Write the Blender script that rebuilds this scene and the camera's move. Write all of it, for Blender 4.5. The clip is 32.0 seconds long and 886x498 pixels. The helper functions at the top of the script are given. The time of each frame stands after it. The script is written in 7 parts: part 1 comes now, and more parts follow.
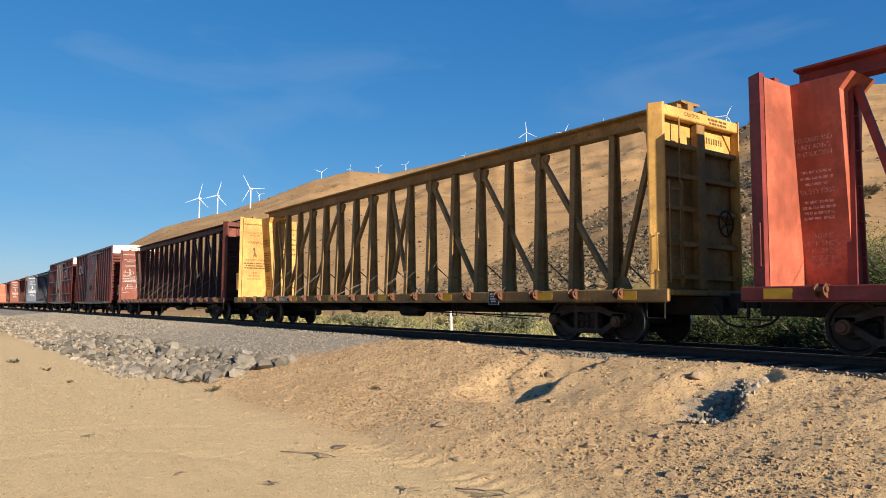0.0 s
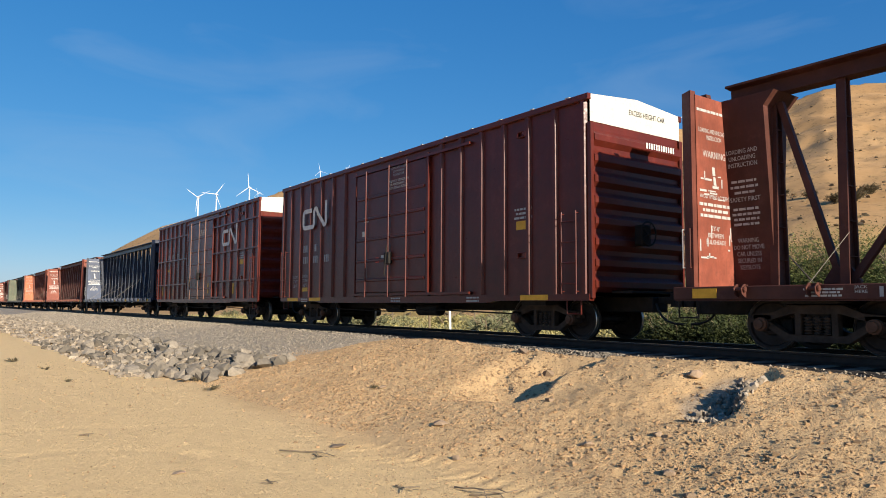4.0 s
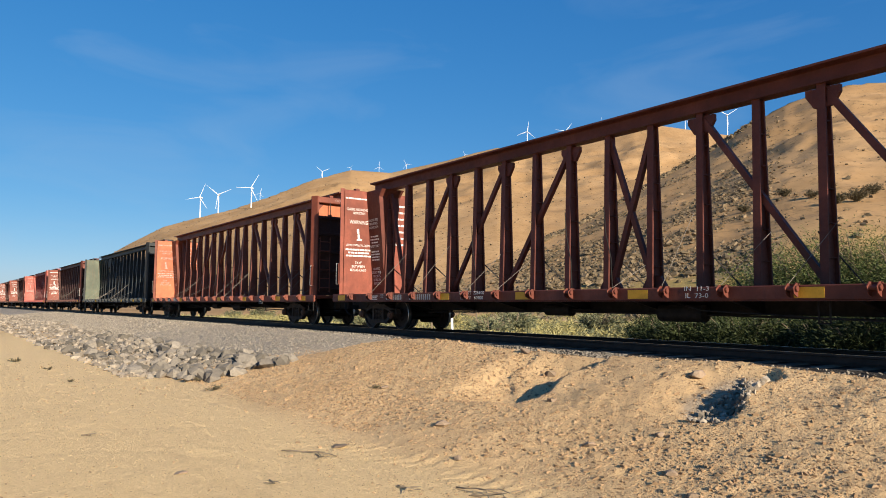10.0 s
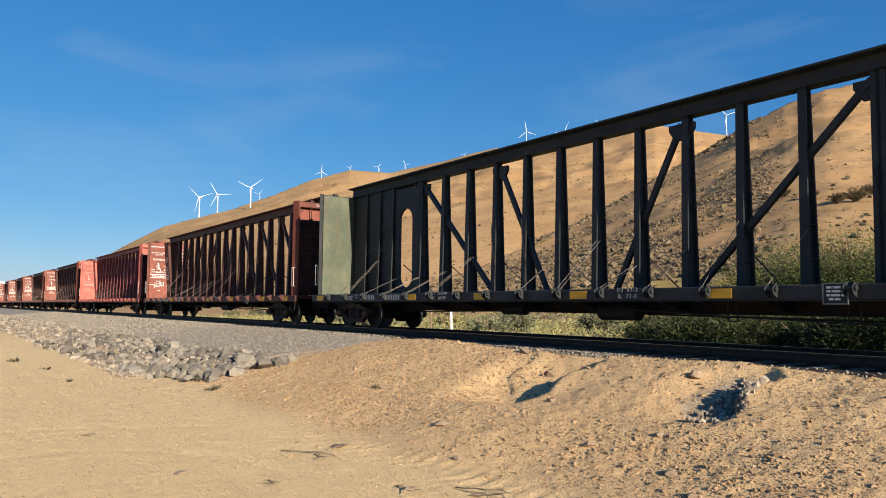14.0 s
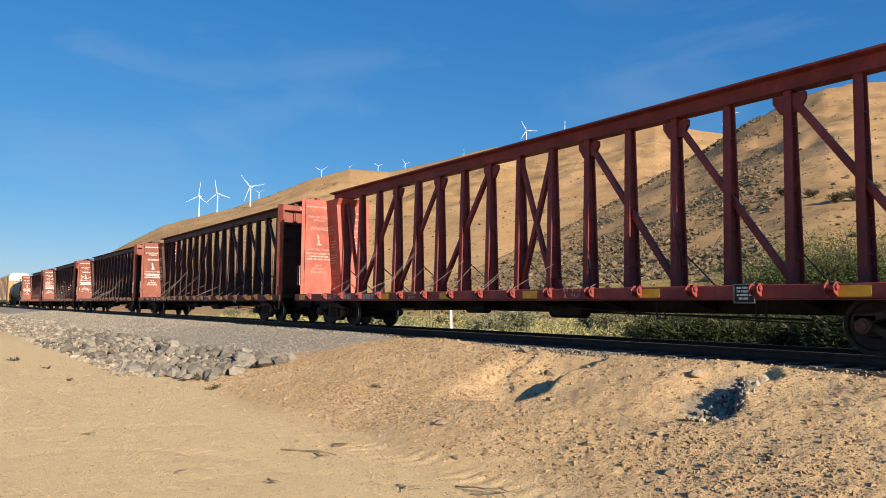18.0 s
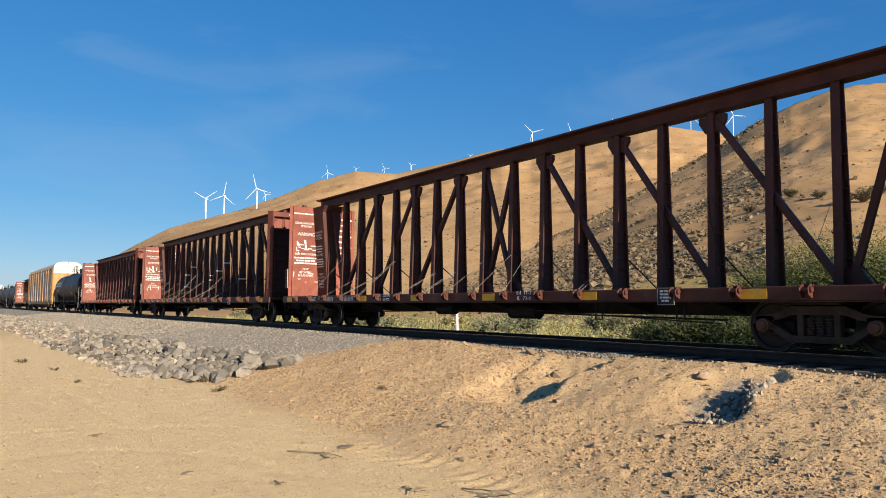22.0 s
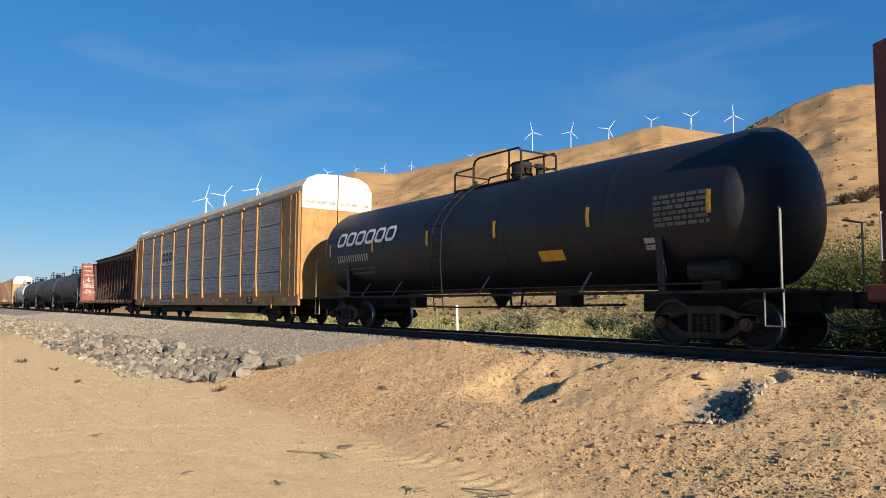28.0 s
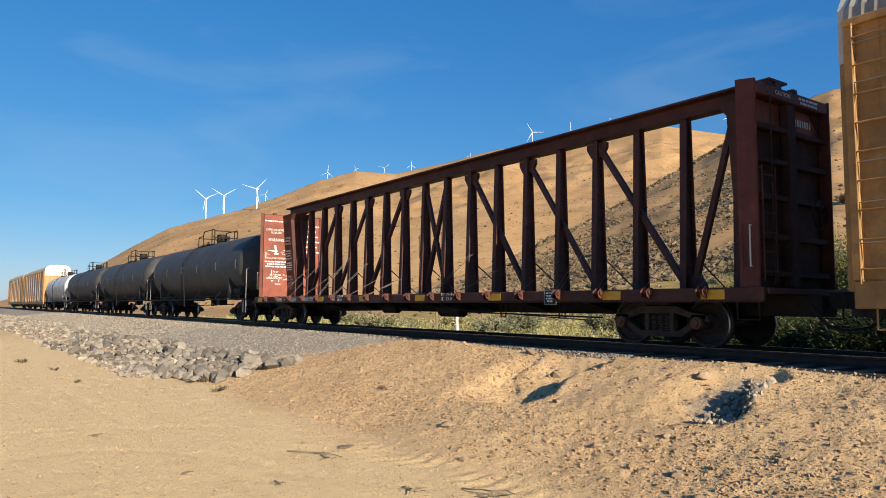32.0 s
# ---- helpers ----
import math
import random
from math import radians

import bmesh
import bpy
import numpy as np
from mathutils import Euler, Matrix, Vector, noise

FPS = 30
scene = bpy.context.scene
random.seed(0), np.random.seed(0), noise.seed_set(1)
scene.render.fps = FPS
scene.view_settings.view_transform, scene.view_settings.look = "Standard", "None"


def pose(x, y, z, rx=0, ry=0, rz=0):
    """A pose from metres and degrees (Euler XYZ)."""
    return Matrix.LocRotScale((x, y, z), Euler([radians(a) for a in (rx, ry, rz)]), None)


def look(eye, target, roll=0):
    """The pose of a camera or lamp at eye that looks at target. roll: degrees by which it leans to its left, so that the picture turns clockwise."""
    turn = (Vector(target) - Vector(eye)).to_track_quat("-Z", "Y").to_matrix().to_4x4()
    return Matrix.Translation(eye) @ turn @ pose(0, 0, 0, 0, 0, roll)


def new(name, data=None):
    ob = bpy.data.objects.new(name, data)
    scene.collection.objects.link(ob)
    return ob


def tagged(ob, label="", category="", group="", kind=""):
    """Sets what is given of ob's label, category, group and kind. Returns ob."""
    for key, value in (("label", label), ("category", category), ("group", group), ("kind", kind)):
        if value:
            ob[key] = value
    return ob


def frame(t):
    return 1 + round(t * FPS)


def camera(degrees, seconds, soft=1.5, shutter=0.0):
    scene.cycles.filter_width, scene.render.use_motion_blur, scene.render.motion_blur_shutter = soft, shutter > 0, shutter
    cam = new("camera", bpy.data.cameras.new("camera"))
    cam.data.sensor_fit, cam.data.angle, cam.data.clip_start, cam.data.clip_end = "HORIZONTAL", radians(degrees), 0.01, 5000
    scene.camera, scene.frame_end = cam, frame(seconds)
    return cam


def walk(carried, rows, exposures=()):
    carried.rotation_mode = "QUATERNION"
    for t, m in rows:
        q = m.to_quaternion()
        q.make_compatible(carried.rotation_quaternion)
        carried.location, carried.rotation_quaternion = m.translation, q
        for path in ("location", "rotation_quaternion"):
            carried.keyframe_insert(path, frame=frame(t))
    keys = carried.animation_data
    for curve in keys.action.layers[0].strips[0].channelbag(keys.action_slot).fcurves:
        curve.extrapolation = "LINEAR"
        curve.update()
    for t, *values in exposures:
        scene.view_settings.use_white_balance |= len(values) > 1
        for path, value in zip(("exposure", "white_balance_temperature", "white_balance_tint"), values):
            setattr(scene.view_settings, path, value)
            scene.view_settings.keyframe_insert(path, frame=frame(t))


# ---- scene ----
# World: x runs along the track in the train's direction, y away from the viewer, z = 0 on the rail heads.
TRACK_Y = 12.55
EYE = (0.0, 0.0, 0.731)

cam = camera(64.11, 32.0, 0.95)


def aim(turn, tilt):
    a, b = radians(turn), radians(tilt)
    to = (EYE[0] - math.sin(a) * math.cos(b), EYE[1] + math.cos(a) * math.cos(b), EYE[2] + math.sin(b))
    return look(EYE, to, 0.37)


AIMS = [
    (0, 54.10, 4.68), (0.5, 54.14, 4.68), (1, 54.15, 4.69), (1.5, 54.15, 4.69), (2, 54.16, 4.68), (2.5, 53.87, 4.64),
    (3, 53.66, 4.58), (3.5, 53.86, 4.58), (5.5, 54.10, 4.61), (6, 54.08, 4.61), (6.5, 54.13, 4.54), (7, 54.17, 4.49),
    (7.5, 54.17, 4.47), (8, 53.88, 4.47), (8.5, 53.77, 4.48), (9, 54.02, 4.54), (9.5, 54.18, 4.57), (10, 54.16, 4.61),
    (10.5, 54.16, 4.61), (11, 54.11, 4.60), (11.5, 53.88, 4.52), (12, 53.68, 4.47), (12.5, 53.64, 4.51), (13, 53.80, 4.55),
    (13.5, 54.02, 4.60), (14, 54.10, 4.61), (14.5, 54.23, 4.61), (16.5, 53.92, 4.52), (17, 53.86, 4.46), (17.5, 53.88, 4.45),
    (18, 54.09, 4.53), (18.5, 54.31, 4.61), (19, 54.52, 4.68), (19.5, 54.58, 4.68), (20, 54.58, 4.68), (32, 54.58, 4.68)]
# the clip's own exposure opens a little while the dark box cars fill the view
walk(cam, [(t, aim(a, b)) for t, a, b in AIMS],
     [(0, 0.83), (3.5, 0.84), (5.5, 1.13), (6.6, 1.13), (7.2, 1.07), (8.0, 0.94), (9.0, 0.90), (26, 0.90), (28, 0.86), (29, 0.95), (30, 0.93), (31, 0.87), (32, 0.95)])

# ---- light: a low sun beyond the head of the train, almost in line with the track ----
SUN_UP, SUN_OFF = 19.0, -1.6
world = bpy.data.worlds.new("sky")
scene.world = world
world.use_nodes = True
wn = world.node_tree.nodes
wl = world.node_tree.links
sky = wn.new("ShaderNodeTexSky")
sky.sky_type = "NISHITA"
sky.sun_disc = False
sky.sun_elevation = radians(SUN_UP)
sky.sun_rotation = radians(90.0 - SUN_OFF)
sky.altitude = 1200
sky.air_density = 1.0
sky.dust_density = 0.7
sky.ozone_density = 3.6
deep = wn.new("ShaderNodeHueSaturation")
deep.inputs["Saturation"].default_value = 1.25
deep.inputs["Hue"].default_value = 0.496
wl.new(sky.outputs[0], deep.inputs["Color"])
# dry desert air: the blue evens out and greys towards the horizon
split = wn.new("ShaderNodeSeparateColor")
joined = wn.new("ShaderNodeCombineColor")
wl.new(deep.outputs[0], split.inputs[0])
for channel, (gain, power) in enumerate(((0.82, 0.80), (1.21, 0.66), (2.20, 0.48))):
    lift = wn.new("ShaderNodeMath")
    lift.operation = "POWER"
    lift.inputs[1].default_value = power
    wl.new(split.outputs[channel], lift.inputs[0])
    scaled = wn.new("ShaderNodeMath")
    scaled.operation = "MULTIPLY"
    scaled.inputs[1].default_value = gain
    wl.new(lift.outputs[0], scaled.inputs[0])
    wl.new(scaled.outputs[0], joined.inputs[channel])
# thin high cirrus
sky_co = wn.new("ShaderNodeTexCoord")
sky_map = wn.new("ShaderNodeMapping")
sky_map.inputs["Scale"].default_value = (1.2, 2.6, 7.0)
sky_map.inputs["Rotation"].default_value = (0.25, 0.1, 0.6)
wl.new(sky_co.outputs["Generated"], sky_map.inputs["Vector"])
wisp = wn.new("ShaderNodeTexNoise")
wisp.inputs["Scale"].default_value = 1.7
wisp.inputs["Detail"].default_value = 6.0
wisp.inputs["Distortion"].default_value = 0.8
wl.new(sky_map.outputs[0], wisp.inputs["Vector"])
veil = wn.new("ShaderNodeMapRange")
veil.inputs["From Min"].default_value, veil.inputs["From Max"].default_value = 0.52, 0.80
veil.inputs["To Max"].default_value = 0.16
wl.new(wisp.outputs["Fac"], veil.inputs["Value"])
cirrus = wn.new("ShaderNodeMix")
cirrus.data_type = "RGBA"
cirrus.inputs[7].default_value = (3.4, 4.3, 5.3, 1)
wl.new(veil.outputs[0], cirrus.inputs["Factor"])
wl.new(joined.outputs[0], cirrus.inputs[6])
wl.new(cirrus.outputs[2], wn["Background"].inputs["Color"])
wn["Background"].inputs["Strength"].default_value = 0.070
sun_data = bpy.data.lights.new("sun", "SUN")
sun_data.energy = 5.0
sun_data.angle = radians(0.53)
sun_data.color = (1.0, 0.90, 0.74)
sun = new("sun", sun_data)
sun.matrix_world = look((0, 0, 0), (-math.cos(radians(SUN_UP)) * math.cos(radians(SUN_OFF)),
                                    -math.cos(radians(SUN_UP)) * math.sin(radians(SUN_OFF)), -math.sin(radians(SUN_UP))))


# ---- materials ----
def nodes_of(name):
    m = bpy.data.materials.new(name)
    m.use_nodes = True
    nt = m.node_tree
    return m, nt, nt.nodes["Principled BSDF"]


def noise_node(nt, scale, detail=4.0, rough=0.6, space="Object", stretch=None):
    co = nt.nodes.new("ShaderNodeTexCoord")
    tex = nt.nodes.new("ShaderNodeTexNoise")
    tex.inputs["Scale"].default_value = scale
    tex.inputs["Detail"].default_value = detail
    tex.inputs["Roughness"].default_value = rough
    if stretch:
        mp = nt.nodes.new("ShaderNodeMapping")
        mp.inputs["Scale"].default_value = stretch
        nt.links.new(co.outputs[space], mp.inputs["Vector"])
        nt.links.new(mp.outputs[0], tex.inputs["Vector"])
    else:
        nt.links.new(co.outputs[space], tex.inputs["Vector"])
    return tex.outputs["Fac"]


def ramp(nt, fac, lo, hi, a=(0, 0, 0), b=(1, 1, 1)):
    r = nt.nodes.new("ShaderNodeValToRGB")
    r.color_ramp.elements[0].position, r.color_ramp.elements[1].position = lo, hi
    r.color_ramp.elements[0].color, r.color_ramp.elements[1].color = (*a, 1), (*b, 1)
    nt.links.new(fac, r.inputs[0])
    return r.outputs["Color"]


def mix(nt, fac, a, b, mode="MIX"):
    n = nt.nodes.new("ShaderNodeMix")
    n.data_type, n.blend_type = "RGBA", mode
    for sock, v in ((n.inputs["Factor"], fac), (n.inputs[6], a), (n.inputs[7], b)):
        if isinstance(v, bpy.types.NodeSocket):
            nt.links.new(v, sock)
        elif isinstance(v, (int, float)):
            sock.default_value = v
        else:
            sock.default_value = (*v, 1)
    return n.outputs[2]


def bump(nt, bsdf, height, strength, dist=0.02):
    b = nt.nodes.new("ShaderNodeBump")
    b.inputs["Strength"].default_value, b.inputs["Distance"].default_value = strength, dist
    nt.links.new(height, b.inputs["Height"])
    nt.links.new(b.outputs[0], bsdf.inputs["Normal"])


def paint(name, color, rust=0.35, rough=0.55, rust_color=(0.085, 0.035, 0.018), fade=0.25, spec=0.4):
    """Weathered railcar paint: sun fading at large scale, dirt streaks that run down, rust freckles."""
    m, nt, bs = nodes_of(name)
    big = noise_node(nt, 0.7, 3)
    streak = noise_node(nt, 1.0, 5, 0.65, stretch=(7.0, 7.0, 0.8))
    fine = noise_node(nt, 14.0, 6, 0.7)
    light = tuple(min(1, c * (1 + fade) + 0.02 * fade) for c in color)
    dark = tuple(c * (1 - fade) for c in color)
    col = mix(nt, ramp(nt, big, 0.35, 0.65), dark, light)
    col = mix(nt, ramp(nt, streak, 0.52, 0.75, (0, 0, 0), (0.5, 0.5, 0.5)), col, tuple(c * 0.45 + 0.012 for c in color))
    mask = ramp(nt, fine, 0.60 - 0.12 * rust, 0.72 - 0.08 * rust, (0, 0, 0), (0.75, 0.75, 0.75))
    mask2 = mix(nt, 1.0, mask, ramp(nt, big, 0.3, 0.7), "MULTIPLY")
    col = mix(nt, mask2, col, rust_color)
    blotch = noise_node(nt, 2.3, 8, 0.72)
    col = mix(nt, ramp(nt, blotch, 0.40, 0.60, (0.38, 0.38, 0.38), (0, 0, 0)), col, tuple(c * 0.38 + 0.006 for c in color))
    col = mix(nt, ramp(nt, blotch, 0.56, 0.72, (0, 0, 0), (0.35, 0.35, 0.35)), col, tuple(min(1, c * 1.25 + 0.03) for c in color))
    runs = noise_node(nt, 1.0, 4, 0.6, stretch=(11.0, 11.0, 0.45))
    col = mix(nt, ramp(nt, runs, 0.60, 0.74, (0, 0, 0), (0.2 + 0.5 * rust,) * 3), col, rust_color)
    nt.links.new(col, bs.inputs["Base Color"])
    bs.inputs["Specular IOR Level"].default_value = spec
    rr = ramp(nt, fine, 0.3, 0.7, (rough - 0.1,) * 3, (rough + 0.15,) * 3)
    nt.links.new(rr, bs.inputs["Roughness"])
    bump(nt, bs, fine, 0.12, 0.01)
    return m


def plain(name, color, rough=0.6, metal=0.0, var=0.25, scale=6.0, bumpy=0.15):
    m, nt, bs = nodes_of(name)
    n1 = noise_node(nt, scale, 5)
    n2 = noise_node(nt, scale * 9, 4)
    col = mix(nt, ramp(nt, n1, 0.3, 0.7), tuple(c * (1 - var) for c in color), tuple(min(1, c * (1 + var)) for c in color))
    col = mix(nt, ramp(nt, n2, 0.55, 0.75, (0, 0, 0), (0.4, 0.4, 0.4)), col, tuple(c * 0.5 for c in color))
    nt.links.new(col, bs.inputs["Base Color"])
    bs.inputs["Roughness"].default_value = rough
    bs.inputs["Metallic"].default_value = metal
    bs.inputs["Specular IOR Level"].default_value = 0.25
    bump(nt, bs, n2, bumpy, 0.01)
    return m


def stencil(name, color, wear=0.4):
    """Stencilled paint, chipped away in patches so that the coat below shows."""
    m, nt, bs = nodes_of(name)
    bs.inputs["Roughness"].default_value = 0.65
    bs.inputs["Specular IOR Level"].default_value = 0.2
    tone = noise_node(nt, 6.0, 4)
    nt.links.new(mix(nt, ramp(nt, tone, 0.3, 0.7), tuple(c * 0.8 for c in color), color), bs.inputs["Base Color"])
    chips = noise_node(nt, 16.0, 5, 0.75)
    gone = ramp(nt, chips, 0.66 - 0.24 * wear, 0.70 - 0.18 * wear)
    clear = nt.nodes.new("ShaderNodeBsdfTransparent")
    both = nt.nodes.new("ShaderNodeMixShader")
    nt.links.new(gone, both.inputs[0])
    nt.links.new(bs.outputs[0], both.inputs[1])
    nt.links.new(clear.outputs[0], both.inputs[2])
    nt.links.new(both.outputs[0], nt.nodes["Material Output"].inputs["Surface"])
    return m


def pieces(name, a, b, rough=0.9, per_object=False, scale=8.0, bumpy=0.4):
    """Loose pieces: each takes its own tone between two."""
    m, nt, bs = nodes_of(name)
    if per_object:
        rnd = nt.nodes.new("ShaderNodeObjectInfo").outputs["Random"]
    else:
        rnd = nt.nodes.new("ShaderNodeNewGeometry").outputs["Random Per Island"]
    col = mix(nt, rnd, a, b)
    n = noise_node(nt, scale, 5)
    col = mix(nt, ramp(nt, n, 0.35, 0.7, (0, 0, 0), (0.45, 0.45, 0.45)), col, tuple(c * 0.55 for c in a))
    nt.links.new(col, bs.inputs["Base Color"])
    bs.inputs["Roughness"].default_value = rough
    bs.inputs["Specular IOR Level"].default_value = 0.2
    bump(nt, bs, n, bumpy, 0.02)
    return m


def leafy(name, a, b):
    m, nt, bs = nodes_of(name)
    rnd = nt.nodes.new("ShaderNodeNewGeometry").outputs["Random Per Island"]
    nt.links.new(mix(nt, rnd, a, b), bs.inputs["Base Color"])
    bs.inputs["Roughness"].default_value = 0.75
    bs.inputs["Specular IOR Level"].default_value = 0.2
    return m


def ground_material():
    m, nt, bs = nodes_of("desert_ground")
    N, Lk = nt.nodes, nt.links

    def attr(n):
        a = N.new("ShaderNodeAttribute")
        a.attribute_name = n
        return a.outputs["Fac"]
    big = noise_node(nt, 0.35, 4)
    mid = noise_node(nt, 3.0, 6, 0.65)
    fine = noise_node(nt, 45.0, 5, 0.7)
    grit = noise_node(nt, 160.0, 3, 0.7)
    sand = mix(nt, ramp(nt, big, 0.3, 0.7), (0.568, 0.375, 0.192), (0.679, 0.460, 0.243))
    sand = mix(nt, ramp(nt, mid, 0.45, 0.75, (0, 0, 0), (0.5, 0.5, 0.5)), sand, (0.478, 0.299, 0.149))
    sand = mix(nt, ramp(nt, fine, 0.5, 0.8, (0, 0, 0), (0.45, 0.45, 0.45)), sand, (0.400, 0.248, 0.123))
    sand = mix(nt, ramp(nt, grit, 0.62, 0.75, (0, 0, 0), (0.5, 0.5, 0.5)), sand, (0.613, 0.456, 0.282))
    stone = N.new("ShaderNodeTexVoronoi")
    stone.inputs["Scale"].default_value = 22.0
    co = N.new("ShaderNodeTexCoord")
    Lk.new(co.outputs["Object"], stone.inputs["Vector"])
    gravel = mix(nt, stone.outputs["Color"], (0.25, 0.210, 0.162), (0.47, 0.405, 0.32))
    gravel = mix(nt, ramp(nt, stone.outputs["Distance"], 0.25, 0.7, (0, 0, 0), (0.5, 0.5, 0.5)), gravel, (0.13, 0.115, 0.10))
    gravel = mix(nt, ramp(nt, big, 0.35, 0.7, (0, 0, 0), (0.35, 0.35, 0.35)), gravel, (0.36, 0.28, 0.2))
    hbig = noise_node(nt, 0.012, 6, 0.62)
    hmid = noise_node(nt, 0.11, 6, 0.7)
    hfin = noise_node(nt, 0.9, 4, 0.7)
    hill = mix(nt, ramp(nt, hbig, 0.35, 0.65), (0.355, 0.207, 0.090), (0.45, 0.277, 0.132))
    hill = mix(nt, ramp(nt, hmid, 0.48, 0.72, (0, 0, 0), (0.55, 0.55, 0.55)), hill, (0.30, 0.165, 0.066))
    hill = mix(nt, ramp(nt, hfin, 0.55, 0.75, (0, 0, 0), (0.45, 0.45, 0.45)), hill, (0.23, 0.145, 0.066))
    scrub = mix(nt, ramp(nt, hfin, 0.4, 0.65), (0.21, 0.14, 0.073), (0.37, 0.225, 0.105))
    speck = noise_node(nt, 0.3, 3, 0.8)
    hill = mix(nt, ramp(nt, speck, 0.56, 0.64, (0, 0, 0), (0.55, 0.55, 0.55)), hill, (0.13, 0.095, 0.045))
    grass = mix(nt, ramp(nt, hfin, 0.35, 0.65), (0.17, 0.14, 0.04), (0.40, 0.29, 0.085))
    sand = mix(nt, attr("road"), sand, mix(nt, ramp(nt, fine, 0.4, 0.7), (0.760, 0.543, 0.285), (0.620, 0.430, 0.218)))
    col = mix(nt, attr("hill"), sand, hill)
    col = mix(nt, attr("scrub"), col, scrub)
    col = mix(nt, attr("grass"), col, grass)
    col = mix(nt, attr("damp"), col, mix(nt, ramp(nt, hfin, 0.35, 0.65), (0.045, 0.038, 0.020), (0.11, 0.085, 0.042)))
    # gravel under the train painted near-black to deepen the shade there
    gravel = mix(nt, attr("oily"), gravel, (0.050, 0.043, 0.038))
    col = mix(nt, attr("gravel"), col, gravel)
    bs.inputs["Roughness"].default_value = 0.95
    bs.inputs["Specular IOR Level"].default_value = 0.1
    # footprints, old tracks and crusted soil on the flat
    crust = noise_node(nt, 9.0, 5, 0.75)
    col = mix(nt, mix(nt, 1.0, attr("road"), ramp(nt, crust, 0.54, 0.66, (0, 0, 0), (0.45, 0.45, 0.45)), "MULTIPLY"), col, (0.500, 0.340, 0.185))
    Lk.new(col, bs.inputs["Base Color"])
    h1 = N.new("ShaderNodeMath")
    h1.operation = "MULTIPLY_ADD"
    Lk.new(fine, h1.inputs[0])
    h1.inputs[1].default_value = 0.5
    Lk.new(mid, h1.inputs[2])
    h2 = N.new("ShaderNodeMath")
    h2.operation = "MULTIPLY_ADD"
    Lk.new(grit, h2.inputs[0])
    h2.inputs[1].default_value = 0.15
    Lk.new(h1.outputs[0], h2.inputs[2])
    bump(nt, bs, h2.outputs[0], 0.85, 0.06)
    return m


GROUND_MAT = ground_material()
RAIL_MAT = plain("rail_steel", (0.055, 0.036, 0.027), 0.7, 0.1)
RAILTOP_MAT = plain("worn_rail_head", (0.45, 0.43, 0.41), 0.25, 0.9, 0.1)
TIE_MAT = pieces("bleached_tie", (0.12, 0.10, 0.08), (0.24, 0.21, 0.17), per_object=True)
STEEL_DARK = plain("grimy_running_gear", (0.022, 0.0185, 0.016), 0.75, 0.2, 0.4)
CAST_STEEL = plain("rust_dusted_casting", (0.052, 0.036, 0.026), 0.8, 0.1, 0.45)
BEARING_MAT = plain("rusty_bearing_cap", (0.13, 0.065, 0.038), 0.7, 0.2, 0.35)
WHEEL_MAT = plain("wheel_steel", (0.035, 0.027, 0.023), 0.6, 0.3, 0.4)
TREAD_MAT = plain("polished_wheel_rim", (0.50, 0.46, 0.42), 0.32, 0.9, 0.2)
WHITE_LETTER = stencil("white_stencil_paint", (0.70, 0.68, 0.64), 0.35)
BLACK_MAT = plain("black_stencil_paint", (0.02, 0.02, 0.02), 0.6)
YELLOW_MARK = plain("yellow_reflective_strip", (0.62, 0.33, 0.03), 0.5, 0, 0.15)
STRAP_MAT = plain("dusty_webbing_strap", (0.17, 0.145, 0.12), 0.85)
TURBINE_MAT = plain("white_turbine_paint", (0.78, 0.78, 0.78), 0.45, 0, 0.05)


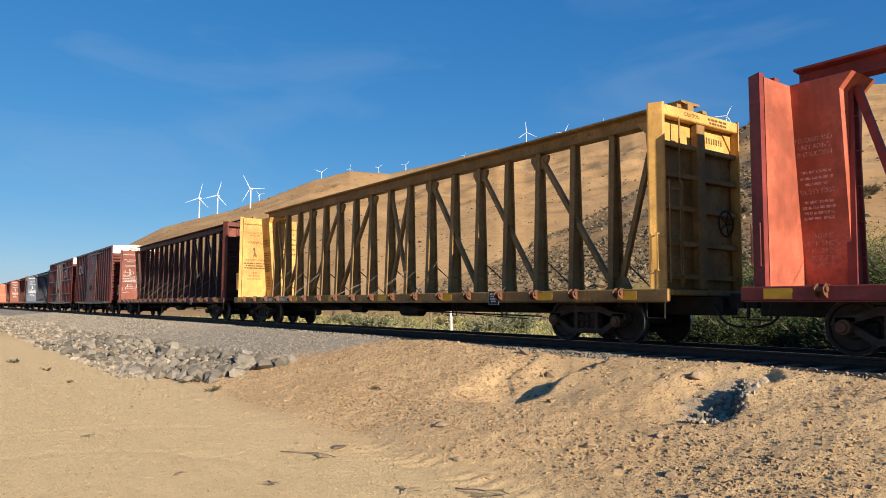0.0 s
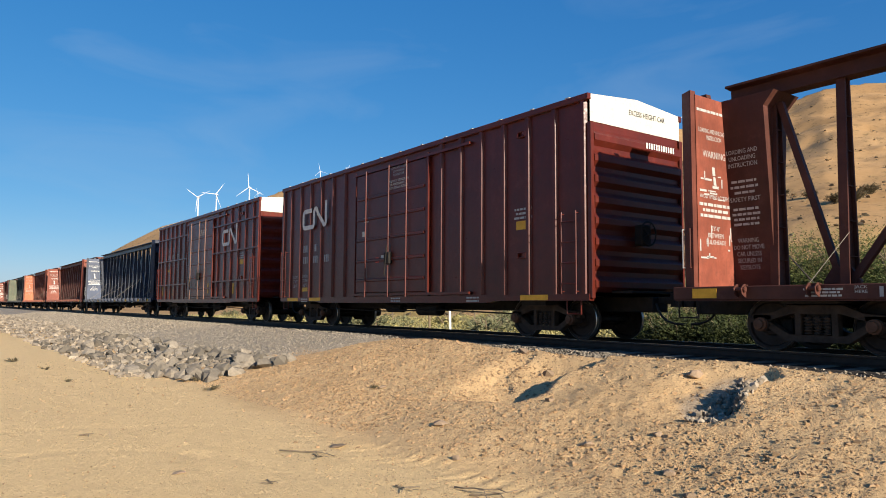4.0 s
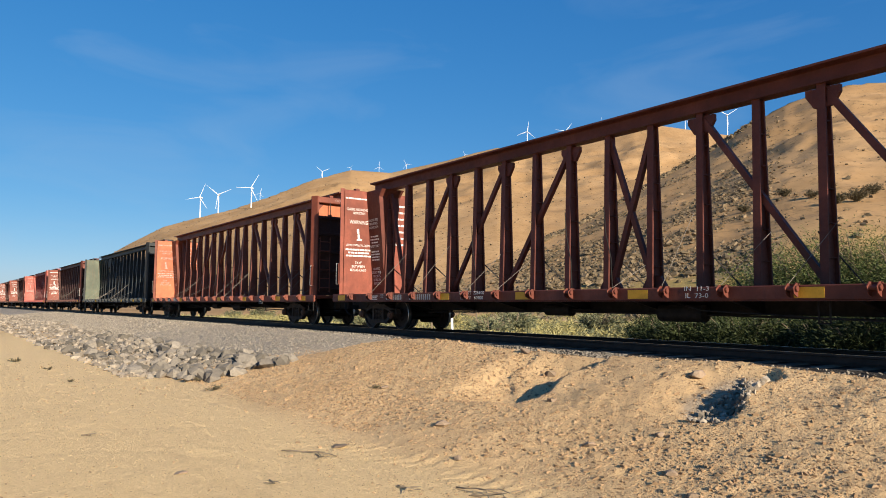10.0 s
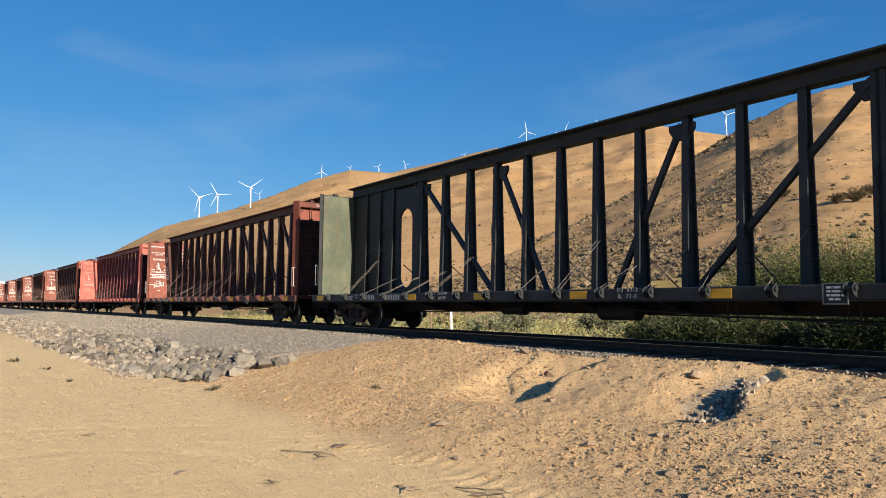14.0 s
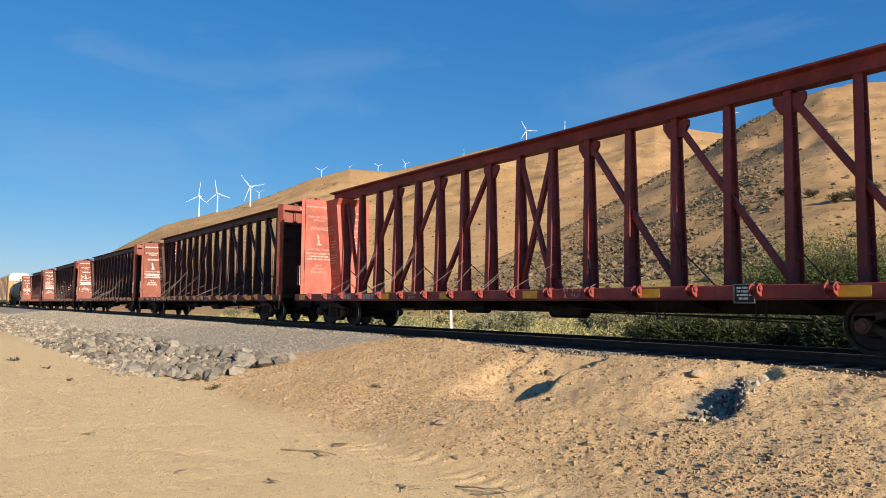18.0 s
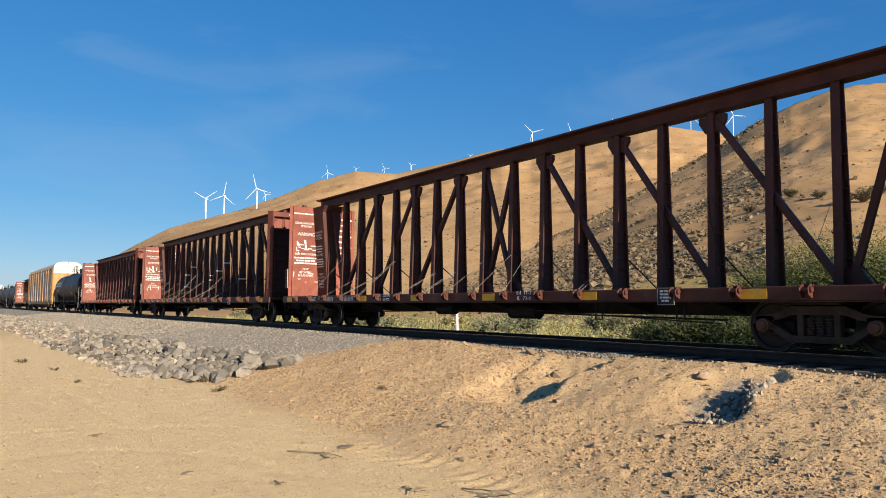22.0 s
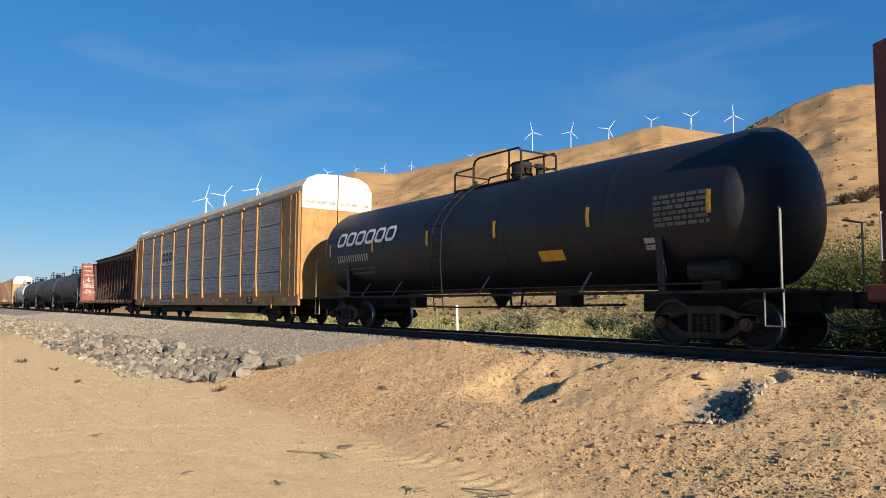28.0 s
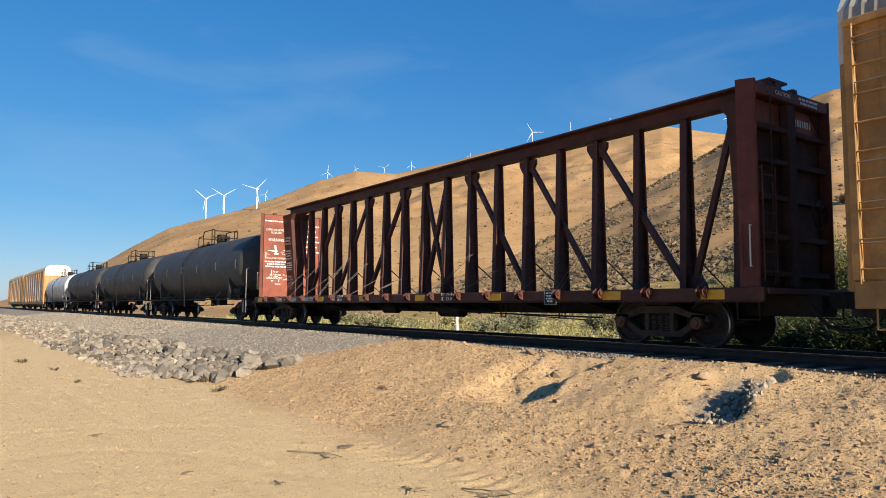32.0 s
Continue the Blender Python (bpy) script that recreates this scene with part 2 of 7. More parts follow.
# ---- mesh building ----
class Geo:
    def __init__(self):
        self.v, self.f = [], []

    def add(self, verts, faces):
        n = len(self.v)
        self.v += [tuple(p) for p in verts]
        self.f += [tuple(n + i for i in f) for f in faces]
        return self

    def box(self, x0, x1, y0, y1, z0, z1, c=0.0):
        if c <= 0:
            vs = [(x, y, z) for x in (x0, x1) for y in (y0, y1) for z in (z0, z1)]
            return self.add(vs, [(0, 1, 3, 2), (4, 6, 7, 5), (0, 4, 5, 1), (2, 3, 7, 6), (0, 2, 6, 4), (1, 5, 7, 3)])
        c = min(c, (x1 - x0) * 0.4, (y1 - y0) * 0.4, (z1 - z0) * 0.4)
        vs, at = [], {}
        lo, hi = (x0, y0, z0), (x1, y1, z1)
        for i in range(8):
            s = ((i >> 2) & 1, (i >> 1) & 1, i & 1)
            for ax in range(3):
                p = [hi[k] if s[k] else lo[k] for k in range(3)]
                for k in range(3):
                    if k != ax:
                        p[k] += -c if s[k] else c
                at[(s, ax)] = len(vs)
                vs.append(p)
        fs = []
        for ax in range(3):
            a, b = [k for k in range(3) if k != ax]
            for side in (0, 1):
                ring = []
                for u, w in ((0, 0), (1, 0), (1, 1), (0, 1)):
                    s = [0, 0, 0]
                    s[ax], s[a], s[b] = side, u, w
                    ring.append(at[(tuple(s), ax)])
                flip = (side == 0) ^ (ax == 1)
                fs.append(tuple(ring[::-1] if flip else ring))
        for ax in range(3):
            a, b = [k for k in range(3) if k != ax]
            for u in (0, 1):
                for w in (0, 1):
                    s0, s1 = [0, 0, 0], [0, 0, 0]
                    s0[a] = s1[a] = u
                    s0[b] = s1[b] = w
                    s1[ax] = 1
                    fs.append((at[(tuple(s0), a)], at[(tuple(s1), a)], at[(tuple(s1), b)], at[(tuple(s0), b)]))
        for i in range(8):
            s = ((i >> 2) & 1, (i >> 1) & 1, i & 1)
            fs.append((at[(s, 0)], at[(s, 1)], at[(s, 2)]))
        return self.add(vs, fs)

    def beam(self, p, q, w, h, up=(0, 0, 1)):
        """A bar of w by h from p to q; h lies along up."""
        p, q = Vector(p), Vector(q)
        d = (q - p).normalized()
        side = d.cross(Vector(up))
        side = side.normalized() if side.length > 1e-4 else Vector((0, 1, 0))
        top = side.cross(d).normalized()
        vs = [e + side * (a * w / 2) + top * (b * h / 2) for e in (p, q) for a, b in ((-1, -1), (1, -1), (1, 1), (-1, 1))]
        return self.add(vs, [(3, 2, 1, 0), (4, 5, 6, 7), (0, 1, 5, 4), (1, 2, 6, 5), (2, 3, 7, 6), (3, 0, 4, 7)])

    def rod(self, p, q, r, n=8, r2=None):
        p, q = Vector(p), Vector(q)
        d = (q - p).normalized()
        a = d.orthogonal().normalized()
        b = d.cross(a)
        r2 = r if r2 is None else r2
        vs = []
        for e, rr in ((p, r), (q, r2)):
            vs += [e + (a * math.cos(2 * math.pi * i / n) + b * math.sin(2 * math.pi * i / n)) * rr for i in range(n)]
        fs = [(i, (i + 1) % n, n + (i + 1) % n, n + i) for i in range(n)]
        return self.add(vs, fs + [tuple(range(n))[::-1], tuple(range(n, 2 * n))])

    def path(self, pts, r, n=6, r2=None):
        """A round bar bent along the points, as one skin."""
        pts = [Vector(p) for p in pts]
        m = len(pts)
        ways = [(pts[k + 1] - pts[k]).normalized() for k in range(m - 1)]
        side = ways[0].orthogonal().normalized()
        vs, fs = [], []
        for k in range(m):
            d = (ways[max(k - 1, 0)] + ways[min(k, m - 2)])
            d = d.normalized() if d.length > 1e-4 else ways[min(k, m - 2)]
            side = (side - d * side.dot(d))
            side = side.normalized() if side.length > 1e-4 else d.orthogonal().normalized()
            up = d.cross(side)
            bend = max(0.5, d.dot(ways[min(k, m - 2)]))
            rr = (r if r2 is None else r + (r2 - r) * k / (m - 1)) / bend ** 0.5
            vs += [pts[k] + (side * math.cos(2 * math.pi * i / n) + up * math.sin(2 * math.pi * i / n)) * rr for i in range(n)]
        for k in range(m - 1):
            fs += [(k * n + i, k * n + (i + 1) % n, (k + 1) * n + (i + 1) % n, (k + 1) * n + i) for i in range(n)]
        return self.add(vs, fs + [tuple(range(n))[::-1], tuple((m - 1) * n + i for i in range(n))])

    def slab(self, outline, axis, lo, hi):
        """A flat outline, extruded along an axis (0, 1, 2) from lo to hi; the outline lists the two other coordinates."""
        n = len(outline)
        vs = []
        for t in (lo, hi):
            for u, w in outline:
                p = [u, w]
                p.insert(axis, t)
                vs.append(p)
        fs = [(i, (i + 1) % n, n + (i + 1) % n, n + i) for i in range(n)]
        return self.add(vs, fs + [tuple(range(n))[::-1], tuple(range(n, 2 * n))])

    def lathe(self, profile, n=24, axis=0, centre=(0, 0, 0), caps=True):
        """A profile of (along, radius), turned about an axis through centre."""
        vs, fs = [], []
        for s, r in profile:
            for i in range(n):
                a = 2 * math.pi * i / n
                p = [r * math.cos(a), r * math.sin(a)]
                p.insert(axis, s)
                vs.append((p[0] + centre[0], p[1] + centre[1], p[2] + centre[2]))
        for k in range(len(profile) - 1):
            for i in range(n):
                j = (i + 1) % n
                fs.append((k * n + i, k * n + j, (k + 1) * n + j, (k + 1) * n + i))
        if caps:
            fs += [tuple(range(n))[::-1], tuple((len(profile) - 1) * n + i for i in range(n))]
        return self.add(vs, fs)


def to_mesh(name, g, smooth=False):
    me = bpy.data.meshes.new(name)
    me.from_pydata(g.v, [], g.f)
    bm = bmesh.new()
    bm.from_mesh(me)
    bmesh.ops.recalc_face_normals(bm, faces=bm.faces)
    if smooth:
        for f in bm.faces:
            f.smooth = True
        for e in bm.edges:
            e.smooth = len(e.link_faces) == 2 and e.calc_face_angle(0) < 0.7
    bm.to_mesh(me)
    bm.free()
    me.materials.append(None)
    return me


SHAPES = {}


def shape(key, make, smooth=False):
    if key not in SHAPES:
        g = make()
        SHAPES[key] = g if isinstance(g, bpy.types.Mesh) else to_mesh(key.split("|")[0], g, smooth)
    return SHAPES[key]


def part(name, mesh, material, parent, label="", m=None):
    """Links a mesh as one object under a thing or under a part; alike parts share the mesh."""
    if isinstance(mesh, Geo):
        mesh = to_mesh(name, mesh)
    ob = new(name, mesh)
    ob.material_slots[0].link = "OBJECT"
    ob.material_slots[0].material = material
    if parent:
        ob.parent = parent
    if m is not None:
        ob.matrix_basis = m
    if label:
        tagged(ob, label)
    if name.endswith(("_text", "_mark", "_number", "_figures", "_lettering")):
        tagged(ob, kind="stuff")
    return ob


def letters(lines, height, width=None, gap=1.45):
    """Flat lettering in the x-z plane that reads from -y, its top left at the origin."""
    cu = bpy.data.curves.new("lettering", "FONT")
    cu.body = "\n".join(lines)
    cu.size = height * 1.42
    cu.space_line = gap * 0.72
    cu.align_x = "CENTER"
    cu.resolution_u = 2
    cu.extrude = 0.001
    ob = new("lettering", cu)
    bpy.context.view_layer.update()
    dg = bpy.context.evaluated_depsgraph_get()
    me = bpy.data.meshes.new_from_object(ob.evaluated_get(dg))
    bpy.data.objects.remove(ob)
    xs = [v.co.x for v in me.vertices]
    s = 1.0 if width is None else width / (max(xs) - min(xs))
    me.transform(Matrix.Rotation(math.pi / 2, 4, "X") @ Matrix.Diagonal((s, 1, 1, 1)))
    me.materials.clear()
    me.materials.append(None)
    return me


def bars(rows, height, gap, seed=1, chars=False):
    """Writing too small to read: rows of plain bars, each row a width, centred, top at z = 0."""
    rng = random.Random(seed)
    g = Geo()
    z = 0.0
    for w in rows:
        x = -w / 2
        while x < w / 2 - 0.01:
            n = height * (0.36 if chars else rng.uniform(1.2, 4.0))
            n = min(n, w / 2 - x)
            g.box(x, x + n, -0.001, 0.001, z - height, z)
            x += n + height * (0.30 if chars else 0.5)
        z -= height + gap
    return g


# ---- the ground: one sheet from the lens to the hills ----
def lattice(x, y, seed):
    ix, iy = np.floor(x).astype(np.int64), np.floor(y).astype(np.int64)
    fx, fy = x - ix, y - iy
    fx, fy = fx * fx * (3 - 2 * fx), fy * fy * (3 - 2 * fy)

    def h(a, b):
        n = (a * 374761393 + b * 668265263 + seed * 974634541) & 0x7FFFFFFF
        n = ((n ^ (n >> 13)) * 1274126177) & 0x7FFFFFFF
        return ((n ^ (n >> 16)) & 0xFFFF) / 65535.0
    return (h(ix, iy) * (1 - fx) + h(ix + 1, iy) * fx) * (1 - fy) + (h(ix, iy + 1) * (1 - fx) + h(ix + 1, iy + 1) * fx) * fy


def fbm(x, y, scale, octaves=4, seed=0):
    out, amp, tot = 0.0, 1.0, 0.0
    for o in range(octaves):
        out = out + amp * (lattice(x * scale, y * scale, seed + o) - 0.5)
        tot += amp
        scale, amp = scale * 2.03, amp * 0.52
    return out / tot


def sstep(a, b, v):
    t = np.clip((v - a) / (b - a), 0, 1)
    return t * t * (3 - 2 * t)


FAR_CREST = [(92.63, 0.00), (86.54, 0.25), (82.48, 1.58), (80.00, 3.28), (78.14, 4.52), (75.83, 5.89), (73.42, 6.69), (70.93, 7.42),
             (69.23, 8.11), (67.94, 8.60), (64.87, 9.97), (61.72, 10.89), (58.50, 10.74), (56.66, 11.18), (53.88, 11.79), (51.56, 12.41),
             (49.72, 12.80), (47.42, 12.41), (45.14, 12.62), (41.12, 13.30), (38.93, 13.92), (37.21, 14.11), (34.91, 13.61), (32.28, 13.02),
             (28.05, 12.15), (18.06, 9.18), (0, 6), (-60, 5)]
NEAR_CREST = [(62.89, 0.33), (51.54, 3.37), (42.96, 6.94), (34.34, 11.62), (31.89, 12.91), (30.29, 13.79), (27.97, 14.87), (25.37, 15.60),
              (23.61, 15.70), (21.98, 15.60), (16.30, 15.04), (9.79, 13.07), (-10, 9), (-60, 3)]
NEAR_DIST = [(62.9, 120), (51.5, 170), (43.0, 260), (34.3, 370), (22.0, 420), (0, 430), (-60, 400)]


def curve(table, a):
    xs = np.array([p[0] for p in table][::-1])
    ys = np.array([p[1] for p in table][::-1])
    return np.interp(a, xs, ys)


BERM = [(-18.5, -0.8), (-16.3, -0.62), (-14.6, -0.26), (-13.9, -0.15), (-12.5, 0.06), (-10.8, 0.13), (-9.6, 0.08), (-8.7, 0.03), (-7.8, 0.06), (-6.9, 0.08),
        (-6.2, 0.10), (-5.4, 0.06), (-4.7, 0.10), (-4.1, 0.08), (-3.2, 0.06), (0.0, 0.0), (6.0, -0.2), (14.0, -0.3)]


def gully(x, y, a, b, width, depth):
    """A washed-out channel from a to b, steep on the side that faces away from the sun."""
    ax, ay = a
    dx, dy = b[0] - a[0], b[1] - a[1]
    ln = math.hypot(dx, dy)
    t = ((x - ax) * dx + (y - ay) * dy) / ln / ln
    wob = 0.06 * np.sin(t * 9.0) + 0.22 * fbm(x, y, 3.0, 4, 71)
    side = ((x - ax) * dy - (y - ay) * dx) / ln * (1 if dy < 0 else -1) + wob
    prof = np.where(side > 0, 1 - sstep(width * 0.75, width * 3.2, side), 1 - sstep(0, width * 0.45, -side))
    return -depth * prof * sstep(-0.1, 0.2, t) * (1 - sstep(0.7, 1.15, t))


def near_ground(x, y):
    z = -0.8 + 0.05 * fbm(x, y, 0.35, 3, 5) + 0.014 * fbm(x, y, 3.1, 5, 9)
    # wheel ruts of a dirt road
    rut = np.exp(-((y - 2.6 - 0.05 * x) / 0.18) ** 2) + np.exp(-((y - 1.0 - 0.05 * x) / 0.2) ** 2)
    z = z - 0.025 * rut * sstep(-30, -2, x)
    # tread marks of a tyre along the foot of the bank
    along, off = x, y - 3.92 + 0.03 * (x + 6.2) ** 2 * (x < -6.2)
    tread = np.exp(-(off / 0.30) ** 4) * sstep(-10.0, -8.0, along) * (1 - sstep(-4.4, -3.2, along))
    lugs = np.clip(np.sin(30.0 * (along + 0.35 * np.abs(off))) + 0.3, -0.4, 1)
    z = z + 0.011 * tread * lugs * np.clip(0.55 + 3.0 * fbm(x, y, 2.2, 3, 88), 0, 1.3)
    turn = np.hypot(x + 6.3, y - 0.6)
    z = z - 0.012 * (np.exp(-((turn - 2.1) / 0.12) ** 2) + np.exp(-((turn - 3.6) / 0.12) ** 2)) * (x < -6) * (y < 3)
    # gravel shelf beside the track, with a coarse edge
    toe = 3.2 + 0.5 * fbm(x, y, 0.2, 2, 3) + 0.5 * sstep(-30, -15, x)
    shelf = -0.5 + 0.36 * sstep(5.5, 10.6, y)
    left = 1 - sstep(-17.5, -13.0, x)
    z_left = z + (shelf - z) * sstep(toe, toe + 2.6, y)
    z = z * (1 - left) + z_left * left
    # spoil bank
    crest = np.interp(x, [p[0] for p in BERM], [p[1] for p in BERM])
    crest = crest + 0.08 * fbm(x, y, 1.1, 3, 21)
    foot = 4.2 + 0.7 * fbm(x, y * 0.3, 0.5, 2, 14)
    rise = np.clip((y - foot) / (7.7 - foot), 0, 1)
    prof = rise ** 1.05 * (1 - 0.25 * np.sin(rise * math.pi) * fbm(x, y, 0.8, 2, 33))
    front = z + (crest - z) * prof
    back = crest - (y - 7.7) * 0.32
    bank = np.where(y < 7.7, front, back)
    lumps = 0.045 * fbm(x, y, 1.5, 4, 41) + 0.024 * fbm(x, y, 6.0, 4, 47) + 0.022 * fbm(x, y, 13.0, 3, 53) - 0.02 * np.abs(fbm(x, y, 3.3, 4, 49))
    bank = bank + lumps * sstep(4.0, 5.0, y) * sstep(-17, -13, x)
    bank = bank + gully(x, y, (-6.95, 7.8), (-6.65, 5.85), 0.55, 0.29) + gully(x, y, (-8.3, 7.8), (-7.5, 6.4), 0.14, 0.05)
    bank = bank + gully(x, y, (-4.32, 7.7), (-4.04, 6.05), 0.34, 0.18)
    z = np.where((y > 4.0) & (x > -18.5), np.maximum(z, bank), z)
    # ballast shoulders and bed
    d = np.abs(y - TRACK_Y)
    out = np.maximum(d - 1.75, 0)
    bed = -0.185 - out * np.where(y < TRACK_Y, 0.42 - 0.28 * left, 0.42)
    z = np.where(y > 8.8, np.maximum(z * (y < 11.2) - 5.0 * (y >= 11.2), bed), z)
    beyond = -1.05 + 0.25 * fbm(x, y, 0.15, 3, 77)
    z = np.where(y > TRACK_Y, np.maximum(bed, beyond), z)
    return z


def hills(x, y):
    r = np.hypot(x, y) + 1e-6
    a = np.degrees(np.arctan2(-x, y))
    fe = np.tan(np.radians(curve(FAR_CREST, a)))
    rf = 1430.0 - 180.0 * sstep(62, 74, a)
    zc = np.maximum(fe * rf + 0.7, 0)
    bf = 330.0 + 120 * sstep(60, 84, a)
    t = (r - bf) / (rf - bf)
    ridge = np.abs(fbm(x, y, 1 / 210.0, 5, 101)) * 2
    far = zc * np.clip(t, 0, 1) * (1 - 0.22 * ridge * np.sin(np.clip(t, 0, 1) * math.pi))
    far = np.where(t > 1, zc - (r - rf) * 0.06, far)
    ne = np.tan(np.radians(curve(NEAR_CREST, a)))
    rn = curve(NEAR_DIST, a)
    zn = np.maximum(ne * rn + 0.7, 0)
    bn = 62.0 + 20 * sstep(40, 60, a)
    tn = (r - bn) / (rn - bn)
    rid2 = np.abs(fbm(x, y, 1 / 70.0, 5, 202)) * 2
    near = zn * np.clip(tn, 0, 1) ** 1.15 * (1 - 0.2 * rid2 * np.sin(np.clip(tn, 0, 1) * math.pi))
    near = near + 1.3 * fbm(x, y, 0.09, 5, 303) * sstep(0.02, 0.2, tn) * (1 - sstep(0.85, 1.0, tn))
    near = np.where(tn > 1, zn - (r - rn) * 0.35, near)
    near = np.where(a > 62.9, 0, near)
    return np.maximum(np.maximum(far, near), 0), near >= far, np.clip(tn, 0, 1.2)


def ground_z(x, y):
    x, y = np.asarray(x, float), np.asarray(y, float)
    h, _, _ = hills(x, y)
    return near_ground(x, y) + h * sstep(30, 60, np.hypot(x, y)) * (y > 0)


def ground_at(x, y):
    return float(ground_z(np.array([x]), np.array([y]))[0])


def build_ground():
    az = np.concatenate([np.arange(11, 97, 0.17), np.arange(97, 371, 3.0)])
    rr = np.concatenate([1.2 * 1.0062 ** np.arange(0, 420), 1.2 * 1.0062 ** 420 * 1.0125 ** np.arange(0, 456)])
    A, R = np.meshgrid(np.radians(az), rr)
    X, Y = -np.sin(A) * R, np.cos(A) * R
    Z = ground_z(X, Y)
    n_r, n_a = X.shape
    co = np.stack([X, Y, Z], -1).reshape(-1, 3)
    co = np.vstack([co, [[0, 0, -0.8]]])
    i = np.arange(n_r - 1)[:, None] * n_a + np.arange(n_a)[None, :]
    j = np.arange(n_r - 1)[:, None] * n_a + (np.arange(n_a)[None, :] + 1) % n_a
    quads = np.stack([i, i + n_a, j + n_a, j], -1).reshape(-1, 4)
    me = bpy.data.meshes.new("ground")
    tip = len(co) - 1
    fan = np.stack([np.full(n_a, tip), np.arange(n_a), (np.arange(n_a) + 1) % n_a], -1)
    me.vertices.add(len(co))
    me.vertices.foreach_set("co", co.ravel())
    loops = np.concatenate([quads.ravel(), fan.ravel()])
    me.loops.add(len(loops))
    me.loops.foreach_set("vertex_index", loops.astype(np.int32))
    starts = np.concatenate([np.arange(len(quads)) * 4, len(quads) * 4 + np.arange(n_a) * 3])
    me.polygons.add(len(starts))
    me.polygons.foreach_set("loop_start", starts.astype(np.int32))
    me.polygons.foreach_set("use_smooth", np.ones(len(starts), bool))
    me.update(calc_edges=True)
    me.validate()
    x, y, r = co[:, 0], co[:, 1], np.hypot(co[:, 0], co[:, 1])
    h, is_near, tn = hills(x, y)
    left = 1 - sstep(-16.0, -13.0, x + 1.5 * fbm(x, y, 0.8, 3, 8))
    toe = 4.3 + 1.1 * fbm(x, y, 0.7, 3, 13)
    gravel = sstep(toe, toe + 0.5, y) * left * (y < 15.5)
    gravel = np.maximum(gravel, sstep(8.3, 8.9, y + 0.5 * fbm(x, y, 1.1, 3, 6)) * (1 - sstep(15.3, 16.2, y)))
    pocket = sstep(0.10, 0.15, -gully(x, y, (-4.32, 7.7), (-4.04, 6.05), 0.34, 0.18)) * 0.7
    gravel = np.clip(np.maximum(gravel, pocket), 0, 1) * (r < 900)
    hill = sstep(28, 70, r) * (y > 0)
    patch = fbm(x, y, 1 / 22.0, 5, 404)
    ang = np.degrees(np.arctan2(-x, y))
    low = (1 - sstep(0.25, 0.75, tn)) * is_near * sstep(26, 36, ang)
    scrub = np.clip(low * sstep(-0.12, 0.12, patch) + sstep(0.16, 0.3, patch) * 0.5, 0, 1) * hill * (h > 0.5)
    grass = sstep(16.0, 18.0, y) * (1 - sstep(70, 130, r)) * sstep(-0.25, 0.1, fbm(x, y, 0.09, 4, 55))
    # darker ground from the far shoulder outward, on the right-hand bearings
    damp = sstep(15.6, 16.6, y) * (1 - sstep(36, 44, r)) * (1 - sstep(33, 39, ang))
    # painted shade along the track bed and its shoulders
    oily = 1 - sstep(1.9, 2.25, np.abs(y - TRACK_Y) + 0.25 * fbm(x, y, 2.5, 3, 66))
    road = (1 - sstep(3.6, 4.6, y + 0.8 * fbm(x, y, 0.6, 3, 19))) * (r < 200)
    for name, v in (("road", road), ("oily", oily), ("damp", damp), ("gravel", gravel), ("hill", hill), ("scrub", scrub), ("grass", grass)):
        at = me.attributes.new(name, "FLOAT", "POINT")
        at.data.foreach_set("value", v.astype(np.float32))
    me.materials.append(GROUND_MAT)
    return tagged(new("ground", me), "pale sandy desert ground rising into dry brown hills", "ground", kind="structure")


build_ground()


# ---- track ----
def build_track():
    rail_prof = [(-0.07, -0.17), (0.07, -0.17), (0.07, -0.155), (0.012, -0.13), (0.012, -0.045), (0.036, -0.035), (0.036, -0.006), (0.03, 0.0),
                 (-0.03, 0.0), (-0.036, -0.006), (-0.036, -0.035), (-0.012, -0.045), (-0.012, -0.13), (-0.07, -0.155)]
    for side in (-1, 1):
        g = Geo().slab([(TRACK_Y + side * 0.755 + u, w) for u, w in rail_prof], 0, -420, 60)
        rail = new("rail", to_mesh("rail", g))
        rail.data.materials[0] = RAIL_MAT
        tagged(rail, "rusty steel rail with a polished running surface", "rail", "rails of the track", "structure")
        top = Geo().box(-420, 60, TRACK_Y + side * 0.755 - 0.024, TRACK_Y + side * 0.755 + 0.024, 0.0005, 0.003)
        part("running_surface", top, RAILTOP_MAT, rail, "bright worn rail head")
    bed = tagged(new("ties", None), "sun-bleached timber ties under the rails", "tie", kind="structure")
    tie = shape("tie", lambda: Geo().box(-0.115, 0.115, -1.42, 1.42, -0.36, -0.172, 0.012))
    rng = random.Random(4)
    for k in range(250):
        x = 22 - k * 0.53
        part("tie", tie, TIE_MAT, bed, m=pose(x + rng.uniform(-0.03, 0.03), TRACK_Y + rng.uniform(-0.05, 0.05), 0, 0, 0, rng.uniform(-1, 1)))
    g = Geo()
    for k in range(250, 780):
        x = 22 - k * 0.53
        g.box(x - 0.115, x + 0.115, TRACK_Y - 1.3, TRACK_Y + 1.3, -0.36, -0.172)
    tagged(part("distant_ties", g, TIE_MAT, bed), kind="stuff")


build_track()


# ---- loose stone ----
ROCK_MAT = pieces("grey_riprap", (0.10, 0.086, 0.068), (0.31, 0.262, 0.205), per_object=True, scale=5.0)
PEBBLE_MAT = pieces("pale_pebbles", (0.25, 0.158, 0.082), (0.40, 0.262, 0.145))
RUBBLE_MAT = pieces("grey_rubble", (0.15, 0.122, 0.092), (0.42, 0.345, 0.26))
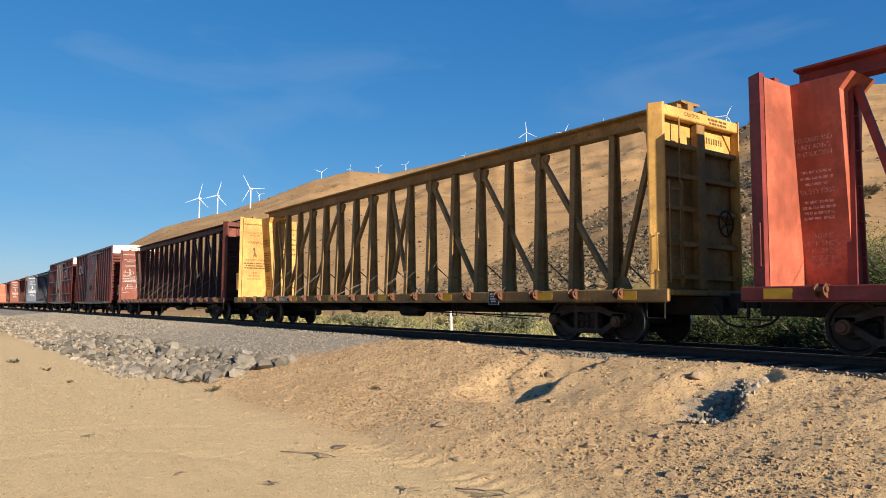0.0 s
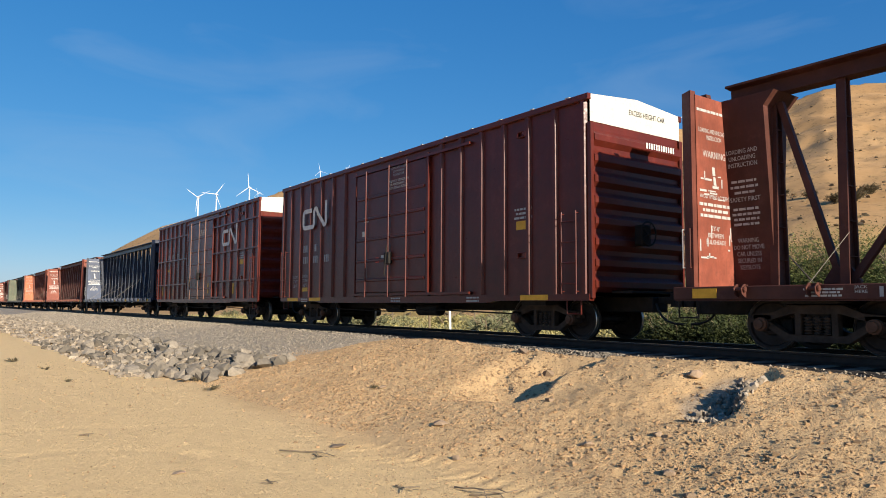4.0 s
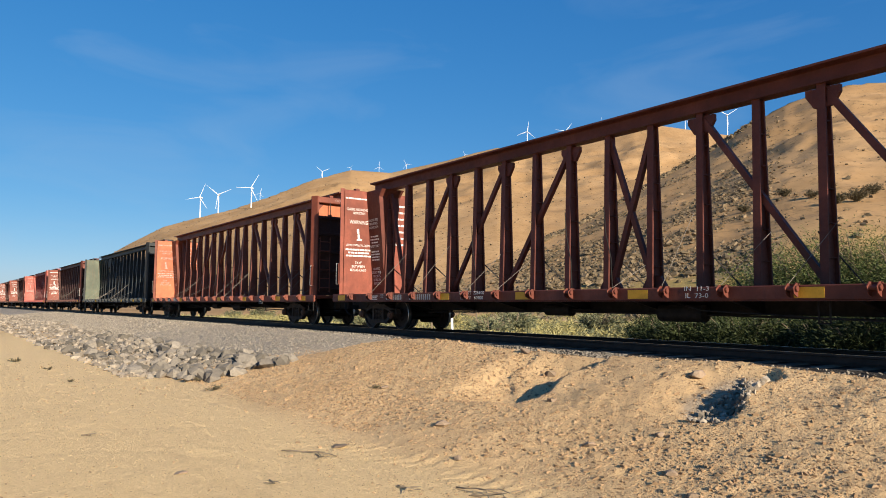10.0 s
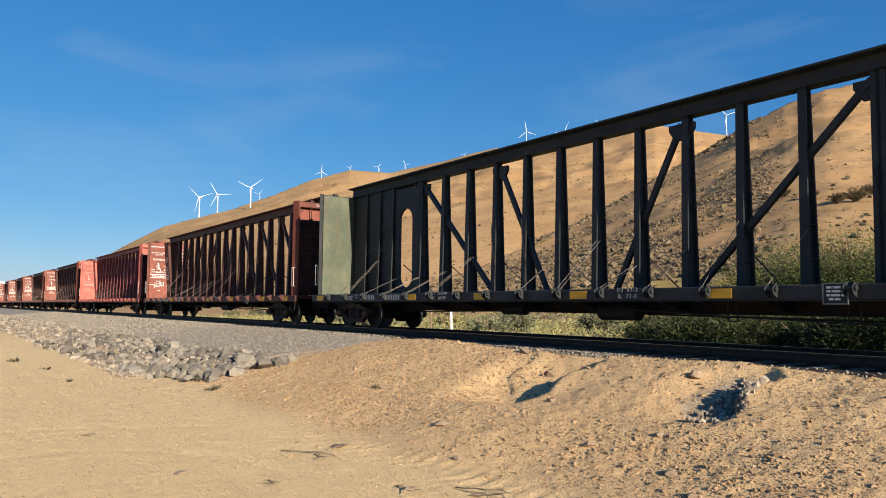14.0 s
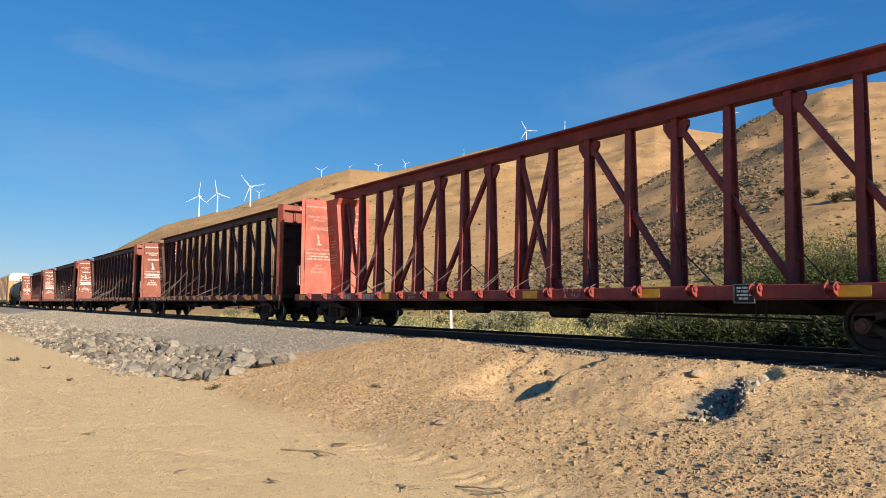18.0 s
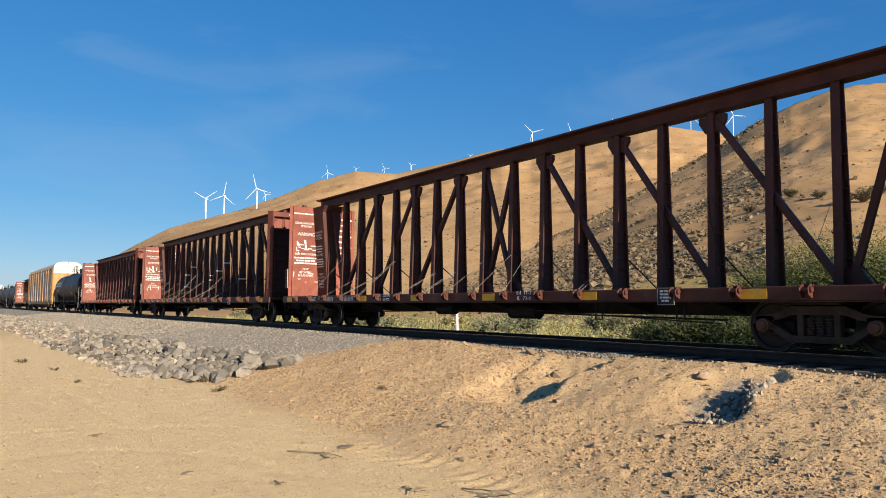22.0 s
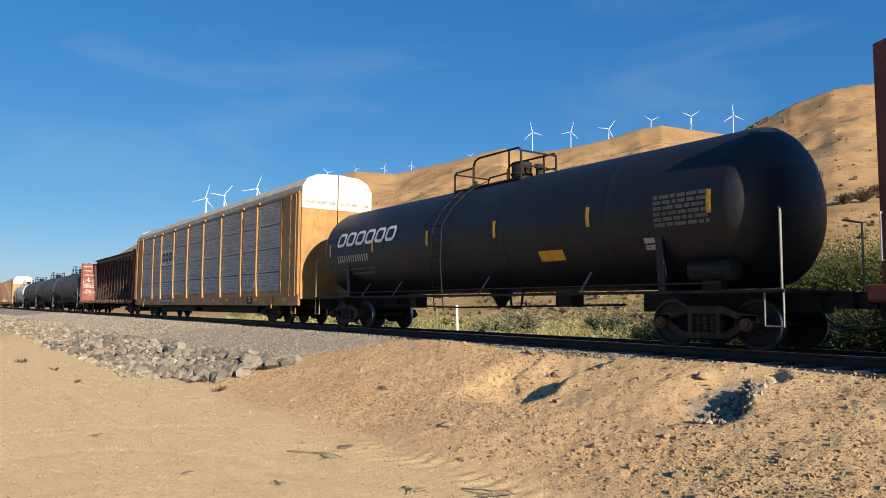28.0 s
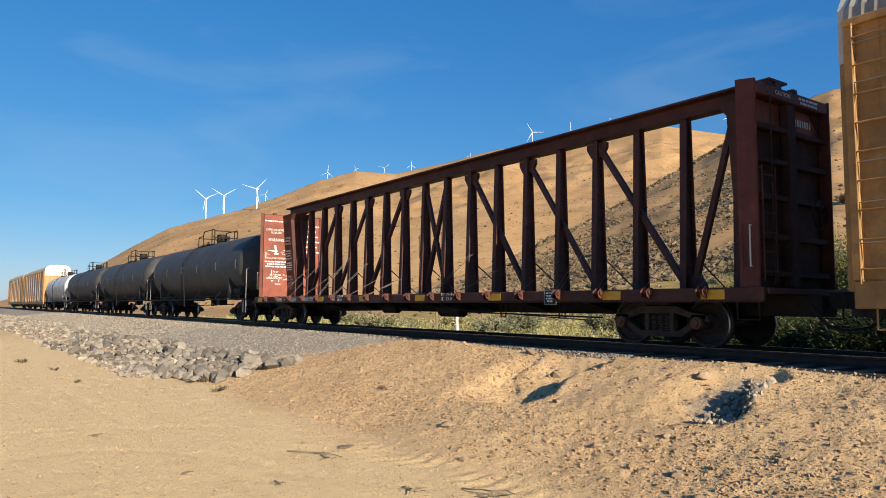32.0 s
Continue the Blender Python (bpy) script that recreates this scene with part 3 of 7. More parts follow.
BALLAST_MAT = pieces("crushed_ballast", (0.18, 0.15, 0.115), (0.38, 0.325, 0.255))


def rock_mesh(seed, flat=0.7, points=14):
    rng = random.Random(seed)
    bm = bmesh.new()
    for _ in range(points):
        v = Vector((rng.gauss(0, 1), rng.gauss(0, 1), rng.gauss(0, 1))).normalized() * rng.uniform(0.8, 1.05)
        bm.verts.new((v.x * rng.uniform(0.8, 1), v.y * 0.85, v.z * flat))
    out = bmesh.ops.convex_hull(bm, input=bm.verts)
    bmesh.ops.delete(bm, geom=[e for e in out["geom_interior"] if isinstance(e, bmesh.types.BMVert)], context="VERTS")
    bmesh.ops.recalc_face_normals(bm, faces=bm.faces)
    me = bpy.data.meshes.new("rock")
    bm.to_mesh(me)
    bm.free()
    me.materials.append(None)
    return me


def scatter(name, spots, mat, label, category, seed, points=9, flat=0.7, sunk=0.22):
    """Many small stones as one object: spots are (x, y, size)."""
    protos = [rock_mesh(seed + i, flat, points) for i in range(8)]
    data = []
    for me in protos:
        co = np.array([v.co[:] for v in me.vertices])
        data.append((co, [tuple(p.vertices) for p in me.polygons]))
    rng = random.Random(seed)
    zs = ground_z(np.array([s[0] for s in spots]), np.array([s[1] for s in spots]))
    vs, fs, n = [], [], 0
    for (x, y, s), z in zip(spots, zs):
        co, faces = data[rng.randrange(8)]
        a = rng.uniform(0, 6.283)
        c, d = math.cos(a) * s, math.sin(a) * s
        vs.append(np.stack([co[:, 0] * c - co[:, 1] * d + x, co[:, 0] * d + co[:, 1] * c + y, co[:, 2] * s + z + s * sunk * flat], -1))
        fs += [tuple(n + i for i in f) for f in faces]
        n += len(co)
    me = bpy.data.meshes.new(name)
    me.from_pydata(np.concatenate(vs).tolist(), [], fs)
    me.materials.append(mat)
    return tagged(new(name, me), label, category, kind="stuff")


def build_stones():
    rng = random.Random(11)
    # riprap along the edge of the gravel shelf
    rip = [rock_mesh(500 + i, 0.75, 16) for i in range(10)]
    count = 0
    while count < 300:
        x = -13.6 - 17 * rng.random() ** 1.3
        y = rng.uniform(3.6, 6.3) + 0.25 * (x + 15) * 0.1
        if x > -15.5 and y < 4.2:
            continue
        s = rng.uniform(0.08, 0.20) * (1.0 if rng.random() < 0.85 else 1.4) * (1.18 if x > -17 else 1.0)
        ob = part("riprap_stone", rip[count % 10], ROCK_MAT, None,
                  m=pose(x, y, ground_at(x, y) + s * 0.3, rng.uniform(-40, 40), rng.uniform(-40, 40), rng.uniform(0, 360)) @ Matrix.Scale(s, 4))
        tagged(ob, "angular grey riprap stone on the gravel edge", "stone", "riprap stones")
        count += 1
    spots = []
    for _ in range(3000):
        x = -16 - 110 * rng.random() ** 1.9
        y = rng.uniform(3.3, 5.6 if x > -40 else 6.2)
        spots.append((x, y, rng.uniform(0.05, 0.13) * (1.5 if x < -30 else 1.0)))
    scatter("distant_riprap", spots, RUBBLE_MAT, "grey riprap along the far gravel edge", "stone", 60, 12)
    # ballast stones on the shoulder and shelf
    spots = []
    while len(spots) < 34000:
        x = -9 - 75 * rng.random() ** 2.0
        y = rng.uniform(4.8 if x < -15 else 8.2, 10.85)
        if x > -17 and y < 6.4 + (x + 17) * 0.45:
            continue
        spots.append((x, y, rng.uniform(0.018, 0.04) * (1 if x > -30 else 1.7)))
    for _ in range(5000):
        spots.append((rng.uniform(-13, 3), rng.uniform(8.6, 10.85), rng.uniform(0.02, 0.045)))
    scatter("ballast", spots, BALLAST_MAT, "crushed grey ballast stones beside the track", "ballast", 70, 7)
    # rubble in the washed-out pocket of the bank
    spots = []
    for _ in range(460):
        y = rng.uniform(6.1, 7.45)
        spots.append((-4.32 + (7.7 - y) * 0.17 + 0.14 - 0.44 * rng.random() ** 1.2, y, 0.016 + 0.045 * rng.random() ** 2))
    scatter("rubble", spots, RUBBLE_MAT, "broken grey-brown rubble in a hollow of the bank", "rubble", 81, 9, 0.8, 0.55)
    # clods and pebbles on the bank and the sand
    spots = []
    while len(spots) < 44000:
        y = rng.uniform(3.0, 8.0)
        x = -y * math.tan(radians(rng.uniform(19, 66)))
        if x < -18:
            continue
        k = rng.random()
        if y < 4.3 and rng.random() < 0.75:
            continue
        s = 0.005 + 0.014 * k ** 3 + (rng.uniform(0.012, 0.036) if rng.random() < 0.022 else 0)
        spots.append((x, y, s))
    for _ in range(2600):
        # crumbled foot of the bank
        x = rng.uniform(-10.5, -2.5)
        y = rng.gauss(5.15 + 0.02 * (x + 6), 0.35)
        spots.append((x, y, 0.009 + 0.03 * rng.random() ** 2))
    for _ in range(15000):
        x, y = rng.uniform(-16.5, -7.5), rng.uniform(4.2, 8.0)
        spots.append((x, y, 0.011 + 0.03 * rng.random() ** 3.5 + (rng.uniform(0.015, 0.04) if rng.random() < 0.014 else 0)))
    for _ in range(24000):
        r, a = 2.4 * 9.0 ** rng.random(), radians(rng.uniform(20, 88))
        x, y = -math.sin(a) * r, math.cos(a) * r
        if y < 4.6:
            spots.append((x, y, r * rng.uniform(0.0006, 0.0014) * (1 if rng.random() < 0.93 else 2.2)))
    scatter("pebbles", spots, PEBBLE_MAT, "small pale stones and clods strewn over the sand", "pebbles", 90, 9, 0.62, 0.02)


build_stones()


# ---- running gear shared by every car ----
def wheelset_mesh():
    g = Geo()
    prof = [(-0.03, 0.10), (-0.03, 0.17), (0.0, 0.20), (0.0, 0.36), (-0.035, 0.385), (-0.035, 0.440), (-0.020, 0.457), (0.07, 0.450), (0.07, 0.478), (0.10, 0.478),
            (0.10, 0.40), (0.05, 0.37), (0.05, 0.18), (0.09, 0.16), (0.09, 0.09)]
    rims = []
    for side in (-1, 1):
        n0 = len(g.f)
        g.lathe([((0.70 + (0.10 - s)) * side - 0.03 * side, r) for s, r in prof], 28, 1)
        for k in range(14):
            if k in (5, 6):
                rims += list(range(n0 + k * 28, n0 + (k + 1) * 28))
    g.rod((0, -0.98, 0), (0, 0.98, 0), 0.085, 12)
    me = to_mesh("wheelset", g, True)
    me.materials.append(TREAD_MAT)
    for i in rims:
        me.polygons[i].material_index = 1
    return me


def side_frame_geo():
    g = Geo()
    # cast frame: two chords, two columns and the ends
    g.slab([(-1.12, 0.48), (-1.06, 0.62), (-0.70, 0.66), (-0.42, 0.78), (0.42, 0.78), (0.70, 0.66), (1.06, 0.62), (1.12, 0.48), (0.98, 0.50), (0.66, 0.56),
            (0.40, 0.64), (-0.40, 0.64), (-0.66, 0.56), (-0.98, 0.50)], 1, -0.09, 0.09)
    g.slab([(-0.98, 0.52), (-0.84, 0.54), (-0.44, 0.30), (0.44, 0.30), (0.84, 0.54), (0.98, 0.52), (0.50, 0.19), (-0.50, 0.19)], 1, -0.08, 0.08)
    for s in (-1, 1):
        g.box(min(s * 0.24, s * 0.34), max(s * 0.24, s * 0.34), -0.085, 0.085, 0.28, 0.66, 0.01)
        g.rod((s * 0.89, -0.13, 0.457), (s * 0.89, 0.1, 0.457), 0.125, 14)
        g.rod((s * 0.89, -0.16, 0.457), (s * 0.89, -0.12, 0.457), 0.07, 10)
        g.box(s * 0.89 - 0.16, s * 0.89 + 0.16, -0.09, 0.09, 0.52, 0.62, 0.01)
    return g


def spring_geo():
    prof = [(0.30, 0.03)]
    for k in range(6):
        z = 0.305 + k * 0.05
        prof += [(z, 0.05), (z + 0.012, 0.072), (z + 0.026, 0.072), (z + 0.038, 0.05)]
    return Geo().lathe(prof + [(0.605, 0.03)], 10, 2)


FRONT_AXLES, REAR_AXLES = [], []


def truck(car, x):
    body = part("truck", shape("truck", lambda: Geo().box(-0.2, 0.2, -1.0, 1.0, 0.42, 0.72, 0.03).box(-0.3, 0.3, -0.35, 0.35, 0.70, 0.80, 0.02)
                               .rod((-0.62, -0.75, 0.35), (-0.62, 0.75, 0.35), 0.04).rod((0.62, -0.75, 0.35), (0.62, 0.75, 0.35), 0.04)
                               .box(-0.7, -0.5, -0.86, -0.66, 0.3, 0.55, 0.02).box(0.5, 0.7, -0.86, -0.66, 0.3, 0.55, 0.02)),
                STEEL_DARK, car, "grimy black cast steel truck", pose(x, 0, 0))
    for s in (-1, 1):
        part("side_frame", shape("side_frame", side_frame_geo), CAST_STEEL, body, m=pose(0, s * 1.0, 0) if s < 0 else pose(0, 1.0, 0, 0, 0, 180))
        for e in (-0.155, 0.0, 0.155):
            part("spring", shape("spring", spring_geo), CAST_STEEL, body, m=pose(e, s * 1.0, 0))
        for e in (-0.89, 0.89):
            part("bearing_cap", shape("bearing_cap", lambda: to_mesh("bearing_cap", Geo().lathe([(-0.235, 0.03), (-0.23, 0.075), (-0.19, 0.085), (-0.18, 0.115), (-0.12, 0.12), (-0.11, 0.1)], 14, 1), True)), BEARING_MAT, body, "rusty axle bearing cap", pose(e, s * 1.0, 0.457, 0, 0, 0 if s < 0 else 180))
    for dx, bag in ((0.89, FRONT_AXLES), (-0.89, REAR_AXLES)):
        ob = part("wheelset", shape("wheelset", wheelset_mesh), WHEEL_MAT, body, m=pose(dx, 0, 0.457))
        bag.append(ob)
    return body


def coupler_geo():
    g = Geo()
    g.box(-0.35, 0.25, -0.07, 0.07, 0.80, 0.95, 0.015)
    g.slab([(0.22, -0.12), (0.36, -0.16), (0.50, -0.13), (0.52, -0.05), (0.40, -0.02), (0.40, 0.10), (0.50, 0.14), (0.44, 0.19), (0.28, 0.14)], 2, 0.74, 1.02)
    return g


def hose_geo():
    pts = [(0.0, -0.30, 0.80), (0.08, -0.34, 0.68), (0.18, -0.36, 0.55), (0.30, -0.34, 0.45), (0.44, -0.28, 0.40), (0.58, -0.2, 0.39)]
    return Geo().path(pts, 0.025, 6)


def ends(car, half):
    for s in (-1, 1):
        m = pose(s * half, 0, 0, 0, 0, 0 if s > 0 else 180)
        part("coupler", shape("coupler", coupler_geo), STEEL_DARK, car, "rusty knuckle coupler", m)
        part("air_hose", shape("air_hose", hose_geo), BLACK_MAT, car, m=m)


# lettering used on several cars
TXT_WARN = letters(["WARNING"], 0.13, 0.72)
TXT_LOAD = letters(["LOADING AND UNLOADING", "INSTRUCTION"], 0.085, 0.95)
TXT_TIP = letters(["AVOID TIPPING ACCIDENT"], 0.075, 0.95)
TXT_73 = letters(["73'-0\"", "BETWEEN", "BULKHEADS"], 0.085, 0.62)
TXT_PANEL1 = letters(["LOADING AND", "UNLOADING", "INSTRUCTION"], 0.085, 0.62)
TXT_PANEL2 = letters(["SAFETY FIRST"], 0.085, 0.6)
TXT_PANEL3 = letters(["WARNING", "DO NOT MOVE", "CAR UNLESS", "SECURED IN", "KEYSLOTS"], 0.085, 0.6)
TXT_CAUTION = letters(["CAUTION"], 0.08, 0.5)
TXT_LOADS = letters(["LD LMT  225100", "LT WT   60900"], 0.085, 1.0)
TXT_IN = letters(["IN  11-3", "IL  73-0"], 0.085, 0.5)
TXT_BOX = letters(["LD LMT", "LT WT", "CU FT"], 0.11, 0.44)
TXT_BOXN = letters(["214300", "71700", "6275"], 0.11, 0.5)
TXT_BOX2 = letters(["LD LMT", "LT WT"], 0.10, 0.42)
TXT_BOX2N = letters(["213000", "73000"], 0.10, 0.5)
TXT_DOOR = letters(["CLOSE AND LOCK", "DOOR BEFORE", "MOVING CAR"], 0.068, 0.8)
TXT_PORTE = letters(["FERMEZ ET VERROUILLER", "LA PORTE AVANT DE", "DEPLACER LA VOITURE"], 0.068, 1.05)
TXT_JACK = letters(["JACK", "HERE"], 0.075, 0.30)
TXT_70K = letters(["70K"], 0.12, 0.22)
TXT_HIGH = letters(["EXCESS HEIGHT CAR"], 0.12, 1.25)
TXT_SAFE = letters(["SAFETY FIRST"], 0.085, 0.62)
FACE_FRONT = Matrix.Rotation(math.pi / 2, 4, "Z")          # lettering that reads from +x


# ---- centre-beam flat cars ----
HALF, SPINE = 11.12, [0.60 + 1.213 * k for k in range(9)]


def post_geo():
    g = Geo()
    for s in (-1, 1):
        g.slab([(-0.205, 1.08), (-0.165, 1.08), (-0.055, 4.67), (-0.095, 4.67)] if s < 0 else [(0.165, 1.08), (0.205, 1.08), (0.095, 4.67), (0.055, 4.67)], 0, -0.075, 0.075)
    g.slab([(-0.175, 1.08), (0.175, 1.08), (0.065, 4.67), (-0.065, 4.67)], 0, -0.012, 0.012)
    for k in range(5):
        z = 1.6 + k * 0.6
        w = 0.18 - 0.11 * (z - 1.08) / 3.54
        g.box(-0.07, 0.07, -w, w, z, z + 0.012)
    return g


def winch_geo():
    g = Geo()
    for x in (-0.075, 0.06):
        g.slab([(0.03, 0.05), (-0.06, 0.06), (-0.15, -0.02), (-0.13, -0.11), (-0.04, -0.16), (0.03, -0.17)], 0, x, x + 0.015)
    g.rod((-0.11, -0.07, -0.03), (0.11, -0.07, -0.03), 0.04, 10)
    g.rod((0.085, -0.07, -0.03), (0.105, -0.07, -0.03), 0.05, 8)
    g.box(-0.09, 0.09, -0.01, 0.03, 0.03, 0.05)
    return g


def figure_geo():
    """A leaning block with a load falling off it, as a plain sign."""
    g = Geo()
    g.slab([(-0.10, 0.0), (0.10, 0.0), (0.10, 0.05), (-0.10, 0.05)], 1, -0.001, 0.001)
    g.slab([(-0.06, 0.06), (0.03, 0.06), (0.0, 0.22), (-0.07, 0.22)], 1, -0.001, 0.001)
    g.slab([(-0.09, 0.24), (0.0, 0.24), (-0.02, 0.40), (-0.10, 0.40)], 1, -0.001, 0.001)
    return g


def ladder_geo(w, z0, z1, n, out=0.06, r=0.014):
    g = Geo()
    for s in (-1, 1):
        g.rod((s * w / 2, -out, z0), (s * w / 2, -out, z1), r)
    for k in range(n):
        z = z0 + (z1 - z0) * (k + 0.5) / n
        g.rod((-w / 2, -out, z), (w / 2, -out, z), r)
    for s in (-1, 1):
        for z in (z0 + 0.05, z1 - 0.05):
            g.rod((s * w / 2, -out, z), (s * w / 2, 0.01, z), r)
    return g


def grab_geo(w=0.36):
    return Geo().path([(-w / 2, 0, 0), (-w / 2, -0.07, 0), (w / 2, -0.07, 0), (w / 2, 0, 0)], 0.012)


def step_geo():
    return Geo().path([(-0.2, 0, 0.0), (-0.2, 0, -0.32), (0.2, 0, -0.32), (0.2, 0, 0.0)], 0.016)


def bulkhead(car, s, body, col, letter, warn, seed, face_paint):
    """The end wall on the side s (+1: leading end); its inner face lies at x = s * HALF."""
    x0, x1 = sorted((s * HALF, s * (HALF + 0.03)))
    # the outer side takes a darker paint that holds its shade
    back = P_ENDSHADE if body not in (P_BLUE, P_GREENDARK, P_TAN) else body
    g0, g1 = sorted((s * (HALF + 0.0305), s * (HALF + 0.055)))
    # inner face: the lit copy of the car's paint
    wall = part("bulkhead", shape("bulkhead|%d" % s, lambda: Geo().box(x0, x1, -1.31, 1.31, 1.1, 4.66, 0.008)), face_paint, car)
    part("outer_sheet", shape("outer_sheet|%d" % s, lambda: Geo().box(g0, g1, -1.30, 1.30, 1.1, 4.65, 0.004)), back, wall, "outer face of the end wall, darkened for shade")
    for side in (-1, 1):
        part("column", shape("column|%d%d" % (s, side), lambda: Geo().slab([(s * HALF, side * 1.28), (s * (HALF + 0.28), side * 1.255), (s * (HALF + 0.28), side * 1.285), (s * (HALF + 0.262), side * 1.31), (s * (HALF + 0.03), side * 1.425), (s * HALF, side * 1.43)], 2, 0.86, 4.71)), col, wall)
        part("gusset", shape("end_gusset|%d%d" % (s, side), lambda: Geo().slab([(side * 1.255, 4.10), (side * 1.255, 4.465), (side * 0.95, 4.465)], 0, *sorted((s * (HALF + 0.06), s * (HALF + 0.09))))), col, wall)
    b0, b1 = sorted((s * (HALF + 0.06), s * (HALF + 0.235)))
    part("stiffener", shape("stiffener|%d" % s, lambda: Geo().box(b0, b1, -0.13, 0.13, 1.1, 4.465, 0.02)), back, wall)
    # upper sheet keeps the brighter wall paint, as if the sun reached it
    t0, t1 = sorted((s * (HALF + 0.0555), s * (HALF + 0.0585)))
    part("top_sheet", shape("top_sheet|%d" % s, lambda: Geo().box(t0, t1, -1.25, -0.135, 4.003, 4.46).box(t0, t1, 0.135, 1.25, 4.003, 4.46)), back if body == P_GREENDARK else face_paint, wall, "upper sheet of the end wall, sunlit colour on most cars")
    part("end_rod", shape("end_rod|%d" % s, lambda: Geo().rod((s * (HALF + 0.26), -0.78, 1.15), (s * (HALF + 0.26), -0.78, 4.5), 0.016)), back, wall)
    for k, z in enumerate((1.35, 2.0, 2.7, 3.35, 3.95)):
        b0, b1 = sorted((s * (HALF + 0.055), s * (HALF + 0.2)))
        part("rib", shape("bulk_rib|%d%d" % (s, k), lambda: Geo().box(b0, b1, -1.27, 1.27, z - 0.05, z + 0.05, 0.012)), back, wall)
    b0, b1 = sorted((s * (HALF + 0.055), s * (HALF + 0.26)))
    part("top_beam", shape("top_beam|%d" % s, lambda: Geo().box(b0, b1, -1.27, 1.27, 4.47, 4.69, 0.02)), col, wall)
    for y in (-0.75, 0.1):
        part("running_bracket", shape("bracket|%d" % s, lambda: Geo().slab([(s * (HALF + 0.06), 4.69), (s * (HALF + 0.26), 4.69), (s * (HALF + 0.25), 4.76), (s * (HALF + 0.07), 4.76)], 1, -0.07, 0.07)),
             body, wall, m=pose(0, y, 0))
    if s > 0:
        part("caution_sign", shape("caution_sign", lambda: TXT_CAUTION), letter, wall, "white stencilled warning", pose(HALF + 0.264, -0.35, 4.55) @ FACE_FRONT)
        part("caution_text", shape("caution_lines", lambda: bars([0.7, 0.6], 0.045, 0.03, 3)), letter, wall, m=pose(HALF + 0.264, 0.55, 4.63) @ FACE_FRONT)
        part("stencil_text", shape("car_mark_end", lambda: bars([0.75], 0.13, 0.05, 4, True)), letter, wall, m=pose(HALF + 0.062, 0.62, 4.30) @ FACE_FRONT)
        part("ladder", shape("end_ladder", lambda: ladder_geo(0.4, 1.2, 3.2, 6)), body, wall, m=pose(HALF + 0.26, -1.0, 0) @ FACE_FRONT)
        wheel = Geo().lathe([(-0.02, 0.25), (0.0, 0.28), (0.02, 0.25), (0.0, 0.235), (-0.02, 0.25)], 20, 0, caps=False)
        for i in range(5):
            a = i * 1.2566
            wheel.rod((0, 0, 0), (0, 0.25 * math.cos(a), 0.25 * math.sin(a)), 0.012)
        part("brake_wheel", shape("brake_wheel", lambda: wheel), STEEL_DARK, wall, "black hand brake wheel", pose(HALF + 0.42, 0.5, 2.45))
    else:
        rng = random.Random(seed)
        if warn:
            face = lambda y, z: pose(-HALF + 0.003, y, z) @ FACE_FRONT
            part("warning_notice", shape("warn_head", lambda: TXT_WARN), letter, wall, "white stencilled warning", face(-0.72, 3.52))
            part("loading_notice", shape("warn_load", lambda: TXT_LOAD), letter, wall, m=face(-0.72, 3.98))
            part("tipping_notice", shape("warn_tip", lambda: TXT_TIP), letter, wall, m=face(-0.72, 2.75))
            part("clearance_notice", shape("warn_73", lambda: TXT_73), letter, wall, m=face(-0.72, 2.15))
            part("notice_text", shape("warn_lines", lambda: bars([1.0, 0.8, 0.95], 0.055, 0.05, 7)), letter, wall, m=face(-0.72, 2.66))
            part("notice_text", shape("warn_top", lambda: bars([1.05], 0.05, 0.05, 8)), letter, wall, m=face(-0.72, 4.42))
            part("tipping_figure", shape("figure", figure_geo), letter, wall, m=face(-0.70, 2.95))
            part("notice_text", shape("warn_far", lambda: bars([0.9, 0.6, 0.8, 0.9, 0.7, 0.9, 0.5], 0.06, 0.17, 9)), letter, wall, m=face(0.85, 4.3))
        if warn > 1:
            g = Geo()
            for _ in range(22):
                y, z = rng.uniform(-1.25, -0.2), rng.choice((1.95, 2.85, 3.0, 3.1, 1.7))
                w, h = (rng.uniform(0.05, 0.25), rng.uniform(0.015, 0.04)) if rng.random() < 0.7 else (0.03, rng.uniform(0.08, 0.25))
                z += rng.uniform(-0.12, 0.12)
                g.box(-HALF + 0.001, -HALF + 0.005, y, min(y + w, -0.12), z, z + h)
            part("worn_lettering", g, letter, wall, "worn white lettering")
    return wall


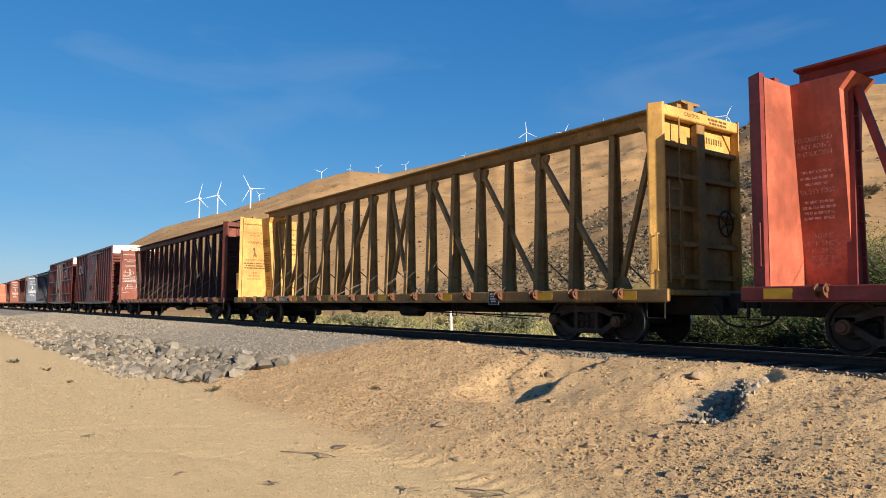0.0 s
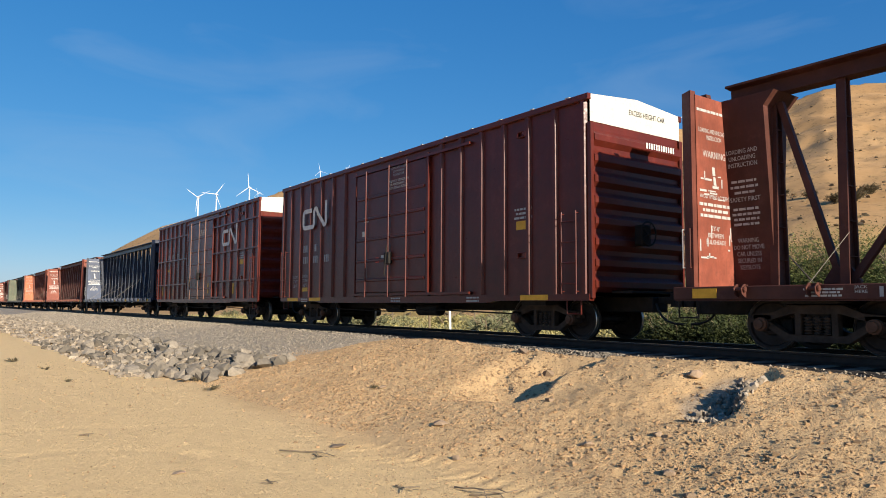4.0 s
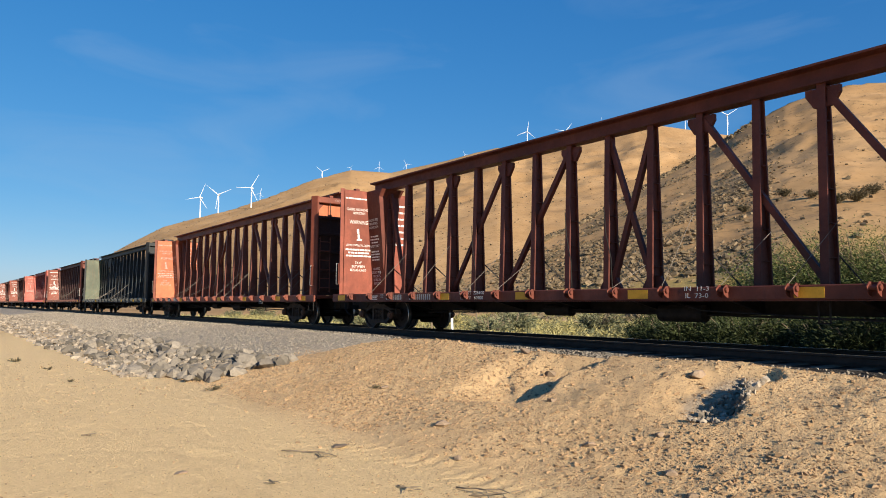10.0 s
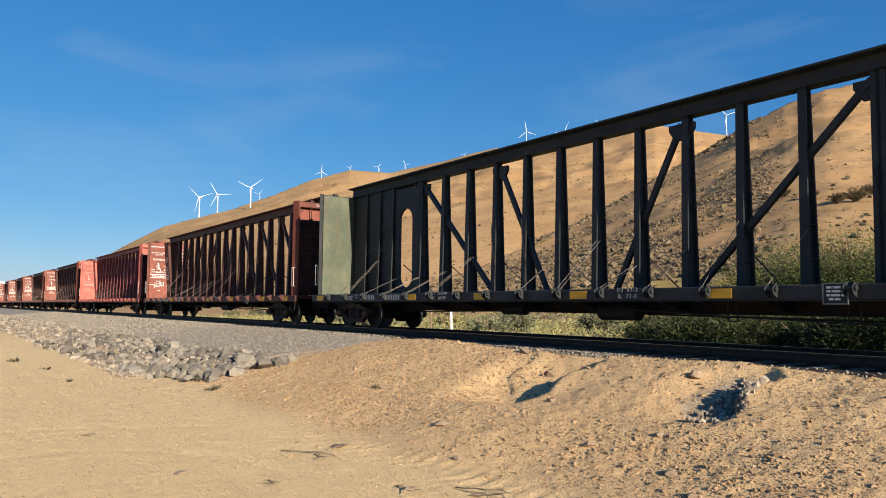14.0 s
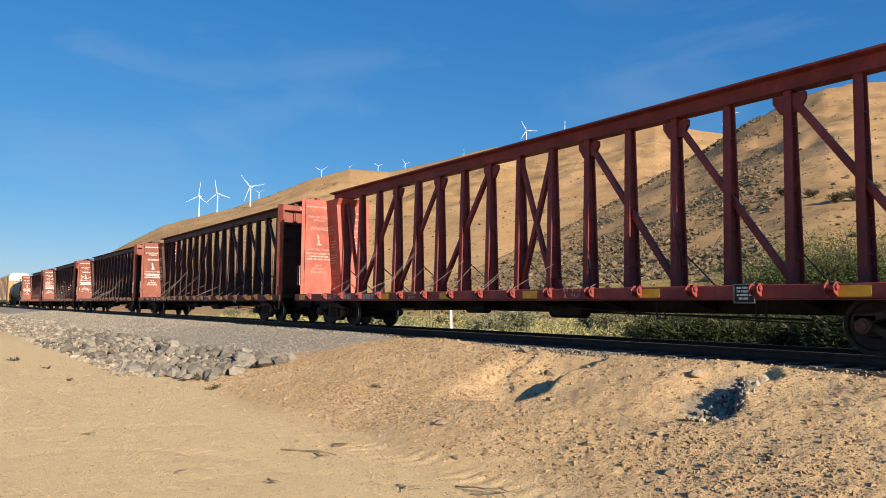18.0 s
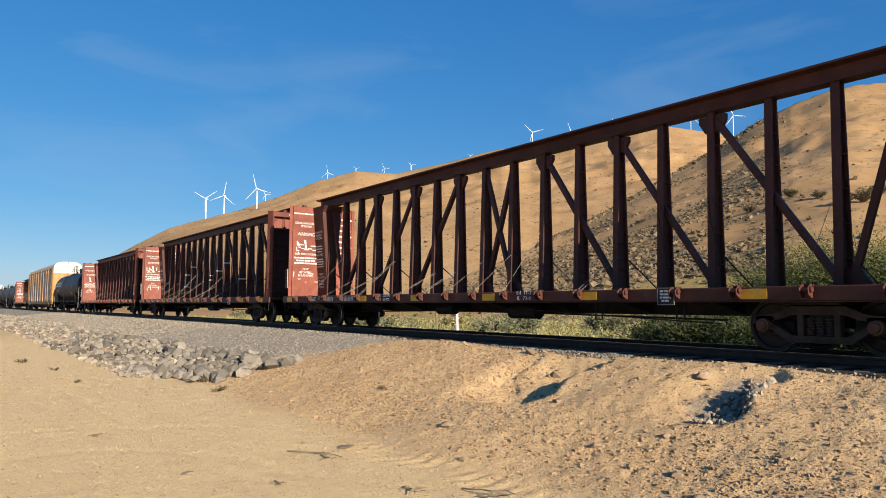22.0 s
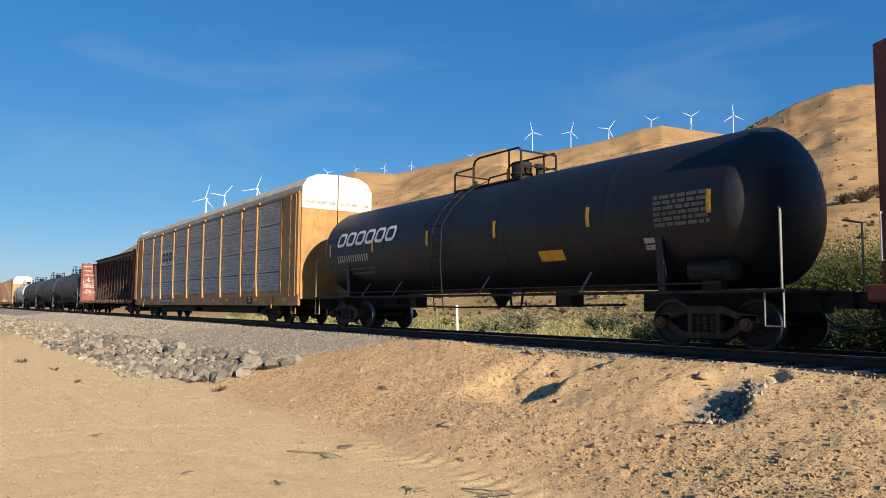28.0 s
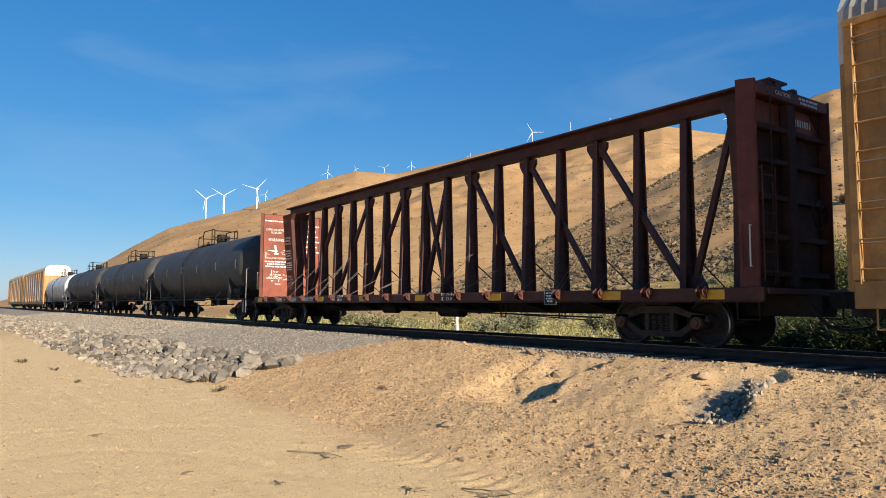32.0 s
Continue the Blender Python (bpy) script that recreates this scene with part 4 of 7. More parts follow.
def centre_beam(body, col=None, letter=None, warn=1, panel=1, window=False, seed=0, marks=0.9, wraps=False, label="", sill=None, winch=None, face_paint=None):
    col, letter, sill, winch = col or body, letter or WHITE_LETTER, sill or body, winch or body
    rng = random.Random(seed)
    car = new("centre_beam_flat_car")
    tagged(car, label, "railcar", "cars of the freight train")
    part("deck", shape("deck", lambda: Geo().box(-11.6, 11.6, -1.36, 1.36, 0.98, 1.085, 0.01)), sill, car)
    part("centre_sill", shape("centre_sill", lambda: Geo().box(-11.9, 11.9, -0.26, 0.26, 0.60, 0.98, 0.02).box(-9.6, -8.7, -1.3, 1.3, 0.80, 0.98, 0.02)
                              .box(8.7, 9.6, -1.3, 1.3, 0.80, 0.98, 0.02)), STEEL_DARK, car)
    for s in (-1, 1):
        y0, y1 = sorted((s * 1.365, s * 1.46))
        part("side_sill", shape("side_sill|%d" % s, lambda: Geo().box(-11.55, 11.55, y0, y1, 0.86, 1.10, 0.015).box(-11.5, 11.5, y0, y1, 0.845, 0.859)), sill, car)
    for k in range(8):
        x = -7.4 + k * 2.11
        part("cross_bearer", shape("cross_bearer", lambda: Geo().slab([(-1.34, 0.98), (1.34, 0.98), (1.34, 0.86), (0.3, 0.64), (-0.3, 0.64), (-1.34, 0.86)], 0, -0.04, 0.04)),
             STEEL_DARK, car, m=pose(x, 0, 0))
    part("top_chord", shape("top_chord", lambda: Geo().slab([(-0.31, 4.985), (0.31, 4.985), (0.31, 4.945), (0.10, 4.925), (0.10, 4.70), (0.16, 4.69), (0.16, 4.665), (-0.16, 4.665), (-0.16, 4.69), (-0.10, 4.70), (-0.10, 4.925), (-0.31, 4.945)], 0, -HALF, HALF)), body, car)
    bulkhead(car, 1, body, col, letter, warn, seed, face_paint or body)
    bulkhead(car, -1, body, col, letter, warn, seed + 1, face_paint or body)
    post = shape("spine_post", post_geo)
    for k in SPINE:
        for s in (-1, 1):
            if not (window and k > 7.5):
                part("post", post, body, car, m=pose(s * k, 0, 0))
    if not window:
        lines = [((-SPINE[0], 1.1), (SPINE[0], 4.6)), ((SPINE[0], 1.1), (-SPINE[0], 4.6))]
        for s in (-1, 1):
            for a in (1, 3, 5):
                lines.append(((s * SPINE[a], 4.6), (s * SPINE[a + 2], 1.12)))
            lines.append(((s * (SPINE[7] + 0.12), 1.12), (s * 10.2, 4.5)))
    else:
        lines = []
        for s in (-1, 1):
            lines += [((s * 6.6, 4.55), (s * 3.2, 1.12)), ((s * 2.9, 4.55), (s * 1.1, 1.12))]
    for k, ((xa, za), (xb, zb)) in enumerate(lines):
        part("diagonal", shape("diagonal|%.2f%.2f%.2f%.2f" % (xa, za, xb, zb), lambda: Geo().beam((xa, 0, za), (xb, 0, zb), 0.12 - 0.02 * (k % 2), 0.115)
                               .slab([(xa - 0.16, za - (0.34 if za > 2 else -0.30)), (xa + 0.16, za - (0.34 if za > 2 else -0.30)), (xa + 0.30, za - (0.12 if za > 2 else -0.08)), (xa + 0.30, za), (xa - 0.30, za), (xa - 0.30, za - (0.12 if za > 2 else -0.08))], 1, -0.045, 0.045)), body, car)
    for s in (-1, 1):
        if window:
            part("window_panel", shape("window_panel|%d" % s, lambda: window_panel(s)), body, car, "solid end panel with a tall oval opening")
            for x in (6.75, 8.35, 9.2, 10.1):
                part("post", post, body, car, m=pose(s * x, 0, 0))
            for z in (1.9, 2.6, 3.3):
                part("panel_rib", shape("panel_rib", lambda: Geo().box(-1.35, 1.35, -0.09, 0.09, -0.03, 0.03)), body, car, m=pose(s * 9.75, 0, z))
        else:
            # lit wall paint on tan and red cars, darker frame paint otherwise
            part("end_panel", shape("end_panel|%d" % s, lambda: end_panel(s)), (face_paint or body) if body in (P_TAN, P_RED) else body, car)
            if panel:
                xx = s * 10.79
                part("loading_notice", shape("panel_1", lambda: TXT_PANEL1), letter, car, "white stencilled instructions", panel_spot(xx, 3.62))
                part("safety_notice", shape("panel_2", lambda: TXT_PANEL2), letter, car, m=panel_spot(xx, 2.72))
                part("keyslot_notice", shape("panel_3", lambda: TXT_PANEL3), letter, car, m=panel_spot(xx, 1.95))
                part("notice_text", shape("panel_lines", lambda: bars([0.5, 0.55, 0.4], 0.045, 0.06, 12)), letter, car, m=panel_spot(xx, 3.12))
                part("notice_text", shape("panel_lines2", lambda: bars([0.5, 0.55, 0.5, 0.52], 0.045, 0.05, 13)), letter, car, m=panel_spot(xx, 2.6))
    xs = [s * k for k in SPINE for s in (-1, 1)]
    for side in (-1, 1):
        for x in xs:
            part("winch", shape("winch", winch_geo), winch, car, m=pose(x + 0.12, side * 1.46, 1.07, 0, 0, 0 if side < 0 else 180))
    for x in sorted(xs)[1:]:
        if rng.random() < 0.72:
            lean, top = rng.uniform(-0.15, 0.3), rng.uniform(1.6, 2.6)
            for d in ((0.0, 0.12) if rng.random() < 0.4 else (0.0,)):
                key = "strap|%d|%d" % (round(lean * 10), round(top * 8))
                a, b = round(lean * 10) / 10, round(top * 8) / 8
                part("strap", shape(key, lambda: Geo().beam((0, -1.42, 1.1), (a, -0.2, b), 0.009, 0.004, (1, 0, 0.3))), STRAP_MAT, car, m=pose(x + d, 0, 0))
        elif rng.random() < 0.5:
            part("chain", shape("chain|a", lambda: Geo().path([(0, -0.24, 3.0), (0.1, -0.3, 2.4), (0.28, -0.34, 1.8), (0.36, -0.4, 1.12)], 0.011)), STEEL_DARK, car, m=pose(x, 0, 0))
    # far side straps show between the posts
    for x in sorted(xs)[::2]:
        part("strap", shape("strap|far", lambda: Geo().beam((0, 1.42, 1.1), (-0.3, 0.24, 2.1), 0.04, 0.008, (1, 0, 0.3))), STEEL_DARK, car, m=pose(x, 0, 0))
    if wraps:
        for k in range(10):
            x, z = rng.choice(xs), rng.uniform(1.8, 3.4)
            w = 0.205 - 0.11 * (z - 1.08) / 3.54 + 0.004
            part("tape_wrap", Geo().box(-0.08, 0.08, -w - 0.004, w + 0.004, -0.03, 0.03), WHITE_PANEL, car, "torn white plastic wrap", pose(x, 0, z))
    # sill markings
    y = -1.463
    part("fleet_mark", shape("fleet_mark|%d" % round(marks * 100), lambda: bars([marks], 0.15, 0.05, 21, True)), GREY_LETTER, car, m=pose(-7.6, y, 1.055))
    part("fleet_number", shape("fleet_number", lambda: bars([1.05], 0.15, 0.05, 22, True)), GREY_LETTER, car, m=pose(-6.25, y, 1.055))
    part("load_notice", shape("load_notice", lambda: TXT_LOADS), letter, car, m=pose(-3.9, y, 1.03))
    part("size_notice", shape("size_notice", lambda: TXT_IN), letter, car, m=pose(2.6, y, 1.03))
    part("stencil_text", shape("sill_lines", lambda: bars([0.6, 0.5, 0.55], 0.03, 0.02, 24)), letter, car, m=pose(-8.85, y, 1.04))
    for x in (8.35, -8.3):
        part("jacking_notice", shape("jack_notice", lambda: TXT_JACK), GREY_LETTER, car, m=pose(x, y, 1.03) @ Matrix.Scale(0.62, 4))
    part("data_plate", shape("data_plate", lambda: Geo().box(-0.17, 0.17, -0.006, 0.0, -0.24, 0.05)), BLACK_MAT, car, "black data plate", pose(6.55, y, 1.05))
    part("plate_text", shape("plate_lines", lambda: bars([0.26, 0.26, 0.26, 0.2], 0.035, 0.025, 25)), WHITE_LETTER, car, m=pose(6.55, y - 0.008, 1.07))
    part("plate_frame", shape("plate_frame", lambda: Geo().box(-0.19, 0.19, -0.012, 0.0, 0.052, 0.068).box(-0.19, 0.19, -0.012, 0.0, -0.258, -0.242).box(-0.19, -0.174, -0.012, 0.0, -0.241, 0.051).box(0.174, 0.19, -0.012, 0.0, -0.241, 0.051)), GREY_STEEL, car, "pale frame of the data plate", pose(6.55, y, 1.05))
    for x in (4.75, 6.75):
        part("rod_hanger", shape("rod_hanger", lambda: Geo().path([(-0.09, -1.3, 0.87), (-0.09, -1.3, 0.50), (0.09, -1.3, 0.50), (0.09, -1.3, 0.87)], 0.016)), STEEL_DARK, car, m=pose(x, 0, 0))
    for x in (-10.9, -5.1, -2.0, 1.3, 4.6, 8.3, 10.6):
        part("reflector", shape("reflector", lambda: Geo().box(-0.24, 0.24, -0.004, 0.0, -0.085, 0.085)), YELLOW_MARK, car, "yellow reflective strip", pose(x, y + 0.001, 0.98))
    for s in (-1, 1):
        part("sill_step", shape("sill_step", step_geo), STEEL_DARK, car, m=pose(s * 11.25, -1.42, 0.87))
        part("sill_step", shape("sill_step", step_geo), STEEL_DARK, car, m=pose(s * 11.25, 1.42, 0.87))
        for k in range(2):
            part("grab_iron", shape("grab_upright", lambda: Geo().path([(0, 0, 0), (0, -0.06, 0), (0, -0.06, 0.7), (0, 0, 0.7)], 0.013)), WHITE_PANEL if rng.random() < 0.4 else col, car,
                 m=pose(s * (HALF + 0.06 + 0.15 * k), -1.385, 1.45))
    # underframe gear
    part("brake_cylinder", shape("brake_cylinder", lambda: Geo().rod((-0.5, -0.55, 0.66), (0.3, -0.55, 0.66), 0.14, 12).rod((0.3, -0.55, 0.66), (0.9, -0.55, 0.66), 0.02)), STEEL_DARK, car, m=pose(-1.6, 0, 0))
    part("air_reservoir", shape("air_reservoir", lambda: Geo().lathe([(-0.55, 0.05), (-0.5, 0.17), (0.5, 0.17), (0.55, 0.05)], 14, 0, (0, -0.6, 0.62))), STEEL_DARK, car, m=pose(1.7, 0, 0))
    part("brake_rod", shape("brake_rod", lambda: Geo().path([(-7.2, -0.5, 0.55), (-2.0, -0.6, 0.62), (2.0, -0.6, 0.6), (7.2, -0.5, 0.52)], 0.02)), STEEL_DARK, car)
    part("release_rod", shape("release_rod", lambda: Geo().path([(1.9, -1.3, 0.86), (2.6, -1.3, 0.68), (4.75, -1.3, 0.58), (7.6, -1.3, 0.47)], 0.012)), STEEL_DARK, car)
    truck(car, 9.16)
    truck(car, -9.16)
    ends(car, 11.75)
    return car


FLARE = math.atan(0.33 / 3.57)


def panel_spot(x, z):
    """The pose of lettering on the leaning face of an end panel."""
    return pose(x, -(0.11 + (z - 1.09) * math.tan(FLARE)) - 0.006, z, math.degrees(FLARE))


def end_panel(s):
    """A plated end of the spine that widens towards the top chord, with a cut-away gusset."""
    g = Geo()
    out = [(s * HALF, 1.09), (s * 10.32, 1.09), (s * 10.30, 4.42), (s * 10.08, 4.665), (s * HALF, 4.665)]
    vs = [(x, side * (0.11 + (z - 1.09) * math.tan(FLARE)), z) for side in (-1, 1) for x, z in out]
    n = len(out)
    return g.add(vs, [tuple(range(n)), tuple(range(n, 2 * n))[::-1]] + [(k, n + k, n + (k + 1) % n, (k + 1) % n) for k in range(n)])


def window_panel(s):
    """A sheet over the last four metres with an oval cut through it."""
    n = 28
    cx, cz, rx, rz = 7.62, 2.62, 0.40, 1.30
    x0, x1, z0, z1 = 6.75, HALF, 1.09, 4.64
    oval, rim = [], []
    for i in range(n):
        a = 2 * math.pi * i / n
        c, d = math.cos(a), math.sin(a)
        # a stadium-shaped opening
        px = cx + rx * c
        pz = cz + (rz - rx) * (1 if d > 0 else -1 if d < 0 else 0) + rx * d
        oval.append((px, pz))
        k = min((0.87 if c > 0 else 0.87) / max(abs(c), 1e-6), ((z1 - cz) if d > 0 else (cz - z0)) / max(abs(d), 1e-6))
        rim.append((cx + max(-0.87, min(0.87, k * c)), cz + max(z0 - cz, min(z1 - cz, k * d))))
    g = Geo()
    vs = []
    for y in (-0.05, 0.05):
        for ring in (oval, rim):
            vs += [(s * u, y, w) for u, w in ring]
    fs = []
    for i in range(n):
        j = (i + 1) % n
        fs += [(i, j, n + j, n + i), (2 * n + i, 3 * n + i, 3 * n + j, 2 * n + j), (i, 2 * n + i, 2 * n + j, j), (n + i, n + j, 3 * n + j, 3 * n + i)]
    g.add(vs, fs)
    a, b = sorted((s * 8.49, s * HALF))
    g.box(a, b, -0.05, 0.05, z0, z1)
    for zz in ((z0, 1.12), (4.60, z1)):
        a, b = sorted((s * 6.75, s * 8.49))
        g.box(a, b, -0.05, 0.05, *zz)
    return g


# ---- box cars ----
def boxcar(body, banded=True, label="", seed=0):
    car = new("box_car")
    tagged(car, label, "railcar", "cars of the freight train")
    hl, hw, zb, zt = 7.85, 1.52, 0.98, 5.17
    part("side_wall", shape("box_side|n", lambda: Geo().box(-hl, hl, -hw, -hw + 0.06, 0.98, zt)), body, car)
    part("side_wall", shape("box_side|f", lambda: Geo().box(-hl, hl, hw - 0.06, hw, 0.98, zt)), body, car)
    part("floor", shape("box_floor", lambda: Geo().box(-hl, hl, -hw + 0.06, hw - 0.06, 0.95, 1.05)), STEEL_DARK, car)
    for s in (-1, 1):
        y0, y1 = sorted((s * 1.44, s * 1.58))
        part("side_sill", shape("box_sill|%d" % s, lambda: Geo().slab([(-hl, 0.86), (-4.9, 0.86), (-4.5, 0.81), (4.5, 0.81), (4.9, 0.86), (hl, 0.86), (hl, 1.0), (-hl, 1.0)], 1, y0, y1)), body, car)
        part("eave", shape("eave|%d" % s, lambda: Geo().box(-hl - 0.03, hl + 0.03, *sorted((s * 1.5, s * 1.61)), zt - 0.10, zt + 0.04, 0.015)), body, car)
    def roof():
        g = Geo().slab([(-1.6, zt + 0.0), (1.6, zt + 0.0), (1.6, zt + 0.03), (0, zt + 0.16), (-1.6, zt + 0.03)], 0, -hl, hl)
        for k in range(14):
            x = -hl + 0.55 + k * 1.12
            g.slab([(-1.58, zt + 0.03), (0, zt + 0.16), (1.58, zt + 0.03), (1.58, zt + 0.07), (0, zt + 0.20), (-1.58, zt + 0.07)], 0, x - 0.05, x + 0.05)
        return g
    part("roof", shape("box_roof", roof), ROOF_MAT, car, "galvanised ribbed roof")
    for s in (-1, 1):
        def end_wall():
            g = Geo()
            x0, x1 = sorted((s * (hl - 0.05), s * hl))
            g.box(x0, x1, -hw, hw, 0.95, 4.62)
            for k in range(8):
                z = 1.2 + k * 0.44
                g.slab([(s * hl, z - 0.17), (s * (hl + 0.09), z - 0.06), (s * (hl + 0.09), z + 0.06), (s * hl, z + 0.17)], 1, -hw + 0.05, hw - 0.05)
            return g
        ew = part("end_wall", shape("box_end|%d" % s, end_wall), body, car, "corrugated steel end")
        part("white_band", shape("white_band|%d" % s, lambda: Geo().slab([(-hw, 4.62), (hw, 4.62), (hw, 5.2), (0, 5.33), (-hw, 5.2)], 0, *sorted((s * (hl - 0.06), s * (hl + 0.01))))), WHITE_PANEL, ew, "white painted upper end panel")
        part("corner_post", shape("corner_post|%d" % s, lambda: Geo().box(*sorted((s * (hl - 0.05), s * (hl + 0.07))), -1.56, -1.46, 0.9, 4.6, 0.015)), body, ew)
        part("corner_post", shape("corner_post_f|%d" % s, lambda: Geo().box(*sorted((s * (hl - 0.05), s * (hl + 0.07))), 1.46, 1.56, 0.9, 4.6, 0.015)), body, ew)
        part("platform", shape("platform|%d" % s, lambda: Geo().box(*sorted((s * hl, s * (hl + 0.55))), -0.9, 0.9, 1.02, 1.07)), STEEL_DARK, ew)
    part("height_notice", shape("height_notice", lambda: TXT_HIGH), BLACK_MAT, car, "black stencilled height notice", pose(hl + 0.016, 0.35, 4.95) @ FACE_FRONT)
    part("stencil_text", shape("box_end_mark", lambda: bars([1.0], 0.13, 0.05, 33, True)), WHITE_LETTER, car, m=pose(hl + 0.1, 0.7, 4.38) @ FACE_FRONT)
    part("brake_wheel", shape("brake_wheel", lambda: None), STEEL_DARK, car, "black hand brake wheel", pose(hl + 0.35, -0.1, 2.3))
    part("brake_housing", shape("brake_housing", lambda: Geo().box(0, 0.22, -0.16, 0.16, 2.05, 2.5, 0.03)), STEEL_DARK, car, m=pose(hl + 0.09, -0.1, 0))
    # ribs of the side walls
    right = [2.68, 3.57, 4.45, 5.36, 6.23, 7.12, 7.76] if banded else [2.6, 3.45, 4.3, 5.15, 6.0, 6.85, 7.70]
    left = [-2.64, -3.55, -4.42, -5.27, -6.15, -7.07, -7.76] if banded else [-2.85, -3.70, -4.57, -5.42, -6.25, -7.09, -7.75]
    rib = shape("side_rib", lambda: Geo().slab([(-0.05, -hw - 0.07), (0.05, -hw - 0.07), (0.085, -hw), (-0.085, -hw)], 2, 1.0, 5.08))
    for x in right + left:
        part("side_post", rib, body, car, m=pose(x, 0, 0))
    if banded:
        for z in (1.80, 3.14, 4.40):
            for a, b in ((-7.8, -2.1), (2.1, 7.8)):
                part("side_band", shape("side_band|%.1f%.1f" % (a, z), lambda: Geo().slab([(-hw - 0.085, z - 0.03), (-hw - 0.085, z + 0.03), (-hw, z + 0.05), (-hw, z - 0.05)], 0, a, b)), body, car)
    # plug door
    door = part("plug_door", shape("plug_door", lambda: Geo().box(-1.95, 1.95, -hw - 0.075, -hw - 0.005, 1.12, 4.82, 0.015)), body, car, "closed plug door")
    for k, z in enumerate((1.5, 2.1, 2.75, 3.4, 4.05)):
        part("door_rib", shape("door_rib", lambda: Geo().slab([(-hw - 0.11, -0.025), (-hw - 0.11, 0.025), (-hw - 0.072, 0.05), (-hw - 0.072, -0.05)], 0, -1.88, 1.88)), body, door, m=pose(0, 0, z))
    for x in (-1.27, 0.07, 1.03):
        part("lock_rod", shape("lock_rod", lambda: Geo().rod((0, -hw - 0.13, 0.98), (0, -hw - 0.13, 4.9), 0.022)), ROD_MAT if banded else body, door, "bare lock rod", pose(x, 0, 0))
    for x in (-2.03, 2.03):
        part("door_post", shape("door_post", lambda: Geo().box(-0.05, 0.05, -hw - 0.10, -hw, 1.0, 4.95, 0.012)), body, door, m=pose(x, 0, 0))
    part("lock_box", shape("lock_box", lambda: Geo().box(-0.14, 0.14, -hw - 0.2, -hw - 0.07, 1.95, 2.3, 0.02).rod((-0.1, -hw - 0.2, 1.6), (0.05, -hw - 0.2, 2.5), 0.02)), STEEL_DARK, door, m=pose(0.07, 0, 0))
    for z in (1.06, 4.87):
        part("door_track", shape("door_track", lambda: Geo().box(-2.2, 3.9, -hw - 0.11, -hw, -0.035, 0.035)), body, door, m=pose(0, 0, z))
    # ladders, steps and marks
    for x in (7.35, -7.5):
        part("ladder", shape("box_ladder", lambda: ladder_geo(0.42, 1.0, 2.75, 4, 0.08)), body, car, m=pose(x, -hw - 0.06, 0))
        part("sill_step", shape("sill_step", step_geo), body, car, m=pose(x, -1.5, 0.9))
    y = -hw - 0.004
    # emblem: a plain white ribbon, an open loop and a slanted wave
    def emblem():
        g = Geo()
        def ribbon(pts, w=0.17):
            left_, right_ = [], []
            for i, q in enumerate(pts):
                a, b = pts[max(i - 1, 0)], pts[min(i + 1, len(pts) - 1)]
                d = Vector((b[0] - a[0], b[1] - a[1])).normalized()
                left_.append((q[0] - d.y * w / 2, q[1] + d.x * w / 2))
                right_.append((q[0] + d.y * w / 2, q[1] - d.x * w / 2))
            n = len(pts)
            g.add([(u, -0.002, w_) for u, w_ in left_ + right_], [(i, i + 1, n + i + 1, n + i) for i in range(n - 1)])
        arc = lambda cx, cz, r, a0, a1: [(cx + r * math.cos(radians(a0 + (a1 - a0) * k / 8)), cz + r * math.sin(radians(a0 + (a1 - a0) * k / 8))) for k in range(9)]
        ribbon([(-0.24, 0.62)] + [(-0.75, 0.62)] + arc(-0.85, 0.46, 0.16, 90, 180) + arc(-0.85, 0.12, 0.16, 180, 270) + [(-0.75, -0.04), (-0.3, -0.04)] + arc(-0.2, 0.1, 0.14, 270, 360) +
               [(-0.06, 0.4)] + arc(0.1, 0.5, 0.16, 180, 60) + [(0.3, 0.45), (0.75, 0.05)] + arc(0.85, 0.1, 0.13, 225, 360) + [(0.98, 0.3), (0.98, 0.9)])
        return g
    part("emblem", shape("emblem", emblem), EMBLEM_WHITE, car, "white ribbon-shaped emblem", (pose(4.42, -hw - 0.09, 3.52) if banded else pose(-5.0, -hw - 0.075, 3.54)) @ Matrix.Scale(0.9, 4))
    cols, up = ((-5.73, -4.91, -4.02), 0.0) if banded else ((-5.83, -5.0, -4.15), -1.02)
    for k, (i, w) in enumerate(((0, 0.36), (1, 0.19), (0, 0.36), (1, 0.36), (2, 0.36))):
        part("fleet_mark", shape("box_mark|%.2f" % w, lambda: bars([w], 0.25, 0.05, 30, True)), GREY_LETTER, car, m=pose(cols[i], y, (3.90 if k < 2 else 3.49) + up))
    if banded:
        part("load_notice", shape("box_load|b", lambda: TXT_BOX2), GREY_LETTER, car, m=pose(cols[0], y, 2.98))
        part("load_figures", shape("box_load|bn", lambda: TXT_BOX2N), GREY_LETTER, car, m=pose(cols[1], y, 2.98))
        part("size_notice", shape("size_70", lambda: TXT_70K), GREY_LETTER, door, m=pose(-0.45, -hw - 0.08, 3.28))
        part("label_frame", shape("label_frame", lambda: Geo().box(-0.15, 0.15, -0.002, 0, 0.0, 0.02).box(-0.15, 0.15, -0.002, 0, 0.33, 0.35).box(-0.15, -0.13, -0.002, 0, 0.02, 0.33).box(0.13, 0.15, -0.002, 0, 0.02, 0.33)), GREY_LETTER, car, "white outlined label", pose(cols[2], y, 2.58))
    else:
        part("load_notice", shape("box_load|s", lambda: TXT_BOX), GREY_LETTER, car, m=pose(-6.67, y, 1.70))
        part("load_figures", shape("box_load|sn", lambda: TXT_BOXN), GREY_LETTER, car, m=pose(cols[0], y, 1.72))
